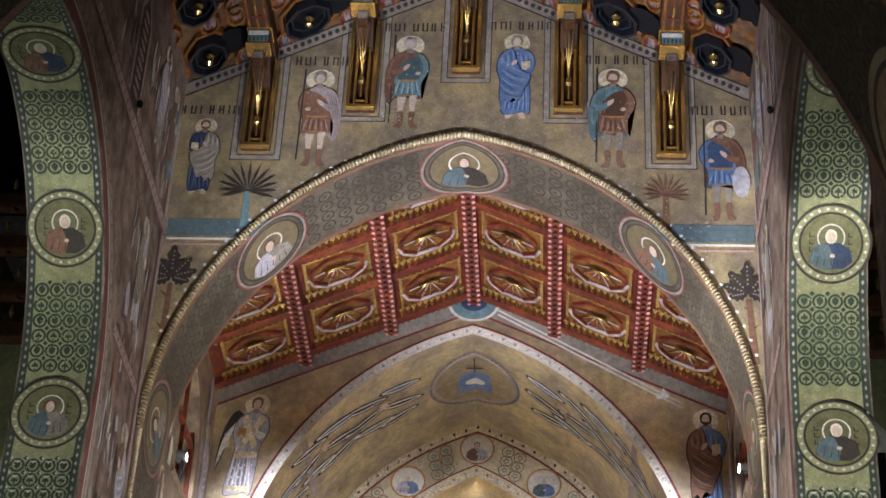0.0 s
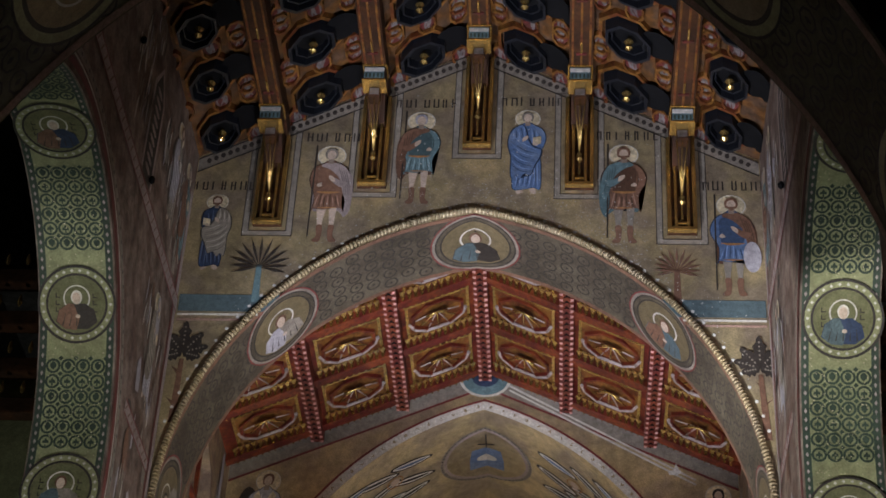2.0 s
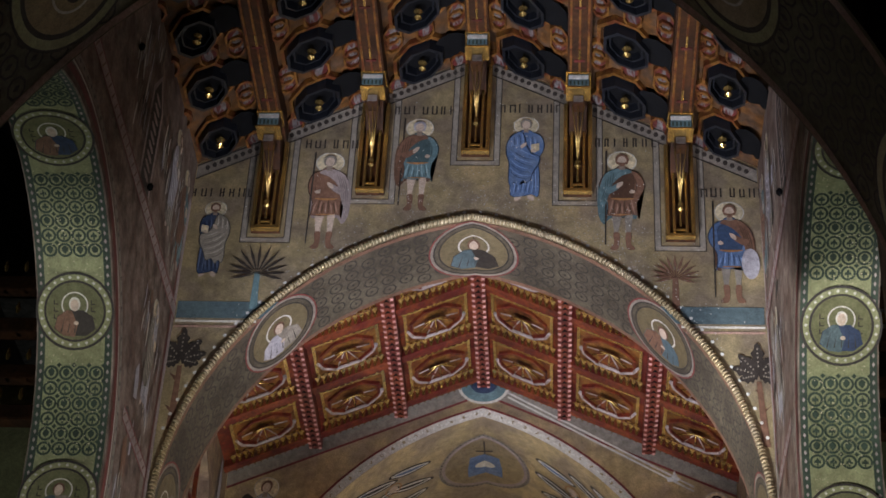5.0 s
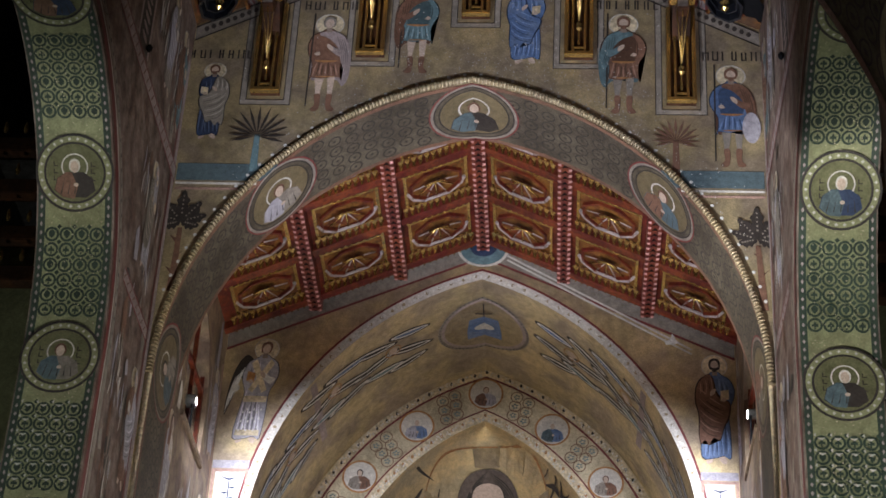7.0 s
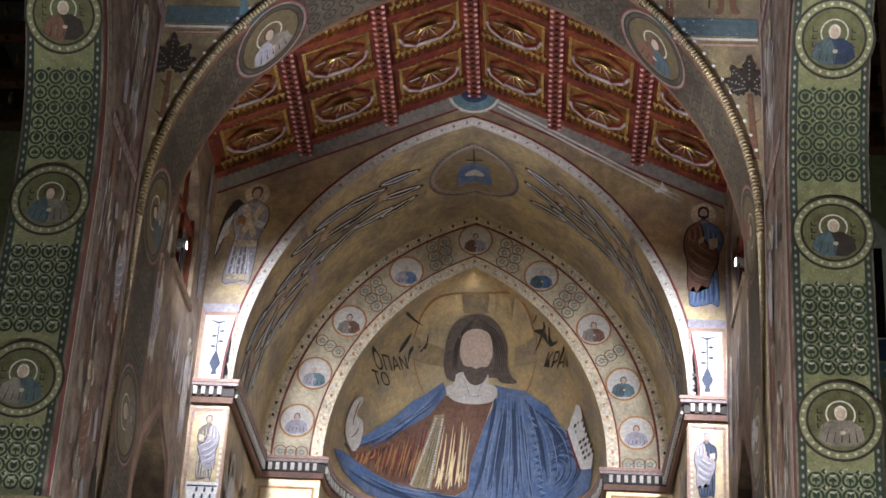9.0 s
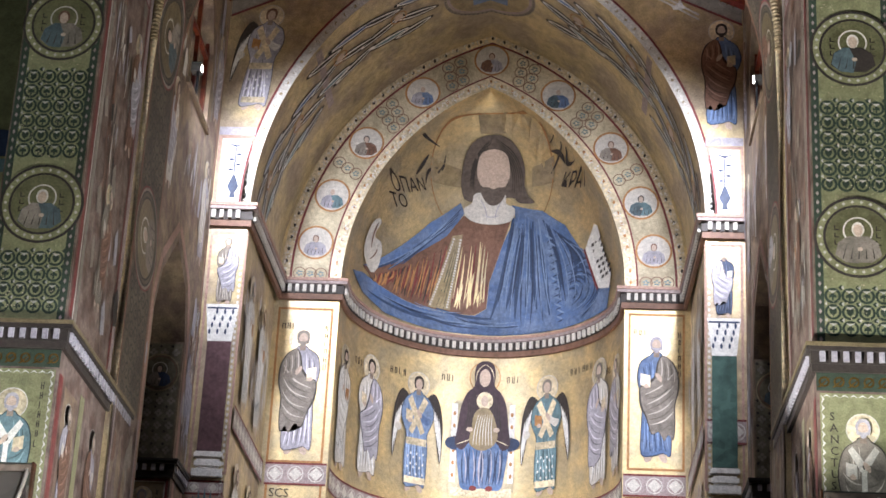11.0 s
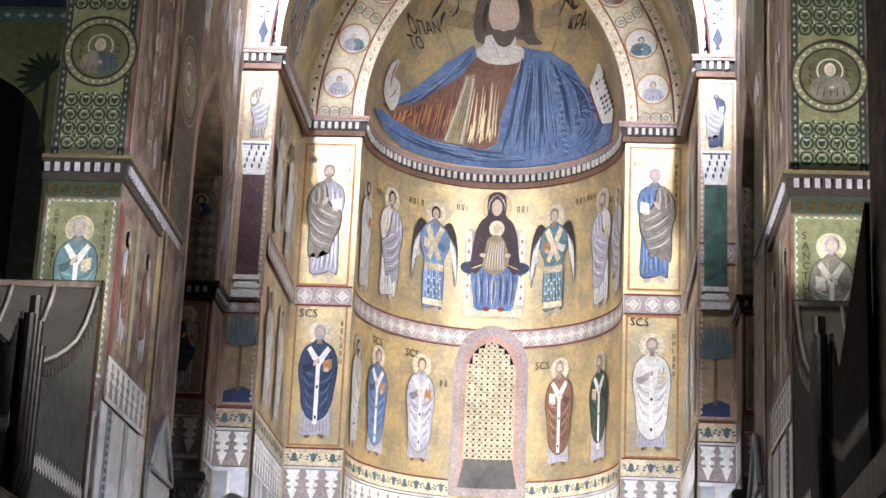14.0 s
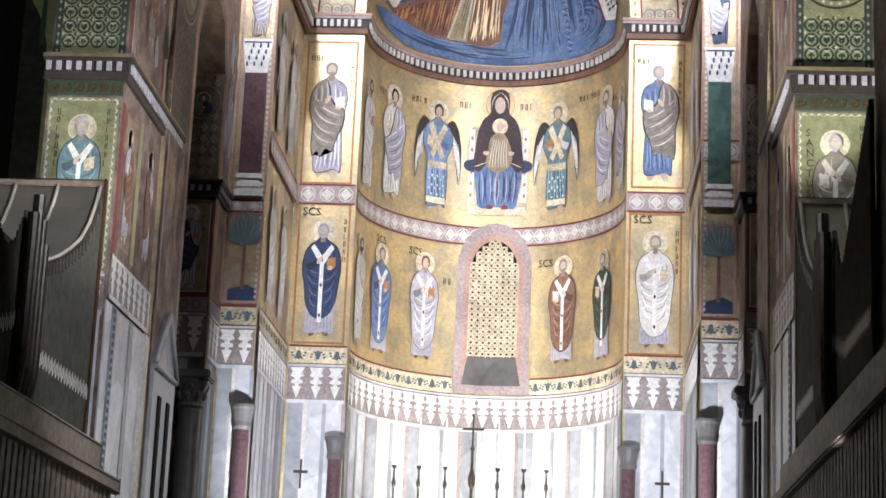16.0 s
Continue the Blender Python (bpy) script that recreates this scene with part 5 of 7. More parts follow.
for u, v, put, ku in ((-5.28, 14.3, on_y(Y_APSE), 1.0), (4.0, 14.3, on_y(Y_APSE), 1.0), (2.05, 13.95, on_apse, AP), (-6.35, 14.15, on_apse, AP), (-4.2, 14.1, on_apse, AP)):
    letters("SCS", u, v, 0.24, put, 0.0, "wall_inscription", "dark saint title letters on the gold wall", off=0.03, ku=ku)


def drapery(label, put, areas, n, seed, mats, off=0.02):
    """Robes of worn figures on an oblique wall: bundles of long upright strokes."""
    q = random.Random(seed)
    ob = thing("drapery_mosaic", label, "mosaic panel", "drapery mosaics")
    sets = {m.name: (m, B()) for m in mats}
    for i in range(n):
        u0, v0, u1, v1 = q.choice(areas)
        u, h = q.uniform(u0 + 0.3, u1 - 0.3), q.uniform(1.2, 2.2)
        v = q.uniform(v0, max(v0 + 0.01, v1 - h))
        for k in range(7):
            m, bm = sets[q.choice(mats).name]
            x = u - 0.3 + 0.1 * k + q.uniform(-0.03, 0.03)
            a = v + q.uniform(0, 0.5) * h
            flat(bm, stroke(x, a, x + q.uniform(-0.1, 0.1), a + q.uniform(0.25, 0.5) * h, q.uniform(0.04, 0.1), q.uniform(-0.06, 0.06)), put, off + 0.0008 * (i % 8) + 0.0001 * k, 0)
    for nm_, (m, bm) in sets.items():
        tagged(part("robe_stroke", bm, m, ob, "streaks of " + nm_.replace("_", " ")), kind="stuff")
    return ob


for s in (-1, 1):
    drapery("worn robes in pale streaks on the sanctuary side wall", on_x(s, 5.5), [(43.1, 15.4, 47.9, 19.5), (43.1, 10.8, 47.9, 14.4)], 22, 400 + s, (PALE, WHITE, LAVENDER, OLD_GOLD))
    drapery("worn robes in pale streaks on the choir side wall", on_x(s), [(37.3, 18.8, 43.0, 21.4), (41.7, 13.4, 43.0, 18.0), (41.5, 22.0, 43.0, 25.5), (37.2, 22.0, 38.7, 26.0)], 26, 410 + s, (PALE, LAVENDER, BROWN, GREY))
    drapery("worn robes in pale streaks on the crossing pier side", on_x(s), [(32.0, 13.4, 34.4, 20.8), (32.2, 21.4, 34.4, 25.0), (31.6, 25.8, 34.7, 29.0), (28.6, 25.8, 31.0, 30.0)], 34, 420 + s, (LAVENDER, GREY, DARK, BROWN, PALE))
# vaulted reveal between front and apse arch: tall robed figures seen edge-on
for s in (-1, 1):
    for z, h in ((15.5, 3.4), (10.9, 3.2)):
        for y in (44.2, 46.2):
            figure("mosaic_figure", "tall figure in white robes on the sanctuary side wall", on_x(s, 5.5), y, z, h, PALE, WHITE, None, seed=int(y * 10 + z + s), rim=False)
# front pilasters: half figure, drawn capital, coloured shaft, palm
for s in (-1, 1):
    x, put = s * 5.98, on_y(Y_FRONT)
    medal = figure("mosaic_figure", "small grey figure above the painted column", put, x, 17.75, 1.75, GREY if s < 0 else NAVY, LAVENDER, None, seed=70 + s)
    t = thing("inlaid_column", "porphyry shaft with white capital on the pilaster" if s < 0 else "green marble shaft with white capital on the pilaster", "column")
    part("shaft", box(B(), x - 0.29, Y_FRONT - 0.04, 14.05, x + 0.29, Y_FRONT, 16.76, 0.01), PORPHYRY if s < 0 else GREEN_MARBLE, t)
    part("capital", flat(B(), [(x - 0.29, 16.76), (x + 0.29, 16.76), (x + 0.36, 17.4), (x + 0.4, 17.7), (x - 0.4, 17.7), (x - 0.36, 17.4)], put, 0.035), WHITE, t, "white drawn capital")
    bm = B()
    for k in range(12):
        flat(bm, ell(x - 0.26 + 0.048 * k, 17.0 + 0.17 * (k % 4), 0.03, 0.075, 7), put, 0.042)
    flat(bm, rect(x - 0.36, 17.58, x + 0.36, 17.62), put, 0.042)
    part("drawn_leaf", bm, NAVY, t)
    bm = box(B(), x - 0.36, Y_FRONT - 0.09, 13.42, x + 0.36, Y_FRONT, 13.62, 0.015)
    box(bm, x - 0.32, Y_FRONT - 0.07, 13.64, x + 0.32, Y_FRONT, 13.86, 0.05)
    box(bm, x - 0.34, Y_FRONT - 0.08, 13.88, x + 0.34, Y_FRONT, 14.04, 0.03)
    part("base", bm, WHITE, t, "white moulded base")
    t = thing("palm_panel", "dark palm on gold ground with blue earth", "mosaic panel", "palm panels")
    part("earth", flat(B(), [(x - 0.36, 10.7), (x + 0.36, 10.7), (x + 0.36, 11.0), (x + 0.1, 11.12), (x - 0.36, 10.98)], put, 0.014), NAVY, t)
    part("trunk", flat(B(), [(x - 0.05, 11.0), (x + 0.05, 11.0), (x + 0.035, 12.2), (x - 0.035, 12.2)], put, 0.018), BROWN, t)
    bm = B()
    for k in range(11):
        a = radians(20 + 14 * k)
        ln = 0.62 + 0.42 * math.sin(a)
        c, sn = math.cos(a), math.sin(a)
        flat(bm, [(x, 12.15), (x + c * ln * 0.5 - sn * 0.045, 12.15 + sn * ln * 0.6 + c * 0.05), (x + c * ln * 0.6, 12.15 + sn * ln), (x + c * ln * 0.5 + sn * 0.045, 12.15 + sn * ln * 0.6 - c * 0.05)], put, 0.02 + 0.001 * k)
    part("crown", bm, TEAL, t)
    part("border", frame_line(B(), x - 0.45, 10.64, x + 0.45, 13.0, 0.06, put, 0.013), PINK, t)
    part("border", frame_line(B(), x - 0.46, 13.5, x + 0.46, 19.6, 0.06, put, 0.011), PINK, t)
    # edges of the reveal
    bm = B()
    for i in range(60):
        flat(bm, ell(s * 5.63, 10.8 + 0.148 * i, 0.035, 0.05, 6), put, 0.02)
    tagged(part("bead", bm, PALE, thing("bead_border", "pale beaded edge of the sanctuary pilaster", "mosaic border")), kind="stuff")

# window of the apse with pierced lattice
t = tagged(new("window_1"), "arched apse window with pierced stone lattice", "window", "", "structure")


def win_arch(w, z0, z1, zs):
    return [(-w, z0)] + [(w * math.cos(math.pi - math.pi * i / 14), zs + (z1 - zs) * math.sin(math.pi * i / 14)) for i in range(15)] + [(w, z0)]


part("window_border", flat(B(), [(x * AP, z) for x, z in win_arch(1.24, 10.1, 15.35, 13.9)], on_apse, 0.03, 0.3), MAUVE, t, "pink and white patterned border")
bm = B()
for z in [10.5 + 0.2 * i for i in range(18)]:
    for s in (-1, 1):
        flat(bm, [(s * 1.12 * AP - 0.1, z), (s * 1.12 * AP + 0.1, z + 0.1), (s * 1.12 * AP - 0.1, z + 0.18)], on_apse, 0.04)
for i in range(1, 14):
    a = math.pi * i / 14
    flat(bm, ell(1.12 * math.cos(a) * AP, 13.9 + 1.28 * math.sin(a), 0.09, 0.07, 6), on_apse, 0.04)
tagged(part("border_triangle", bm, MAUVE, t), kind="stuff")
part("reveal", flat(B(), [(x * AP, z) for x, z in win_arch(0.98, 10.35, 15.02, 13.85)], on_apse, 0.045, 0.3), PINK, t, "pink plastered reveal")
part("backing", flat(B(), [(x * AP, z) for x, z in win_arch(0.8, 11.2, 14.8, 13.75)], on_apse, 0.052, 0.3), BLACK, t)
bm = B()
for i in range(8):
    for j in range(21):
        x, z = -0.7 + 0.2 * i, 11.3 + 0.17 * j
        if z > 13.7 and x * x / 0.62 + ((z - 13.75) / 1.0) ** 2 > 0.95:
            continue
        ring(bm, x * AP, z, 0.042, 0.112, on_apse, 0.07, 6, 0.86, AP)
for i in range(9):
    x = -0.8 + 0.2 * i
    flat(bm, rect((x - 0.022) * AP, 11.2, (x + 0.022) * AP, 13.75 + 1.0 * math.sqrt(max(0.0, 1 - (x / 0.82) ** 2))), on_apse, 0.066)
part("lattice", bm, LEAD, t, "pierced stone lattice")
bm = flat(B(), [(-0.98 * AP, 10.35), (0.98 * AP, 10.35), (0.8 * AP, 11.2), (-0.8 * AP, 11.2)], on_apse, 0.06, 0.3)
part("window_sill", bm, DARK_MARBLE, t, "sloping grey sill")

# ---- marble wall below: trefoil frieze and upright slabs ----
tre = [(0, -0.43), (0.13, -0.1), (0.05, -0.09), (0.05, -0.03), (0.165, -0.01), (0.15, 0.07), (0.07, 0.09), (0.07, 0.15), (0.19, 0.19), (0.13, 0.3), (0.2, 0.43), (-0.2, 0.43), (-0.13, 0.3), (-0.19, 0.19), (-0.07, 0.15), (-0.07, 0.09), (-0.15, 0.07), (-0.165, -0.01), (-0.05, -0.03), (-0.05, -0.09), (-0.13, -0.1)]
bm = B()
slab(bm, tre, -0.012, 0.0)
tre_mesh = bpy.data.meshes.new("trefoil")
bm.to_mesh(tre_mesh)
bm.free()
tre_mesh.materials.append(WHITE)


def frieze(label, put, u0, u1, ku, st, z0=9.05, z1=9.98):
    t = tagged(new("trefoil_frieze"), label, "marble frieze", "", "structure")
    part("ground", flat(B(), rect(u0, z0, u1, z1), put, 0.02, st), FRIEZE_GROUND, t)
    part("fillet", flat(flat(B(), rect(u0, z0 - 0.1, u1, z0), put, 0.05, st), rect(u0, z1, u1, z1 + 0.06), put, 0.05, st), MARBLE, t)
    n_ = max(1, int((u1 - u0) / ku / 0.42))
    for i in range(n_):
        u = u0 + (u1 - u0) * (i + 0.5) / n_
        a, b = put(u - 0.05, (z0 + z1) / 2, 0.03), put(u + 0.05, (z0 + z1) / 2, 0.03)
        d = (b - a).normalized()
        nrm = d.cross(Vector((0, 0, 1)))
        o = new("trefoil", tre_mesh)
        m = Matrix((d, -nrm, Vector((0, 0, 1)))).transposed().to_4x4()
        m.translation = (a + b) / 2 + nrm * 0.0
        o.matrix_world = m
        o.parent = t
    return t


for nm, (put, u0, u1, ku, st) in list(walls.items()) + [("reveal", sides[-1]), ("reveal", sides[1])]:
    frieze("white trefoil inlay on grey marble", put, u0, u1, ku, st)
    t = tagged(new("marble_dado"), "upright white marble slabs with pale strips", "marble wall", "", "structure")
    n_ = max(2, int(round((u1 - u0) / ku / 0.62)))
    for i in range(n_):
        a, b = u0 + (u1 - u0) * i / n_, u0 + (u1 - u0) * (i + 1) / n_
        w = (b - a) * 0.1
        part("slab", flat(B(), rect(a + w, 1.2, b - w, 8.95), put, 0.03, st), MARBLE if i % 3 else GREY_MARBLE, t)
        part("strip", flat(B(), rect(b - w, 1.2, b + w, 8.95), put, 0.045, 0), (PALE, GREY_MARBLE, MAUVE)[i % 3], t)

# corner colonnettes and side niches at the sanctuary
for x, y in ((-3.98, 47.9), (3.98, 47.9), (-5.72, 42.9), (5.72, 42.9)):
    t = thing("colonnette", "dark porphyry colonnette with grey capital in the corner", "column", "corner colonnettes")
    part("shaft", turned(B(), [(0.2, 0), (0.19, 6.0)], x, y, 1.4, 16), PORPHYRY, t)
    part("capital", turned(B(), [(0.2, 0), (0.24, 0.08), (0.22, 0.2), (0.28, 0.5), (0.31, 0.55), (0.31, 0.62)], x, y, 7.4, 14), DARK_MARBLE, t)
    part("base", turned(B(), [(0.32, 0), (0.32, 0.1), (0.22, 0.2)], x, y, 1.2, 14), GREY_MARBLE, t)
for s in (-1, 1):
    # the shade these columns stand in is put into their marble colour
    t = thing("large_column", "thick dark grey marble column with carved capital at the choir side", "column", "choir columns")
    x, y = s * 6.7, 41.12
    part("shaft", turned(B(), [(0.3, 0), (0.27, 6.2)], x, y, 1.4, 20), DARK_MARBLE, t)
    bm = turned(B(), [(0.27, 0), (0.32, 0.06), (0.29, 0.14), (0.34, 0.4), (0.44, 0.62), (0.46, 0.68)], x, y, 7.6, 16)
    for i in range(8):
        a = math.pi * i / 4
        for r0, z0 in ((0.31, 7.8), (0.36, 8.02)):
            turned(bm, [(0.02, 0.0), (0.075, 0.1), (0.06, 0.2), (0.015, 0.24)], x + r0 * math.cos(a + z0), y + r0 * math.sin(a + z0), z0, 6)
    part("capital", bm, DARK_MARBLE, t, "carved leafy capital")
    part("abacus", box(B(), x - 0.52, y - 0.5, 8.28, x + 0.52, y + 0.38, 8.5, 0.04), DARK_MARBLE, t)
    part("base", turned(B(), [(0.45, 0), (0.45, 0.15), (0.36, 0.3)], x, y, 1.2, 16), DARK_MARBLE, t)
    t = thing("wall_cross", "small dark cross on the marble pilaster", "cross", "consecration crosses")
    part("cross", flat(flat(B(), rect(s * 4.9 - 0.03, 6.6, s * 4.9 + 0.03, 7.4), on_y(Y_APSE), 0.06), rect(s * 4.9 - 0.2, 7.02, s * 4.9 + 0.2, 7.1), on_y(Y_APSE), 0.062), DARK, t)

# altar with crucifix and candlesticks
t = thing("altar", "white marble altar on the raised choir floor", "altar")
part("table", box(B(), -2.6, 46.1, 1.2, 2.6, 47.6, 4.2, 0.03), MARBLE, t)
part("top", box(B(), -2.75, 46.0, 4.2, 2.75, 47.7, 4.4, 0.03), WHITE, t)
part("gradine", box(B(), -2.7, 46.7, 4.4, 2.7, 47.3, 4.75, 0.02), WHITE, t)


def candlestick(x, h):
    t = thing("candlestick", "tall dark bronze candlestick with a thin white candle", "candlestick", "altar candlesticks")
    y = 47.0
    part("stem", turned(B(), [(0.12, 0), (0.13, 0.06), (0.04, 0.15), (0.03, 0.5), (0.06, 0.62), (0.03, 0.75), (0.024, h - 0.6), (0.055, h - 0.52), (0.06, h - 0.44), (0.028, h - 0.34), (0.022, h - 0.1), (0.065, h - 0.05), (0.065, h)], x, y, 4.75, 12), BRONZE, t)
    part("candle", turned(B(), [(0.018, 0), (0.015, 1.3)], x, y, 4.75 + h, 8), WHITE, t)


for x in (-2.26, -1.6, -0.9, 0.5, 1.19, 1.79):
    candlestick(x, 2.45)
t = thing("altar_crucifix", "tall dark bronze altar cross on a turned stem", "cross")
part("stem", turned(B(), [(0.18, 0), (0.18, 0.08), (0.05, 0.2), (0.04, 1.9), (0.09, 2.0), (0.1, 2.2), (0.04, 2.4), (0.035, 2.9), (0.07, 2.95), (0.03, 3.05)], -0.19, 47.0, 4.75, 12), BRONZE, t)
part("cross", box(box(B(), -0.215, 46.975, 7.8, -0.165, 47.025, 8.65, 0.01), -0.48, 46.975, 8.2, 0.1, 47.025, 8.26, 0.01), BRONZE, t)

# ---- east wall of the crossing ----
S = on_y(Y_SAINTS[0])
for x, z, h, a, b, lb, sh in ((-5.9, 26.5, 2.1, NAVY, GREY, "standing figure in dark robes on the crossing wall", False), (-3.37, 27.3, 2.75, BROWN, MAUVE, "soldier figure in brown tunic and pale mauve cloak", True),
                              (-1.33, 28.4, 2.7, TEAL, BROWN, "soldier figure in teal tunic and brown cloak", True), (1.17, 28.72, 2.45, BLUE, BLUE, "soldier figure wrapped in a blue cloak", False),
                              (3.4, 27.35, 2.8, BROWN, TEAL, "soldier figure in brown tunic and teal cloak", True), (5.8, 25.95, 2.75, BLUE, BROWN, "soldier figure with blue tunic and oval shield", True)):
    t = figure("mosaic_figure", lb, S, x, z, h, a, b, None, ku=1.12, seed=int(x * 10), short=sh)
    if sh:
        part("spear", flat(B(), [(x - 0.4, z + 0.1), (x - 0.37, z + 0.1), (x - 0.34, z + h), (x - 0.38, z + h)], S, 0.03), DARK, t)
    if x > 5:
        part("shield", flat(B(), ell(x + 0.42, z + 1.0, 0.2, 0.42, 18), S, 0.045), LAVENDER, t, "patterned oval shield")
    bars(S, x - 0.62, z + h + 0.12, 7, 0.34, thing("wall_inscription", "dark lettering above a mosaic figure", "inscription"))
for s in (-1, 1):
    t = thing("ground_band", "blue strip of ground under the mosaic figures", "mosaic band")
    part("earth", flat(B(), [(s * 6.45, 25.35), (s * 4.55, 25.35), (s * 4.2, 25.8), (s * 6.45, 25.8)], S, 0.012), BAND_BLUE, t)
    part("border_line", flat(B(), [(s * 6.45, 25.1), (s * 4.75, 25.1), (s * 4.75, 25.16), (s * 6.45, 25.16)], S, 0.013), PINK, t)
    part("border_line", flat(B(), [(s * 6.45, 25.24), (s * 4.65, 25.24), (s * 4.65, 25.3), (s * 6.45, 25.3)], S, 0.013), PALE, t)

    t = thing("mosaic_palm", "dark fan palm on gold ground", "mosaic tree", "mosaic palms")
    x = -4.76 if s < 0 else 4.55
    part("trunk", flat(B(), [(x - 0.09, 25.6), (x + 0.09, 25.6), (x + 0.06, 26.6), (x - 0.06, 26.6)], S, 0.02), BROWN if s > 0 else TEAL, t)
    bm = B()
    for k in range(13):
        a = radians(-14 + 17.3 * k)
        ln = (0.85 if s < 0 else 0.66) * (0.8 + 0.2 * math.sin(a))
        c, sn = math.cos(a), math.sin(a)
        flat(bm, [(x, 26.55), (x + c * ln * 0.6 - sn * 0.035, 26.55 + sn * ln * 0.6 + c * 0.035), (x + c * ln, 26.55 + sn * ln), (x + c * ln * 0.6 + sn * 0.035, 26.55 + sn * ln * 0.6 - c * 0.035)], S, 0.022 + 0.001 * k)
    part("crown", bm, DARK if s < 0 else BROWN, t)
    t = thing("mosaic_tree", "small leafy tree in the spandrel of the crossing arch", "mosaic tree", "mosaic trees")
    x, zb = (-6.25, 22.5) if s < 0 else (6.3, 22.3)
    part("trunk", flat(B(), [(x - 0.05, zb), (x + 0.12, zb), (x - s * 0.05 + 0.05, zb + 1.6), (x - s * 0.05 - 0.05, zb + 1.6)], S, 0.018), BROWN, t)
    bm = B()
    bv = B()
    for k, (a, ln) in enumerate(((-15, 0.42), (195, 0.42), (18, 0.58), (162, 0.58), (52, 0.66), (128, 0.66), (90, 0.82))):
        c, sn = math.cos(radians(a)), math.sin(radians(a))
        ox, oz = x - s * 0.05, zb + 1.75
        edge = []
        for side in (1, -1):
            for q in (range(1, 8) if side > 0 else range(7, 0, -1)):
                f = q / 7.5
                w = side * (0.15 * math.sin(math.pi * f) ** 0.7 * (1.15 if q % 2 else 0.72))
                edge.append((ox + c * f * ln - sn * w, oz + sn * f * ln + c * w))
            if side > 0:
                edge.append((ox + c * ln, oz + sn * ln))
        flat(bm, [(ox, oz)] + edge, S, 0.022 + 0.002 * k)
        for q in range(2, 7):
            f = q / 7.5
            flat(bv, ell(ox + c * f * ln, oz + sn * f * ln, 0.025, 0.03, 4), S, 0.04)
    part("crown", bm, DARK, t)
    tagged(part("leaf_vein", bv, GREY, t, "pale specks on the leaves"), kind="stuff")
    for k in range(3):
        part("twig", flat(B(), [(x, zb + 0.4 + 0.4 * k), (x + (0.2 if k % 2 else -0.16), zb + 0.62 + 0.4 * k), (x + 0.04, zb + 0.5 + 0.4 * k)], S, 0.02), BROWN, t)
    # pale band along the gable
    t = thing("gable_band", "pale grey patterned band along the gable", "mosaic border", "gable bands")
    part("band", flat(B(), [(0, 33.05), (s * 6.48, 29.66), (s * 6.48, 29.24), (0, 32.63)], S, 0.012), GREY, t)
    for o in (0.02, 0.4):
        part("band_line", flat(B(), [(0, 33.05 - o), (s * 6.48, 29.66 - o), (s * 6.48, 29.62 - o), (0, 33.01 - o)], S, 0.02), DARK, t)
    bm = B()
    for i in range(40):
        x = s * (0.1 + 6.3 * i / 40)
        flat(bm, ell(x, 32.84 - abs(x) * 0.523, 0.06, 0.08, 6), S, 0.018)
    tagged(part("ornament", bm, DARK, t), kind="stuff")
t = tagged(new("crossing_arch_rim"), "raised gilded rim of the crossing arch", "moulding", "", "structure")
rim = [(x * 0.985, Y_SAINTS[0] - 0.03, z) for x, z in arch(*A_SAINTS, n=28)]
part("moulding", tube(B(), [(-6.4, Y_SAINTS[0] - 0.03, 13.0)] + rim + [(6.4, Y_SAINTS[0] - 0.03, 13.0)], 0.068), RIM_GOLD, t)
bm = B()
line = arch(A_SAINTS[0] * 0.985, A_SAINTS[1], A_SAINTS[2], n=125)
for i, (x, z) in enumerate(line[:-1]):
    x2, z2 = line[i + 1]
    f = 0.55 + 0.25 * rng.random()
    a, b = Vector((x, Y_SAINTS[0] - 0.05, z)), Vector((x2, Y_SAINTS[0] - 0.05, z2))
    tube(bm, [a, a.lerp(b, f)], 0.076 + 0.012 * rng.random(), 8)
tagged(part("bead_mould", bm, OLD_GOLD, t, "gilded bead pieces"), kind="stuff")
bm = B()
line = arch(A_SAINTS[0] + 0.12, A_SAINTS[1], A_SAINTS[2] + 0.16, n=60)
for i, (x, z) in enumerate(line):
    if i % 2 and abs(x) < 6.4:
        flat(bm, ell(x, z, 0.045, 0.045, 6), S, 0.02)
tagged(part("bead", bm, WHITE, t), kind="stuff")



def arch_top(x):
    """Height of the crossing arch at x."""
    return max(z for u, z in arch(*A_SAINTS, n=60) if abs(u) >= abs(x) * 1.0) if abs(x) < 6.4 else A_SAINTS[1]


# soffit of the crossing arch
so = on_soffit((A_SAINTS[0] * 0.985, A_SAINTS[1], A_SAINTS[2]))
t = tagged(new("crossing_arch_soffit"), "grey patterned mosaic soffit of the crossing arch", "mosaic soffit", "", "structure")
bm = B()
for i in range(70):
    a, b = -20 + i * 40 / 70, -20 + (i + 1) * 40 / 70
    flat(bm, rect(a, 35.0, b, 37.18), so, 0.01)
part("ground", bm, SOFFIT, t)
bm = B()
for y in (35.0, 37.05):
    for i in range(70):
        a, b = -20 + i * 40 / 70, -20 + (i + 1) * 40 / 70
        flat(bm, rect(a, y, b, y + 0.13), so, 0.016)
part("border", bm, BROWN, t)
bm = B()
for i in range(90):
    for j in range(5):
        u, y = -19.5 + 0.435 * i, 35.33 + 0.38 * j + (0.19 if i % 2 else 0)
        if y < 37.0:
            ring(bm, u, y, 0.14, 0.185, so, 0.016, 8)
            flat(bm, ell(u, y, 0.05, 0.05, 4), so, 0.016)
tagged(part("scroll", bm, DARK, t), kind="stuff")
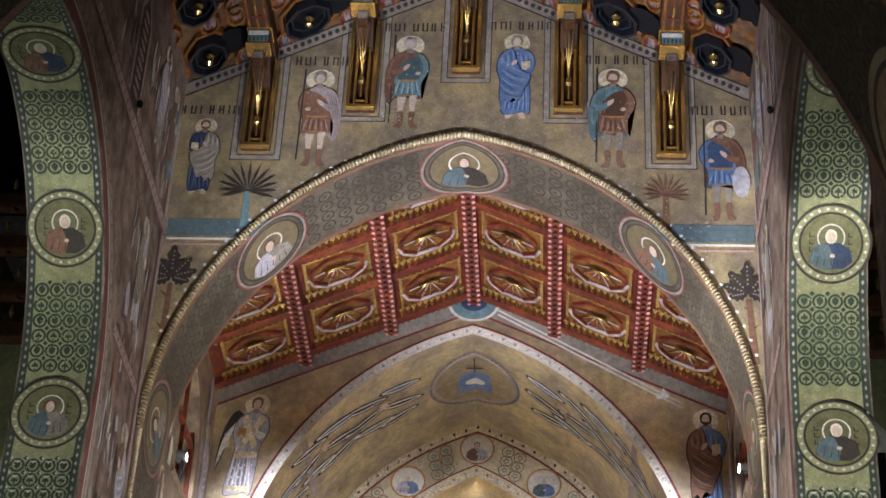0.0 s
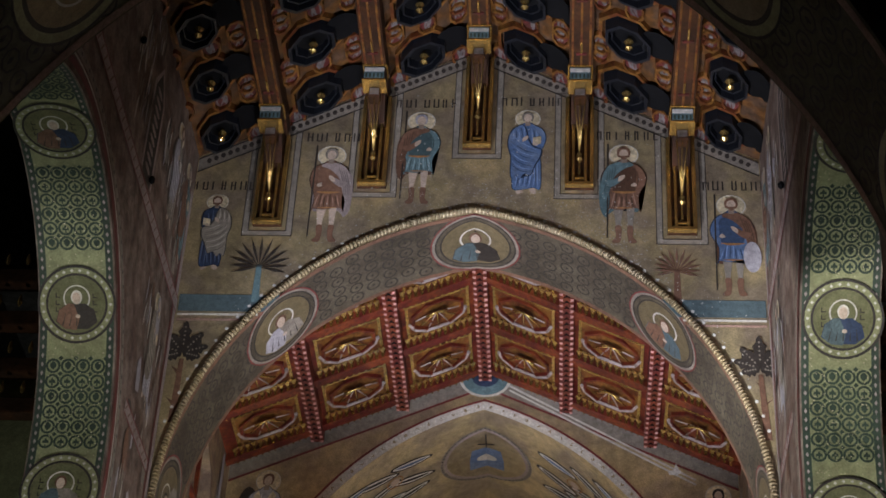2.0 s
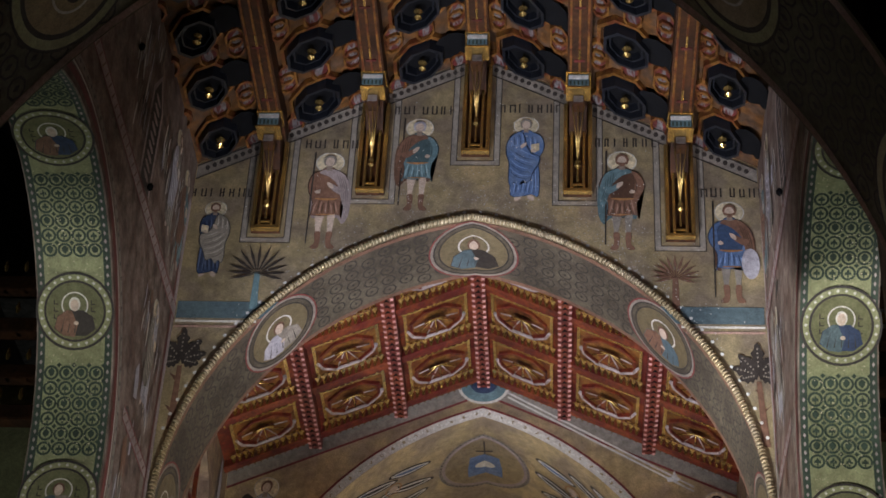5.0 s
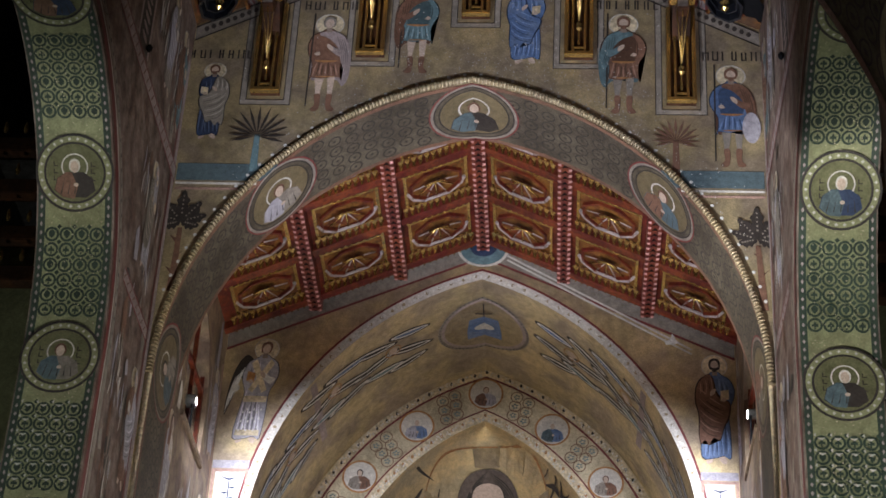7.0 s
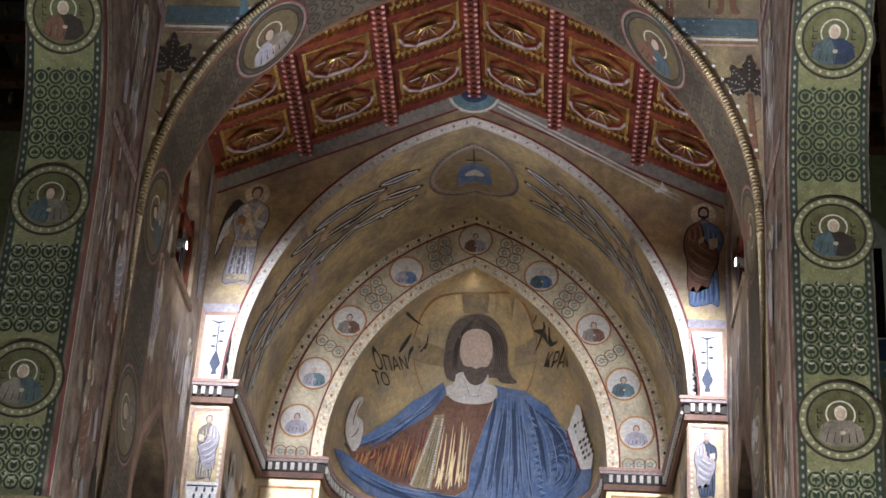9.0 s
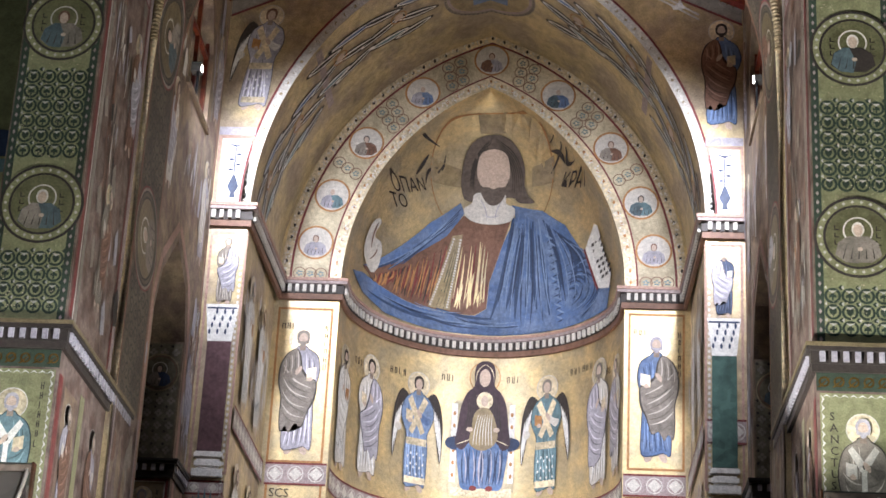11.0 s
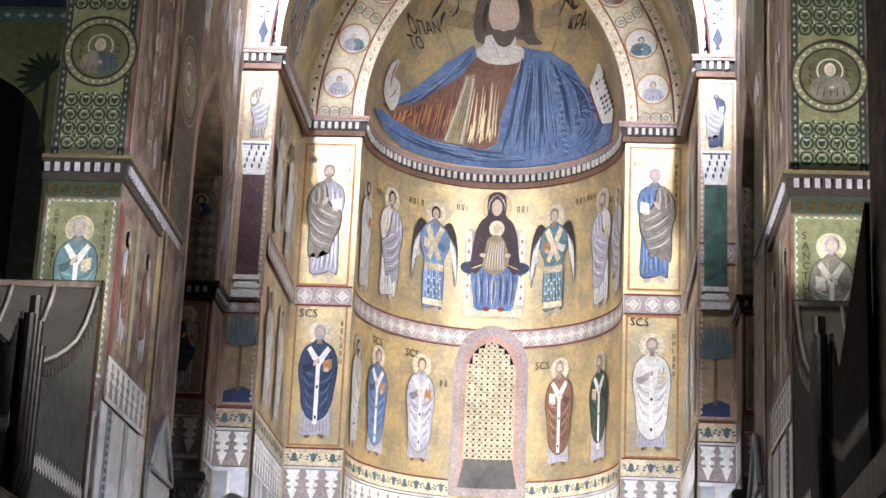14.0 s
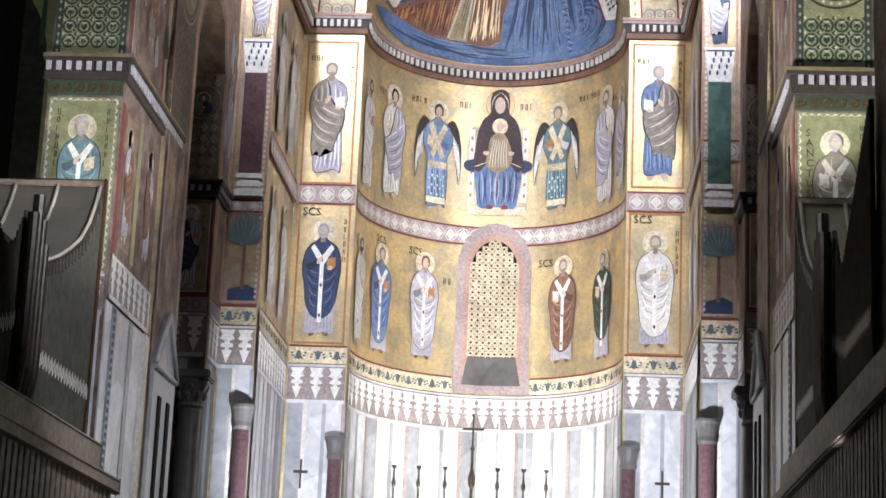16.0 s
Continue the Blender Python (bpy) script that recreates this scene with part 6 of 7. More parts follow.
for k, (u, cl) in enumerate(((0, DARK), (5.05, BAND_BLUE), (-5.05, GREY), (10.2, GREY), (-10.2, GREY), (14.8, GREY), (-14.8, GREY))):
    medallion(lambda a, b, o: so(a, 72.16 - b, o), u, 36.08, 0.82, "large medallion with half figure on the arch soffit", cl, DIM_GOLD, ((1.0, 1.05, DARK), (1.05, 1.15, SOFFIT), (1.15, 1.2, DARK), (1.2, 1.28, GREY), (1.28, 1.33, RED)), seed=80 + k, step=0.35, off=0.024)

# glints on the gable wall, painted as small white flecks
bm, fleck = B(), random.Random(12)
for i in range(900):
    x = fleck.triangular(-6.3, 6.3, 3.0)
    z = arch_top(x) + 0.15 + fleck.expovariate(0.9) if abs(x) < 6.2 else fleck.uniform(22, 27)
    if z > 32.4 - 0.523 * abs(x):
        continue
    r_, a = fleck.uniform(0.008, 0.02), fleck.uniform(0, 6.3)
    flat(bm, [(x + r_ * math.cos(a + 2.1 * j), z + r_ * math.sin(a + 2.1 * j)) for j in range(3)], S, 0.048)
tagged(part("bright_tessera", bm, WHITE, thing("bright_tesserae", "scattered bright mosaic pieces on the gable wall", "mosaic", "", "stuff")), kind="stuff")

# lower jambs of the crossing arch: brown mosaic above the marble
for s in (-1, 1):
    t = thing("arch_jamb_mosaic", "worn brown mosaic with faint robes on the arch jamb", "mosaic panel", "arch jambs")
    put = on_x(s, 6.4)
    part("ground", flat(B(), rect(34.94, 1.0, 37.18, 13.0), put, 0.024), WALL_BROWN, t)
    jr = random.Random(300 + s)
    for i in range(12):
        y, z, w, h = jr.uniform(35.2, 36.8), jr.uniform(9.4, 12.0), jr.uniform(0.1, 0.25), jr.uniform(0.4, 1.1)
        part("worn_patch", flat(B(), smooth([(y - w, z), (y + w * 0.7, z + 0.05), (y + w, z + h * 0.6), (y + w * 0.2, z + h), (y - w * 0.6, z + h * 0.7)]), put, 0.03 + 0.001 * i), (SIDE_GOLD, GREY, BROWN, SIDE_GOLD)[i % 4], t, "worn patch of drapery")
    for y in (35.0, 37.05):
        part("border", flat(B(), rect(y, 9.0, y + 0.09, 13.0), put, 0.046), MAUVE, t)

# soffit strips of the crossing side arches: rings and medallions
for s in (-1, 1):
    t = tagged(new("side_arch_soffit"), "greenish gold mosaic soffit with leaf rings", "mosaic soffit", "", "structure")
    c = s * 7.25
    bm, bb, br, bl, bt = B(), B(), B(), B(), B()
    v = 13.02
    while v < 33:
        flat(bm, rect(c - 0.72, v, c + 0.72, v + 0.2), on_strip, 0.008)
        for d in (-0.72, 0.58):
            flat(bb, rect(c + d, v, c + d + 0.14, v + 0.2), on_strip, 0.014)
        v += 0.2
    part("ground", bm, GREEN_GOLD, t)
    part("border", bb, GREEN, t)
    meds = ((15.25, -7.2), (18.9, -7.25), (22.6, -7.25), (26.4, -7.25)) if s < 0 else ((15.0, 7.28), (18.7, 7.3), (22.5, 7.3), (26.2, 7.3))
    v = 13.3
    while v < 32:
        if all(abs(v - m[0]) > 0.95 for m in meds):
            for j in range(4):
                u = c - 0.435 + 0.29 * j
                ring(br, u, v, 0.1, 0.145, on_strip, 0.022, 14)
                flat(br, [(u + 0.095, v + 0.15), (u + 0.145, v + 0.1), (u + 0.195, v + 0.15), (u + 0.145, v + 0.2)], on_strip, 0.024)
                w = 1 if int(v * 3.4) % 2 else -1
                flat(bl, [(u - 0.014, v - w * 0.09), (u - 0.014, v - w * 0.03), (u - 0.065, v - w * 0.04), (u - 0.055, v + w * 0.02), (u - 0.03, v + w * 0.02), (u, v + w * 0.08), (u + 0.03, v + w * 0.02), (u + 0.055, v + w * 0.02), (u + 0.065, v - w * 0.04), (u + 0.014, v - w * 0.03), (u + 0.014, v - w * 0.09)], on_strip, 0.022)
                if v < 19.5:
                    flat(bt, [(u - 0.075, v + 0.1), (u, v + 0.04), (u + 0.075, v + 0.1), (u, v + 0.085)], on_strip, 0.026)
                    flat(bt, [(u - 0.145, v + 0.15), (u - 0.1, v + 0.11), (u - 0.1, v + 0.19)], on_strip, 0.026)
        v += 0.3
    tagged(part("ring", br, GREEN, t, "dark green thin rings"), kind="stuff")
    tagged(part("leaf_tip", bt, PALE, t, "pale leaf tips"), kind="stuff")
    tagged(part("leaf", bl, GREEN, t, "dark green leaves"), kind="stuff")
    # glitter of the strip, painted as pale gold flecks
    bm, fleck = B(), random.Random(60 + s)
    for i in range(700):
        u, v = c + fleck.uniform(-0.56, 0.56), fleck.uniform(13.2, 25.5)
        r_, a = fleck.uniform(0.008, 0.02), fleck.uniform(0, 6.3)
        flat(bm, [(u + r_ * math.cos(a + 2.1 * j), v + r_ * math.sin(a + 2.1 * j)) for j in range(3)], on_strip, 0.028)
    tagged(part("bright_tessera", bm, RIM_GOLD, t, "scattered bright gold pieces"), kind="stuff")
    bm = B()
    v = 13.1
    while v < 32:
        for d in (-0.65, 0.65):
            flat(bm, ell(c + d, v, 0.03, 0.05, 4), on_strip, 0.02)
        v += 0.17
    tagged(part("bead", bm, MAUVE, t), kind="stuff")
    for k, (v, u) in enumerate(meds):
        medallion(on_strip, u, v, 0.56, "green and gold medallion with half figure on the side arch", (BAND_BLUE, GREY, DARK, NAVY)[(k + (s > 0)) % 4], OLIVE_GOLD,
                  ((1.0, 1.08, DARK), (1.08, 1.28, GREEN_GOLD), (1.28, 1.37, DARK)), seed=90 + 7 * k + s, step=0.2, off=0.03)
        bm = B()
        for i in range(26):
            a = 2 * math.pi * i / 26
            flat(bm, ell(u + 0.66 * math.cos(a), v + 0.66 * math.sin(a), 0.035, 0.035, 4), on_strip, 0.042)
        tagged(part("rim_bead", bm, PALE, t), kind="stuff")
        for d in (-0.36, 0.36):
            for i in range(3):
                part("letter", flat(flat(B(), rect(u + d - 0.05, v + 0.12 - 0.14 * i, u + d - 0.03, v + 0.21 - 0.14 * i), on_strip, 0.04), rect(u + d - 0.05, v + 0.12 - 0.14 * i, u + d + 0.04, v + 0.14 - 0.14 * i), on_strip, 0.04), DARK, t)
    # green band and figure panel on the pier below
    P_ = on_y(31.3)
    t = thing("pier_band", "green band with gold scrolls under the pier cornice", "mosaic band", "pier bands")
    part("ground", flat(B(), rect(c - 0.75, 12.18, c + 0.75, 12.5), P_, 0.014), GREEN, t)
    bm = B()
    for i in range(6):
        ring(bm, c - 0.62 + 0.25 * i, 12.34, 0.06, 0.095, P_, 0.02, 12)
        flat(bm, [(c - 0.74 + 0.25 * i, 12.24), (c - 0.68 + 0.25 * i, 12.24), (c - 0.5 + 0.25 * i, 12.44)], P_, 0.022)
    tagged(part("scroll", bm, GILT, t), kind="stuff")
    t = thing("pier_mosaic", "gold mosaic panel with zigzag border on the pier", "mosaic panel", "pier panels")
    part("ground", flat(B(), rect(c - 0.7, 8.6, c + 0.7, 12.14), P_, 0.01), GREEN_GOLD, t)
    bm = B()
    for i in range(22):
        for d in (-0.68, 0.62):
            z = 8.7 + 0.155 * i
            flat(bm, [(c + d, z), (c + d + 0.06, z + 0.075), (c + d, z + 0.15), (c + d + 0.02, z + 0.075)], P_, 0.018)
    for i in range(9):
        flat(bm, [(c - 0.66 + 0.15 * i, 12.06), (c - 0.585 + 0.15 * i, 12.12), (c - 0.51 + 0.15 * i, 12.06), (c - 0.585 + 0.15 * i, 12.09)], P_, 0.018)
    part("zigzag", bm, WHITE, t)
    figure("mosaic_figure", "bishop in pale blue vestments on the crossing pier", P_, c, 9.2, 2.6, TEAL if s < 0 else GREY, LAVENDER, PALE if s > 0 else WHITE, seed=110 + s)
    if s > 0:
        for k, ch in enumerate("SANCTUS"):
            letters(ch, c - 0.55, 11.66 - 0.2 * k, 0.15, P_, 0.0, "wall_inscription", "upright dark title letters beside the bishop")
    for d in ((-0.48, 0.5) if s < 0 else (0.5,)):
        bars(P_, c + d, 11.9, 7, 0.16, thing("wall_inscription", "upright dark lettering beside the bishop", "inscription"), upright=True)
    # inner side of the pier
    Q_ = on_x(s)
    t = thing("pier_side_mosaic", "worn pinkish mosaic strips on the inner pier side", "mosaic panel", "pier sides")
    for y0, y1, z0, z1, mt in ((31.35, 31.6, 8.9, 12.1, RED), (31.75, 32.7, 9.3, 12.0, SIDE_GOLD), (32.9, 33.2, 9.2, 12.2, GREEN_GOLD), (33.5, 34.8, 9.4, 12.0, WALL_BROWN), (31.42, 31.6, 13.2, 19.3, RED), (31.64, 31.69, 13.2, 19.3, PALE), (31.75, 31.95, 13.2, 19.3, GREY), (34.5, 34.58, 13.1, 28.5, RED), (34.62, 34.85, 13.1, 28.5, MAUVE)):
        part("strip", flat(B(), rect(y0, z0, y1, z1), Q_, 0.012), mt, t)
    for y, z in ((32.2, 9.5), (34.1, 9.6)):
        figure("mosaic_figure", "narrow robed figure on the inner pier side", Q_, y, z, 2.3, LAVENDER, BROWN, None, seed=int(190 + y + s))
    for i in range(30):
        y, z = rng.uniform(31.9, 34.5), rng.uniform(13.5, 29.0)
        if (y - 26.6) ** 2 + (max(0, z - 19.3)) ** 2 > 5.2 ** 2:
            h, w = rng.uniform(0.3, 1.0), rng.uniform(0.1, 0.34)
            part("worn_patch", flat(B(), [(y, z), (y + w, z + 0.1), (y + w * 0.8, z + h * 0.6), (y + w * 0.3, z + h), (y - w * 0.4, z + h * 0.7)], Q_, 0.014 + 0.0006 * i), (LAVENDER, GREY, DARK, BROWN, GREY)[i % 5], t, "worn patch of drapery")

# ---- crossing roof: beams, coffers, brackets ----


def on_roof(u, v, o):
    """Below the crossing roof: (x, y)."""
    return Vector((u, v, 33.1 - 0.523 * abs(u) - o))


def hollow(bm, cx, cy, rx, ry, wall, depth, put, n=8, turn=math.pi / 8, top=0.0):
    """An upright ring hanging from a roof: an eight-sided frame."""
    ringv = []
    for k, (r, o) in enumerate(((1.0, top), (1.0, depth), (1.0 - wall, depth), (1.0 - wall, top))):
        ringv.append([bm.verts.new(put(cx + rx * r * math.cos(turn + 2 * math.pi * i / n), cy + ry * r * math.sin(turn + 2 * math.pi * i / n), o)) for i in range(n)])
    for a, b in zip(ringv, ringv[1:] + ringv[:1]):
        for i in range(n):
            bm.faces.new((a[i], a[(i + 1) % n], b[(i + 1) % n], b[i]))
    bmesh.ops.recalc_face_normals(bm, faces=bm.faces[:])
    return bm


beams, fillets, frames, inner, hole_shade, star, redp, whitep = (B() for _ in range(8))
roof_rng = random.Random(17)
BEAM_X = (0.0, -2.4, 2.4, -4.7, 4.7)
for x in BEAM_X:
    z = 33.1 - 0.523 * abs(x)
    box(beams, x - 0.27, 19.2, z - 0.42, x + 0.27, 34.9, z + 0.3, 0.02)
    for d in (-0.2, 0.0, 0.2):
        box(fillets, x + d - 0.025, 19.2, z - 0.45, x + d + 0.025, 33.6, z - 0.4)
    for k in range(8):
        y = 33.0 - 1.77 * k
        box(star, x - 0.02, y - 0.25, z - 0.47, x + 0.02, y + 0.1, z - 0.43)
        box(redp, x - 0.12, y + 0.14, z - 0.46, x + 0.12, y + 0.2, z - 0.41)
for s in (-1, 1):
    for xm, wd in ((1.2, 1.0), (3.55, 1.0), (5.75, 0.8)):
        for k in range(8):
            y = 34.1 - 1.77 * k
            u = s * xm
            hollow(frames, u - 0.12, y, 0.54 * wd, 0.56, 0.13, 0.38, on_roof)
            hollow(frames, u - 0.12, y, 0.4 * wd, 0.42, 0.1, 0.26, on_roof)
            hollow(inner, u - 0.12, y, 0.7 * wd, 0.72, 0.12, 0.16, on_roof)
            # flat black sheets stand for the shade in and beside each coffer
            flat(hole_shade, ell(u - 0.12, y, 0.5 * wd, 0.5, 8), on_roof, 0.04)
            flat(hole_shade, ell(u + 0.52 * wd, y - 0.15, 0.4 * wd, 0.42, 12), on_roof, 0.19)
            p = on_roof(u - 0.1, y, 0.12)
            turned(star, [(0.02, -0.4), (0.09, -0.34), (0.06, -0.24), (0.11, -0.16), (0.02, 0.0)], p.x, p.y, p.z, 8)
            for dx, dy in ((-0.72, 0.62), (0.72, 0.62), (-0.72, -0.85), (0.72, -0.85), (0.0, -0.88)):
                c0, c1 = u + dx * wd, y + dy
                if abs(c0) < 6.3:
                    flat(redp, smooth([(c0 - 0.15, c1 + 0.24), (c0 + 0.15, c1 + 0.24), (c0 + 0.16, c1 - 0.1), (c0, c1 - 0.28), (c0 - 0.16, c1 - 0.1)]), on_roof, 0.05)
                    hollow(inner, c0, c1, 0.22, 0.34, 0.22, 0.14, on_roof)
                    for a in range(5):
                        flat(whitep, stroke(c0 + roof_rng.uniform(-0.09, 0.09), c1 - 0.16, c0 + roof_rng.uniform(-0.11, 0.11), c1 + 0.2, 0.045, roof_rng.uniform(-0.06, 0.06), 4), on_roof, 0.056 + 0.002 * a)
            hollow(inner, u - 0.95 * wd, y - 0.9, 0.16, 0.3, 0.35, 0.12, on_roof)
            flat(hole_shade, ell(u + 0.92 * wd, y + 0.05, 0.2, 0.34, 10), on_roof, 0.12)
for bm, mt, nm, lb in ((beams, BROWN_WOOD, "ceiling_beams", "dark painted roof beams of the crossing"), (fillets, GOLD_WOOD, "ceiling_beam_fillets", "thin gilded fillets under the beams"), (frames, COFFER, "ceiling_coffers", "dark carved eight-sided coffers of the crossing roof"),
                       (inner, GOLD_WOOD, "ceiling_coffer_rings", "inner gilded rings of the roof coffers"), (hole_shade, BLACK, "ceiling_shade_sheets", "deep dark recesses between the coffers"), (star, GILT, "ceiling_gilding", "gilded stars and pegs of the roof"),
                       (redp, PANEL_RED, "ceiling_painted_panels", "small red painted panels of the roof"), (whitep, PANEL_WHITE, "ceiling_painted_scrolls", "pale painted scrolls on the red panels")):
    setting(nm, bm, mt, lb, "ceiling")
for x, zb in ((0.0, 29.95), (-2.38, 28.8), (2.38, 28.8), (-4.69, 27.68), (4.69, 27.55)):
    t = thing("roof_bracket", "tall gilded wooden roof bracket with pale capital on the wall", "bracket", "gilded roof brackets")
    zt = 33.1 - 0.523 * abs(x) - 0.45
    y = 34.9
    part("back", box(B(), x - 0.33, y - 0.1, zb, x + 0.33, y - 0.005, zt), BROWN_WOOD, t)
    bm = B()
    for a, b, c, d in ((-0.33, -0.24, zb, zt), (0.24, 0.33, zb, zt), (-0.24, 0.24, zb, zb + 0.1), (-0.17, -0.11, zb + 0.1, zt), (0.11, 0.17, zb + 0.1, zt), (-0.11, 0.11, zb + 0.16, zb + 0.22)):
        box(bm, x + a, y - 0.24, c, x + b, y - 0.09, d, 0.012)
    part("frame", bm, GILT, t, "gilded frame")
    part("spindle", turned(B(), [(0.03, 0), (0.02, 0.5), (0.04, 0.9), (0.02, 1.0), (0.06, 1.1), (0.03, 1.2), (0.09, (zt - zb) * 0.85)], x, y - 0.2, zb + 0.3, 8), GILT, t)
    bm = slab(B(), [(y, zt - 0.9), (y - 0.25, zt - 0.85), (y - 0.7, zt - 0.25), (y - 1.25, zt), (y, zt)], x - 0.2, x + 0.2, True)
    part("corbel", bm, BROWN_WOOD, t)
    for k in (-1, 0, 1):
        part("gilt_rod", tube(B(), [(x + 0.13 * k, y - 0.98, zt - 0.7), (x + 0.07 * k, y - 0.62, zt - 1.05), (x, y - 0.3, zt - 1.75)], 0.015, 6), GILT, t, "thin gilded rod")
    part("knob", turned(B(), [(0.03, 0), (0.08, 0.05), (0.05, 0.12), (0.07, 0.2), (0.02, 0.26)], x, y - 0.3, zt - 2.0, 8), GILT, t)
    part("small_panel", box(B(), x - 0.11, y - 1.075, zt - 0.66, x + 0.11, y - 1.055, zt - 0.48, 0.005), PANEL_WHITE, t, "small painted panel")
    part("capital", box(B(), x - 0.25, y - 1.32, zt - 0.42, x + 0.25, y - 0.85, zt, 0.03), BROWN_WOOD, t, "pale painted capital")
    part("capital_fillet", box(B(), x - 0.29, y - 1.35, zt - 0.03, x + 0.29, y - 0.8, zt + 0.06, 0.015), GILT, t)
    bm = B()
    for k in range(5):
        box(bm, x - 0.2 + 0.09 * k, y - 1.345, zt - 0.38, x - 0.16 + 0.09 * k, y - 1.31, zt - 0.26)
    part("leaf", bm, GREEN, t)
    part("painted_stripe", box(B(), x - 0.23, y - 1.335, zt - 0.2, x + 0.23, y - 1.318, zt - 0.09), WHITE_PAINT, t, "white painted stripe")
    part("painted_panel", box(B(), x - 0.23, y - 1.33, zt - 0.39, x + 0.23, y - 1.317, zt - 0.06), TEAL, t)
    part("capital_foot", box(B(), x - 0.28, y - 1.34, zt - 0.46, x + 0.28, y - 0.84, zt - 0.41, 0.012), GILT, t)
    part("lower_block", box(B(), x - 0.13, y - 1.05, zt - 0.68, x + 0.13, y - 0.7, zt - 0.42, 0.02), BROWN_WOOD, t)
    tt = thing("bracket_border", "pale grey border on the wall round a roof bracket", "mosaic border", "bracket borders")
    bm = frame_line(B(), x - 0.56, zb - 0.24, x + 0.56, zt + 0.3, 0.12, S, 0.008)
    part("border", bm, GREY, tt)
    for d, w in ((-0.02, 0.02), (0.12, 0.02)):
        part("border_line", frame_line(B(), x - 0.56 + d, zb - 0.24 + d, x + 0.56 - d, zt + 0.3, w, S, 0.012), DARK, tt)

# ---- red roof of the choir ----


def on_red(u, v, o):
    return Vector((u, v, 28.93 - 0.449 * abs(u) - o))


ribs, leaves, cross_, gold, field, octo, fan, rods, hearts = (B() for _ in range(9))
RIB = (0.0, -2.12, 2.12, -4.28, 4.28)
for x in RIB:
    z = 28.93 - 0.449 * abs(x)
    box(ribs, x - 0.17, 36.6, z - 0.26, x + 0.17, 43.0, z + 0.2, 0.02)
    for i in range(26):
        y = 37.0 + 0.235 * i
        for d in (-0.13, 0.13):
            flat(leaves, [(x + d - 0.045, y), (x + d + 0.045, y), (x + d + 0.03, y + 0.09), (x + d * 0.55, y + 0.12), (x + d - 0.03, y + 0.07)], lambda u, v, o: Vector((u, v, z - 0.28)), 0.0)
        # shade between the leaves, laid on as flat black marks
        flat(hearts, [(x - 0.09, y + 0.2), (x, y + 0.05), (x + 0.09, y + 0.2), (x, y + 0.16)], lambda u, v, o: Vector((u, v, z - 0.275)), 0.0)
for s in (-1, 1):
    for y in (38.35, 40.42, 42.55):
        slab(cross_, [(s * 0.17, 28.93 - 0.449 * 0.17 - 0.2), (s * 6.5, 28.93 - 0.449 * 6.5 - 0.2), (s * 6.5, 28.93 - 0.449 * 6.5), (s * 0.17, 28.93 - 0.449 * 0.17)], y - 0.14, y + 0.14)
        for i in range(40):
            u = s * (0.3 + 6.1 * i / 40)
            if all(abs(abs(u) - abs(r)) > 0.22 for r in RIB):
                f = gold.faces.new([gold.verts.new(on_red(u + a, y - 0.16, o)) for a, o in ((-0.075, 0.0), (0.075, 0.0), (0.02, 0.19), (-0.02, 0.19))])
                flat(gold, [(u - 0.075, y - 0.44), (u + 0.075, y - 0.44), (u, y - 0.18)], on_red, 0.12)
                flat(gold, [(u - 0.06, y + 0.16), (u + 0.06, y + 0.16), (u, y + 0.36)], on_red, 0.12)
    for x0, x1 in ((0.17, 1.95), (2.29, 4.11), (4.45, 6.3)):
        xm, hw = s * (x0 + x1) / 2, (x1 - x0) / 2
        for y in (37.3, 39.4, 41.5):
            flat(field, rect(xm - hw * 0.82, y - 0.62, xm + hw * 0.82, y + 0.62), on_red, 0.03)
            for a, b, c, d in ((-0.86, -0.78, -0.7, 0.7), (0.78, 0.86, -0.7, 0.7)):
                flat(gold, rect(xm + hw * a, y + c, xm + hw * b, y + d), on_red, 0.06)
            for c in (-0.68, 0.6):
                flat(gold, rect(xm - hw * 0.78, y + c, xm + hw * 0.78, y + c + 0.06), on_red, 0.06)
            # only the octagon's lit far half is drawn, its light put into pale colour
            cup = [(-0.76, 0.05), (-0.66, 0.3), (-0.34, 0.52), (0.34, 0.52), (0.66, 0.3), (0.76, 0.05)]
            for p, q in zip(cup, cup[1:]):
                tube(octo, [on_red(xm + hw * p[0], y + p[1], 0.1), on_red(xm + hw * q[0], y + q[1], 0.1)], 0.05, 4)
            hollow(fan, xm, y, hw * 0.76, 0.6, 0.1, 0.12, on_red, 8, math.pi / 8, 0.03)
            for a in range(5):
                c = radians(50 + 20 * a)
                flat(fan, [(xm, y + 0.34), (xm + 0.36 * math.cos(c), y + 0.34 - 0.62 * math.sin(c)), (xm + 0.36 * math.cos(c + 0.25), y + 0.34 - 0.62 * math.sin(c + 0.25))], on_red, 0.1 + 0.02 * a)
            for a in range(7):
                c = radians(18 + 24 * a)
                p, q = on_red(xm + 0.08 * math.cos(c), y - 0.3 + 0.08 * math.sin(c), 0.2), on_red(xm + hw * 0.62 * math.cos(c), y - 0.32 + 0.74 * math.sin(c), 0.13)
                tube(rods if a % 2 else octo, [p, q], 0.026 if a % 2 else 0.018, 5)
            tube(rods, [on_red(xm - 0.25, y - 0.28, 0.24), on_red(xm - 0.1, y - 0.34, 0.26), on_red(xm + 0.1, y - 0.34, 0.26), on_red(xm + 0.25, y - 0.28, 0.24)], 0.03, 5)
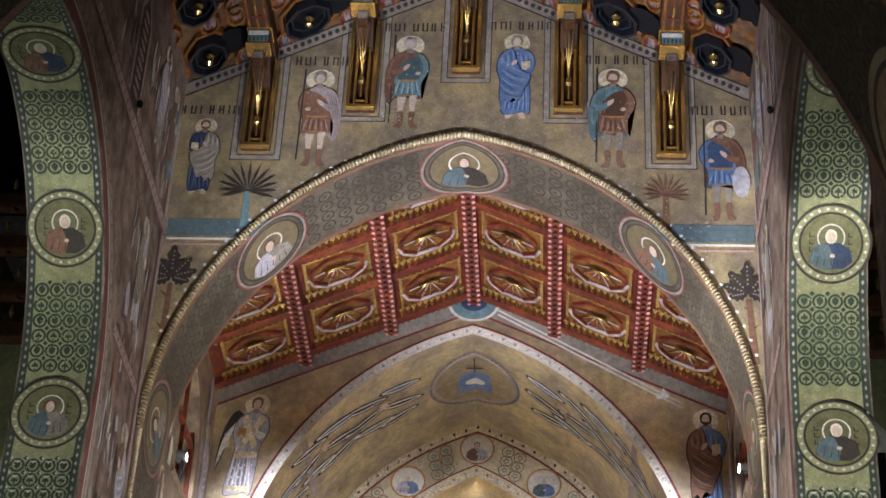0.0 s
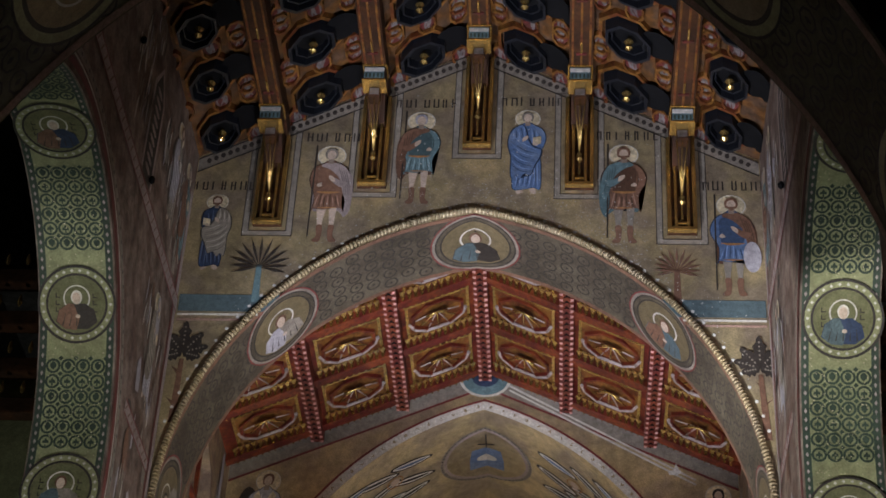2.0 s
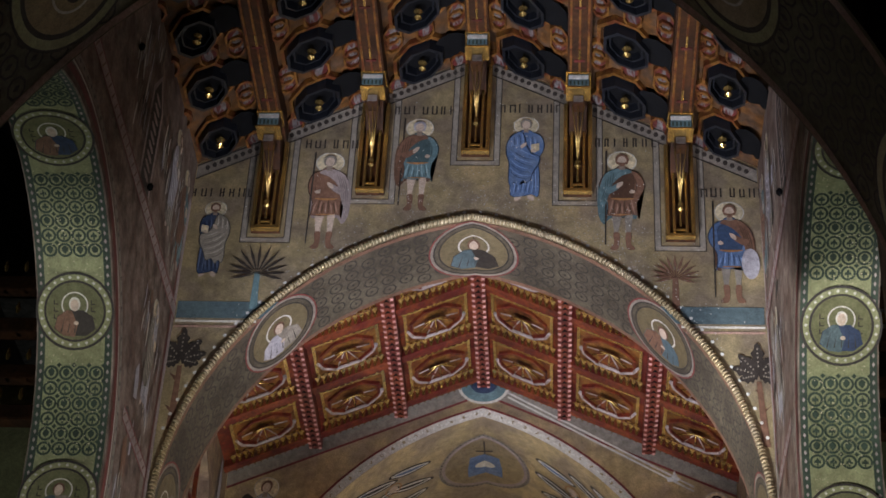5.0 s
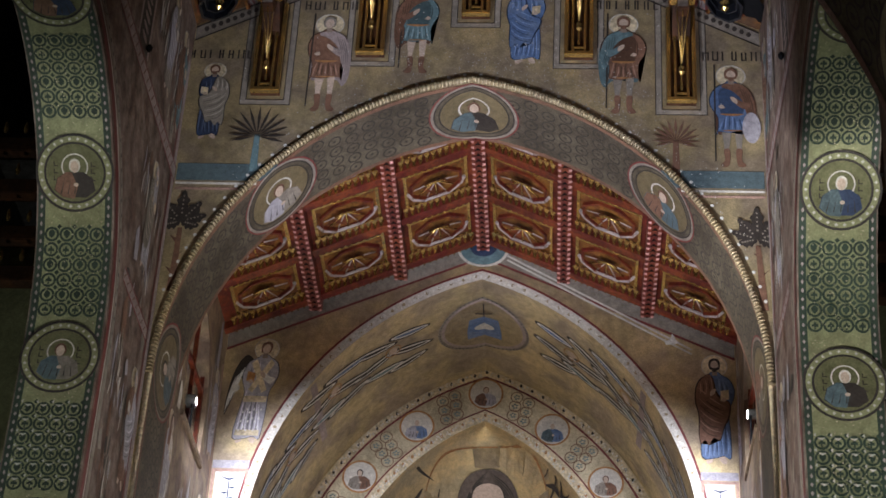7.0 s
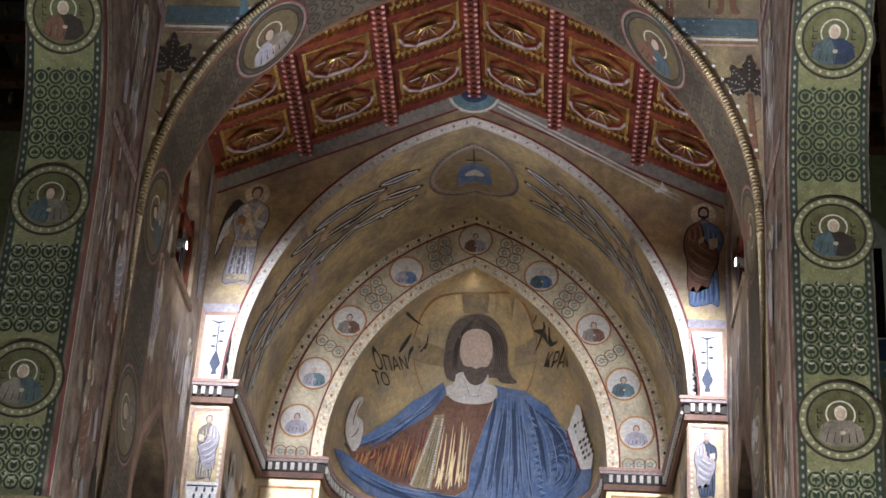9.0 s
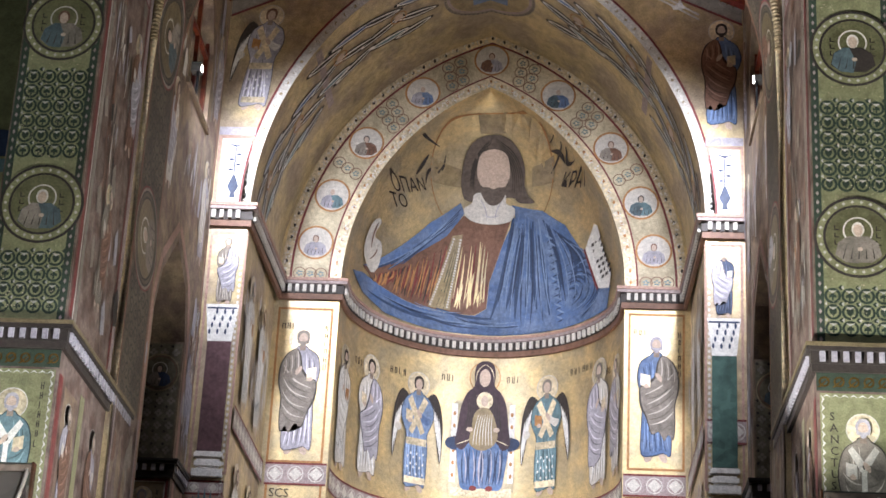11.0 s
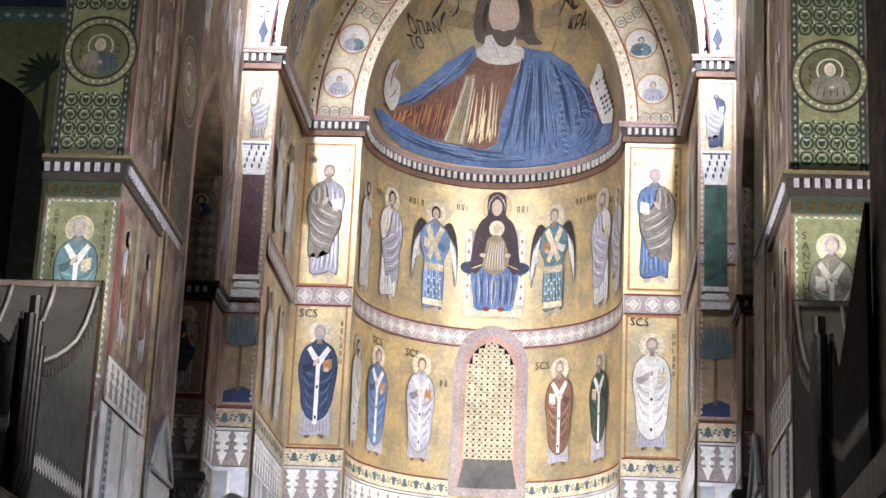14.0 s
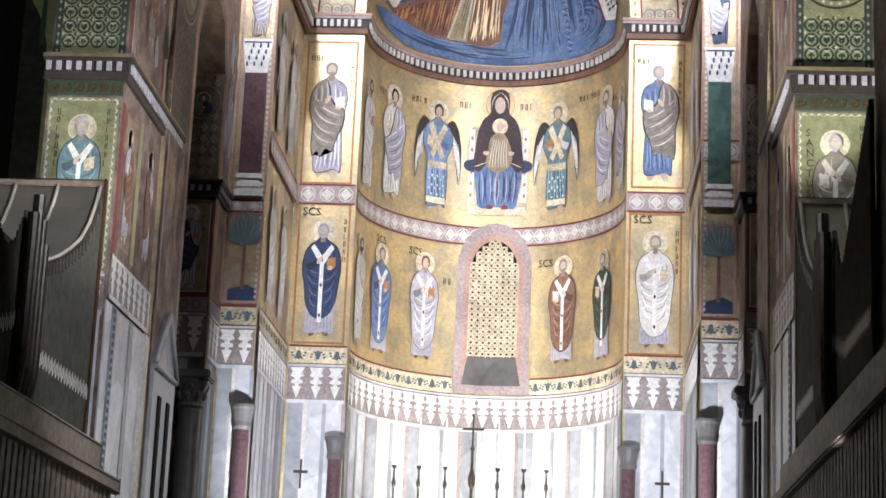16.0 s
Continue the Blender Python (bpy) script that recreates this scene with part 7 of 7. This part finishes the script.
for bm, mt, nm, lb in ((hearts, BLACK, "ceiling_rib_shade", "dark carved hollows along the ribs"), (ribs, RED_WOOD, "ceiling_ribs", "dark red ribs of the choir roof"), (leaves, PINK_PAINT, "ceiling_rib_leaves", "pink carved leaves along the ribs"), (cross_, RED_WOOD, "ceiling_cross_beams", "red cross beams of the choir roof"),
                       (gold, GILT, "ceiling_gilt_leaves", "gilded leaf rows and fillets of the choir roof"), (field, GOLD_WOOD, "ceiling_fields", "dark brown fields of the choir coffers"), (octo, MAUVE, "ceiling_octagons", "pale painted octagon frames in the coffers"),
                       (fan, RED_WOOD, "ceiling_fans", "red shell fans in the coffers"), (rods, GILT, "ceiling_rods", "gilded rays in the coffers")):
    setting(nm, bm, mt, lb, "ceiling")

# ---- nave arch soffit ----
ns = on_soffit(A_NEAR)
t = tagged(new("nave_arch_soffit"), "dark patterned mosaic soffit of the nave arch", "mosaic soffit", "", "structure")
bm, bg = B(), B()
for i in range(64):
    for j in range(5):
        u, y = -13 + 0.42 * i, 16.95 + 0.42 * j + (0.21 if i % 2 else 0)
        if y < 19.0:
            ring(bm, u, y, 0.15, 0.19, ns, 0.012, 8)
            flat(bm, [(u - 0.08, y), (u, y - 0.05), (u + 0.08, y), (u, y + 0.05)], ns, 0.012)
tagged(part("scroll", bm, DARK, t), kind="stuff")
bm = B()
for i in range(64):
    for y in (16.65, 19.02):
        flat(bm, rect(-13.4 + 0.42 * i, y, -12.98 + 0.42 * i, y + 0.14), ns, 0.014)
part("border", bm, PINK, t)
for k, u in enumerate((0, 5.2, -5.4, 9.6, -9.6)):
    medallion(ns, u, 17.9, 0.8, "dim medallion with half figure on the nave arch", (TEAL, NAVY, GREEN)[k % 3], OLD_GOLD, ((1.0, 1.1, DARK), (1.1, 1.28, GREEN_GOLD), (1.28, 1.34, DARK)), seed=130 + k, step=0.35, off=0.02)

# ---- choir side walls ----
for s in (-1, 1):
    Q_ = on_x(s)
    nm = "north" if s < 0 else "south"
    for k, (y, z, h) in enumerate(((37.9, 18.6, 2.6), (42.0, 18.4, 2.6), (42.3, 14.2, 2.4), (37.9, 22.0, 2.6), (42.3, 22.2, 2.4))):
        figure("mosaic_figure", "tall pale figure on the choir side wall", Q_, y, z, h, (PALE, LAVENDER, GREY)[k % 3], (LAVENDER, PALE)[k % 2], None, seed=150 + k, rim=False)
    t = thing("opening_border", "pink patterned border round the tall choir opening", "mosaic border", "opening borders")
    bm = B()
    prof = [(37.85, 10.6), (37.85, 15.9), (38.3, 17.0), (39.7, 18.25), (41.15, 17.5), (41.68, 16.3), (41.68, 10.6)]
    for p, q in zip(prof, prof[1:]):
        d = (Vector(q) - Vector(p)).normalized()
        nn = Vector((-d.y, d.x)) * 0.22
        flat(bm, [p, q, (q[0] + nn.x, q[1] + nn.y), (p[0] + nn.x, p[1] + nn.y)], Q_, 0.014)
    part("border", bm, PINK, t)
    for k, (y, z0, z1) in enumerate(((37.32, 13.3, 28), (42.8, 10.6, 25.0))):
        part("border_strip", flat(B(), rect(y - 0.08, z0, y + 0.08, z1), Q_, 0.012), PINK, t)
    # room behind the opening; its shade is put into the wall colour
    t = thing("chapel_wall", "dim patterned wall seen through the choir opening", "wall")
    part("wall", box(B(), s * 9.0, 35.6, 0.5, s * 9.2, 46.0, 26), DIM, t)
    bm = B()
    for i in range(14):
        for j in range(26):
            for q in range(4):
                flat(bm, ell(37.3 + 0.6 * i + 0.12 * math.cos(math.pi / 2 * q), 8.5 + 0.42 * j + 0.1 * math.sin(math.pi / 2 * q), 0.09, 0.075, 6), on_x(s, 9.0), 0.02)
    tagged(part("pattern", bm, GREY, t), kind="stuff")
    # window of the choir
    w = tagged(new("window_2" if s < 0 else "window_3"), "tall choir window with dark red frame", "window", "", "structure")
    bm = B()
    box(bm, s * 6.6, 38.8, 21.6, s * 6.7, 38.92, 24.0)
    box(bm, s * 6.6, 41.28, 21.6, s * 6.7, 41.4, 24.0)
    box(bm, s * 6.6, 40.05, 21.6, s * 6.7, 40.15, 24.9)
    box(bm, s * 6.6, 38.8, 23.4, s * 6.7, 41.4, 23.5)
    part("window_frame", bm, RED_WOOD, w)
    part("window_sill", box(B(), s * 6.45, 38.7, 21.5, s * 7.5, 41.5, 21.62, 0.02), SIDE_GOLD, w)
    part("pane", box(B(), s * 7.3, 38.8, 21.6, s * 7.34, 41.4, 25.0), WINDOW_GLASS, w, "dim night-dark glass")
    # the lamps that stand on the ledge
    t = thing("floodlight", "small bright floodlight on the choir window ledge", "lamp", "choir floodlights")
    part("housing", box(B(), s * 6.42, 39.7, 22.3, s * 6.62, 39.9, 22.5, 0.02), DARK_MARBLE, t)
    part("lamp_face", box(B(), s * 6.4, 39.72, 22.33, s * 6.42, 39.88, 22.47), LAMP, t, "glowing lamp face")
    part("stand", box(B(), s * 6.45, 39.7, 21.62, s * 6.5, 39.8, 22.32), BLACK, t)
    # west face of the jamb: patterned field with roundel, saint panel, bands, marble
    J_ = on_y(41.5)
    lo, hi = sorted((s * 6.54, s * 7.58))
    t = thing("jamb_mosaic", "dim mosaic of pale rosettes on the jamb of the choir opening", "mosaic panel", "jamb mosaics")
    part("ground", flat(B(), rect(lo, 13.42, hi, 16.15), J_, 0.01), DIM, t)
    bm, bd = B(), B()
    for i in range(4):
        for j in range(9):
            u, z = lo + 0.13 + 0.26 * i, 13.62 + 0.29 * j
            if (u - s * 7.0) ** 2 + (z - 15.45) ** 2 < 0.42 ** 2:
                continue
            for q in range(4):
                a = math.pi / 2 * q
                flat(bm, ell(u + 0.055 * math.cos(a), z + 0.055 * math.sin(a), 0.042, 0.042, 6), J_, 0.016)
            flat(bd, [(u - 0.13, z + 0.145), (u - 0.09, z + 0.105), (u - 0.05, z + 0.145), (u - 0.09, z + 0.185)], J_, 0.016)
    tagged(part("rosette", bm, GREY, t, "pale rosettes"), kind="stuff")
    tagged(part("lozenge", bd, DARK, t), kind="stuff")
    medallion(J_, s * 7.0, 15.45, 0.38, "dim roundel with half figure in dark robe on the jamb", NAVY, DIM, ((1.0, 1.06, BROWN), (1.12, 1.2, OLD_GOLD)), seed=210 + s, off=0.02)
    t = thing("jamb_saint_panel", "gold mosaic panel with red border on the jamb", "mosaic panel", "jamb panels")
    part("ground", flat(B(), rect(lo, 10.5, hi, 12.96), J_, 0.01), OLD_GOLD, t)
    part("border", frame_line(B(), lo, 10.5, hi, 12.96, 0.06, J_, 0.014), RED, t)
    part("border_line", frame_line(B(), lo + 0.06, 10.56, hi - 0.06, 12.9, 0.03, J_, 0.014), PALE, t)
    figure("mosaic_figure", "saint in dark mantle over a white robe on the jamb", J_, s * 7.1, 10.68, 2.1, LAVENDER, NAVY, None, seed=170 + s, off=0.016)
    bars(J_, s * 7.1 + 0.33, 12.7, 6, 0.15, thing("wall_inscription", "upright dark lettering beside the jamb saint", "inscription"), upright=True)
    for put, a, b in ((J_, lo, hi), (Q_, 41.55, 42.95)):
        frieze("white trefoil inlay on grey marble of the choir side", put, a, b, 1.0, 0.0)
        t = tagged(new("choir_band"), "acanthus band on the choir side wall", "mosaic border", "", "structure")
        part("ground", flat(B(), rect(a, 10.02, b, 10.48), put, 0.014), MAUVE, t)
        part("border_line", flat(flat(B(), rect(a, 10.02, b, 10.07), put, 0.02), rect(a, 10.43, b, 10.48), put, 0.02), RED, t)
        bm = B()
        for i in range(int((b - a) / 0.3)):
            ring(bm, a + 0.17 + 0.3 * i, 10.25, 0.08, 0.12, put, 0.02, 12)
        part("ornament", bm, TEAL, t)
        t = tagged(new("jamb_marble"), "upright grey marble slabs of the choir jamb", "marble wall", "", "structure")
        n_ = 3
        for i in range(n_):
            c0, c1 = a + (b - a) * i / n_, a + (b - a) * (i + 1) / n_
            part("slab", flat(B(), rect(c0 + 0.03, 1.2, c1 - 0.03, 8.9), put, 0.02), GREY_MARBLE if i % 2 else DARK_MARBLE, t)
    t = thing("side_wall_drapery", "pale worn robes of figures on the choir side wall", "mosaic panel", "choir side mosaics")
    for i in range(34):
        y, z = rng.uniform(37.5, 42.7), rng.uniform(13.6, 25.3)
        if 37.7 < y < 41.9 and z < 18.6:
            continue
        if 38.6 < y < 41.6 and z > 19.4:
            continue
        h, w = rng.uniform(0.5, 1.5), rng.uniform(0.08, 0.22)
        part("robe", flat(B(), [(y - w, z), (y + w * 0.6, z + 0.05), (y + w, z + h * 0.6), (y + w * 0.3, z + h), (y - w * 0.4, z + h * 0.9), (y - w * 0.7, z + h * 0.4)], Q_, 0.03 + 0.0008 * i), (PALE, LAVENDER, BROWN, GREY)[i % 4], t)
    # marble on the crossing pier: frieze and upright strips
    frieze("white trefoil inlay on the crossing pier", Q_, 31.35, 35.1, 1.0, 0.0, 8.25, 8.95)
    frieze("white trefoil inlay on the pier front", on_y(31.3), *sorted((s * 6.55, s * 7.95)), 1.0, 0.0, 7.9, 8.55)
    t = tagged(new("pier_marble"), "pale grey marble slabs with mosaic strips on the pier", "marble wall", "", "structure")
    for y0, y1, d, mt in ((31.3, 31.75, 0.02, MARBLE), (31.78, 32.05, 0.05, LATTICE), (32.08, 33.2, 0.03, MARBLE), (33.23, 33.5, 0.05, GREY_MARBLE), (33.53, 34.5, 0.03, MARBLE), (34.5, 34.9, 0.08, PALE)):
        part("slab", box(B(), s * (6.5 - d), y0, 1.0, s * 6.5, y1, 8.1, 0.008), mt, t)
    part("slab", box(B(), s * 6.6, 31.24, 1.0, s * 7.9, 31.3, 7.8, 0.01), MARBLE, t)
    bm = B()
    for i in range(42):
        z = 1.4 + 0.16 * i
        box(bm, s * 6.44, 31.85, z, s * 6.455, 31.97, z + 0.09)
    tagged(part("inlay", bm, NAVY, t), kind="stuff")
    # gabled marble stall beside the pier
    t = thing("marble_stall", "grey marble stall back with a pointed gable and slots", "stall", "marble stalls")
    part("panel", slab(B(), [(35.1, 1.2), (37.3, 1.2), (37.3, 7.6), (36.15, 8.85), (35.1, 7.6)], s * 6.3, s * 6.48, True), GREY_MARBLE, t)
    bm = B()
    for p, q in (((35.1, 7.6), (36.15, 8.85)), ((36.15, 8.85), (37.3, 7.6))):
        tube(bm, [(s * 6.28, p[0], p[1]), (s * 6.28, q[0], q[1])], 0.07, 6)
    tube(bm, [(s * 6.28, 35.1, 7.55), (s * 6.28, 37.3, 7.55)], 0.06, 6)
    part("gable_moulding", bm, GREY_MARBLE, t)
    # black boxes on the panel stand for the shade inside slots
    for y in (35.6, 36.5):
        part("slot", box(B(), s * 6.27, y, 2.0, s * 6.3, y + 0.3, 7.0), BLACK, t, "dark narrow slot")

    # ---- transept east wall beyond the pier ----
    cx = s * 11.6
    r_ = [(cx + 2.45 * math.cos(math.pi - math.pi * i / 20), 14.1 + 2.5 * math.sin(math.pi * i / 20)) for i in range(21)]
    lo, hi = sorted((s * 8.0, s * 16.0))
    setting("wall_transept_" + nm, slab(B(), [(lo, 0.5), (r_[0][0], 0.5)] + r_ + [(r_[-1][0], 0.5), (hi, 0.5), (hi, 24), (lo, 24)], 34.9, 35.6), GREEN_GOLD, "dim gold transept wall with an arch", "wall")
    T_ = on_y(34.9)
    t = thing("transept_band", "white fretted band on the dim transept wall", "mosaic border", "transept bands")
    part("band", flat(B(), rect(lo + 0.05, 17.45, hi - 0.05, 17.75), T_, 0.012), TEAL, t)
    bm = B()
    for i in range(24):
        flat(bm, ell(lo + 0.2 + 0.32 * i, 17.6, 0.09, 0.07, 4), T_, 0.02)
    tagged(part("fret", bm, PALE, t), kind="stuff")
    t = thing("mosaic_palm", "dark drooping palm in the transept spandrel", "mosaic tree", "mosaic palms")
    bm = B()
    x = s * 9.3
    for k in range(10):
        a = radians(60 + 18 * k) if s < 0 else radians(120 - 18 * k)
        c, sn = math.cos(a), math.sin(a)
        flat(bm, [(x, 16.1), (x + c * 0.4 - sn * 0.06, 16.1 + sn * 0.4 + c * 0.06), (x + c * 0.75, 16.1 + sn * 0.65), (x + c * 0.4 + sn * 0.06, 16.1 + sn * 0.4 - c * 0.06)], T_, 0.02 + 0.001 * k)
    part("crown", bm, GREEN, t)
    part("trunk", flat(B(), [(x - 0.06, 14.5), (x + 0.06, 14.5), (x + 0.04, 16.2), (x - 0.04, 16.2)], T_, 0.016), GREEN, t)
    t = thing("transept_scene", "dim mosaic scene with pale buildings above the band", "mosaic panel", "transept scenes")
    for k in range(3):
        x = s * (8.7 + 1.5 * k)
        part("building", flat(B(), [(x - 0.35, 18.2), (x + 0.35, 18.2), (x + 0.35, 20.6), (x, 21.0), (x - 0.35, 20.6)], T_, 0.014), (PALE, TEAL, GREY)[k], t)
        part("doorway", flat(B(), rect(x - 0.14, 18.3, x + 0.14, 20.3), T_, 0.02), BLACK, t)
    part("hill", flat(B(), [(lo + 0.1, 17.8), (hi - 0.1, 17.8), (hi - 0.1, 18.3), ((lo + hi) / 2, 18.6), (lo + 0.1, 18.2)], T_, 0.018), NAVY, t)
    # dark timber roof of the transept side
    t = tagged(new("transept_roof"), "dark timber roof beams with gilt ends of the transept", "roof", "", "structure")
    for k, z in enumerate((22.3, 23.3, 24.5, 25.6)):
        part("beam", box(B(), *(sorted((s * 8.1, s * 15))[0], 34.2, z), sorted((s * 8.1, s * 15))[1], 34.6, z + 0.35, 0.02), BROWN_WOOD, t)
        bm = B()
        for i in range(14):
            turned(bm, [(0.03, 0), (0.06, 0.1), (0.02, 0.28)], s * (8.4 + 0.45 * i), 34.1, z + 0.4, 8)
        tagged(part("gilt_drop", bm, GILT, t), kind="stuff")

    # ---- organ on its gallery ----
    t = thing("organ", "large organ with dull tin pipes and beige curved case", "organ", "pair of organs")
    X = s * 6.4
    curve = [(30.0, 10.0), (29.75, 9.55), (29.4, 9.1), (28.9, 8.68), (28.3, 8.36), (27.6, 8.05), (26.9, 7.8), (26.2, 7.68)]
    for x0, x1 in ((6.45, 7.25), (7.25, 8.05), (8.05, 9.4)):
        bm = B()
        rows_ = [[bm.verts.new((s * x, y, z)) for y, z in curve] for x in (x0, x1)]
        for i in range(len(curve) - 1):
            f = bm.faces.new((rows_[0][i], rows_[0][i + 1], rows_[1][i + 1], rows_[1][i]))
            f.smooth = True
        bmesh.ops.solidify(bm, geom=bm.faces[:], thickness=0.06)
        part("hood", bm, BEIGE, t, "beige curved wooden hood")
        part("hood_rib", tube(B(), [(s * x0, y - 0.01, z + 0.01) for y, z in curve], 0.04, 6), BEIGE, t)
    part("hood_top", box(B(), s * 6.4, 29.95, 9.96, s * 9.4, 30.1, 10.06, 0.01), OAK, t)
    part("back_panel", box(B(), s * 6.52, 21.5, 4.9, s * 6.6, 30.0, 7.7), OLIVE, t, "grey-green rear panel")
    part("end_panel", box(B(), s * 6.38, 30.0, 4.9, s * 7.7, 30.1, 10.1, 0.01), OLIVE, t, "thin grey-green end panel")
    part("end_panel_edge", box(B(), s * 6.35, 29.98, 4.9, s * 6.38, 30.12, 10.12, 0.006), BROWN_WOOD, t)
    mesh = {}
    n_ = 84
    for i in range(n_):
        y = 29.9 - 0.1 * i
        tw = max(0.0, 1 - abs(y - 25.3) / 0.55)
        lowc = next((z0 + (z1 - z0) * (y - y0) / (y1 - y0) for (y0, z0), (y1, z1) in zip(curve, curve[1:]) if y1 <= y <= y0), 7.6)
        top = lowc - 0.12 + 0.75 * tw + 1.6 * max(0.0, (24.2 - y) / 2.5)
        mouth = 5.95 + 0.35 * max(0.0, 1 - abs(y - 25.2) / 1.2) + 0.06 * (i % 2)
        key = (round(top, 1), round(mouth, 1))
        bm = B()
        turned(bm, [(0.012, 0), (0.043, mouth - 5.3), (0.043, top - 5.2)], 0, 0, 0, 8)
        p = part("pipe", bm, TIN, t)
        p.location = (X, y, 5.2)
        bm = B()
        flat(bm, [(-0.03, 0), (0.03, 0), (0.028, 0.2), (0.0, 0.26), (-0.028, 0.2)], lambda u, v, o: Vector((-s * 0.05, u, v)), 0.0)
        q = part("pipe_mouth", bm, PALE, p)
        q.location = (0, 0, mouth - 5.2)
    bm = B()
    for i in range(40):
        y = 29.8 - 0.2 * i
        low = next((z0 + (z1 - z0) * (y - y0) / (y1 - y0) for (y0, z0), (y1, z1) in zip(curve, curve[1:]) if y1 <= y <= y0), None)
        if low:
            box(bm, s * 6.34, y - 0.1, low - 0.26, s * 6.4, y + 0.04, low - 0.04)
    part("fringe", bm, DARK, t, "dark carved fringe under the hood")
    for k in range(4):
        q = part("wooden_pipe", turned(B(), [(0.04, 0), (0.1, 0.4), (0.1, 3.3 - 0.35 * abs(k - 1)), (0.085, 3.3 - 0.35 * abs(k - 1))], 0, 0, 0, 10), BRONZE, t, "thick dark pipe")
        q.location = (s * 6.22, 25.1 + 0.24 * k, 5.2)
    part("plinth", box(B(), s * 6.1, 18.0, 4.75, s * 7.7, 30.3, 5.2, 0.03), OAK, t, "weathered oak plinth")
    g = thing("organ_gallery", "weathered oak gallery front with upright slats", "balustrade", "organ galleries")
    part("top_rail", box(B(), s * 5.95, 16.0, 4.45, s * 6.3, 31.3, 4.68, 0.03), OAK, g)
    part("lower_rail", box(B(), s * 6.02, 16.0, 2.6, s * 6.25, 31.3, 2.75, 0.02), OAK, g)
    bm = box(B(), -0.035, -0.12, 0, 0.035, 0.12, 1.75, 0.012)
    me = bpy.data.meshes.new("slat")
    bm.to_mesh(me)
    bm.free()
    me.materials.append(OAK)
    for i in range(46):
        o = new("slat", me)
        o.location = (s * 6.12, 16.3 + 0.33 * i, 2.72)
        o.parent = g
    part("floor_board", box(B(), s * 6.0, 16.0, 2.45, s * 8.0, 31.2, 2.6), OAK, g)
    part("backing", box(B(), s * 6.3, 16.0, 2.7, s * 6.34, 31.2, 4.6), STONE, g)

# small iron hooks on the side walls
for s in (-1, 1):
    for y, z in ((30.95, 25.85), (28.6, 27.6)):
        t = thing("wall_hook", "small black iron hook on the crossing side wall", "hook", "wall hooks")
        part("hook", turned(B(), [(0.02, 0), (0.06, 0.05), (0.07, 0.12), (0.03, 0.18)], s * 6.42, y, z, 8), BLACK, t)
    t = thing("lancet_mosaic", "narrow pointed field on the crossing side wall", "mosaic panel", "lancet fields")
    Q_ = on_x(s)
    part("field", flat(B(), [(30.3, 25.8), (31.1, 25.8), (31.1, 28.0), (30.7, 28.6), (30.3, 28.0)], Q_, 0.012), DARK, t)
    bm = B()
    for k in range(9):
        flat(bm, ell(30.7, 26.05 + 0.25 * k, 0.26, 0.08, 6), Q_, 0.016)
    tagged(part("fret", bm, MAUVE, t), kind="stuff")
    part("rim", flat(flat(B(), [(30.18, 25.8), (30.3, 25.8), (30.3, 28.0), (30.7, 28.6), (30.7, 28.75), (30.18, 28.05)], Q_, 0.016), [(31.22, 25.8), (31.1, 25.8), (31.1, 28.0), (30.7, 28.6), (30.7, 28.75), (31.22, 28.05)], Q_, 0.016), MAUVE, t)
    # borders of the great side arch, and the bands between the picture rows
    t = thing("side_arch_border", "dark red and pale border lines round the great side arch", "mosaic border", "side arch borders")
    for nm_, r0, r1, mt in (("border", 4.82, 5.0, RED), ("border_line", 5.04, 5.09, PALE), ("outer_border", 5.15, 5.35, GREY)):
        bm = B()
        for i in range(40):
            a, b = math.pi * i / 40, math.pi * (i + 1) / 40
            pts = [(26.6 + r * math.cos(c), 19.3 + r * math.sin(c)) for r, c in ((r0, a), (r1, a), (r1, b), (r0, b))]
            flat(bm, pts, Q_, 0.014)
        part(nm_, bm, mt, t)
    bm = B()
    for i in range(56):
        a = math.pi * (i + 0.5) / 56
        flat(bm, ell(26.6 + 5.25 * math.cos(a), 19.3 + 5.25 * math.sin(a), 0.05, 0.05, 4), Q_, 0.02)
    tagged(part("bead", bm, DARK, t), kind="stuff")
    t = thing("picture_band", "mauve fretted band between rows of side wall mosaics", "mosaic border", "picture bands")
    for y0, y1, z0, z1 in ((19.3, 34.86, 25.3, 25.62), (31.98, 34.45, 21.05, 21.3)):
        part("band", flat(B(), rect(y0, z0, y1, z1), Q_, 0.022), MAUVE, t)
        part("band_line", flat(flat(B(), rect(y0, z0 - 0.05, y1, z0), Q_, 0.024), rect(y0, z1, y1, z1 + 0.05), Q_, 0.024), RED, t)
        bm = B()
        n_ = int((y1 - y0) / 0.3)
        for i in range(n_):
            flat(bm, [(y0 + 0.3 * i, z0 + 0.04), (y0 + 0.3 * i + 0.15, z1 - 0.04), (y0 + 0.3 * i + 0.2, z1 - 0.04), (y0 + 0.3 * i + 0.05, z0 + 0.04)], Q_, 0.028)
        tagged(part("fret", bm, BROWN, t), kind="stuff")
    # figures in the fields beside the arch
    for y, z, h, a, b in ((33.3, 22.1, 2.6, LAVENDER, GREY), (34.1, 17.6, 2.6, BROWN, LAVENDER), (33.0, 26.4, 2.7, GREY, LAVENDER), (34.2, 26.3, 2.6, TEAL, BROWN), (33.2, 14.0, 2.5, GREY, BROWN)):
        figure("mosaic_figure", "worn robed figure on the crossing side wall", Q_, y, z, h, a, b, None, seed=int(y * 7 + z + s), rim=False)
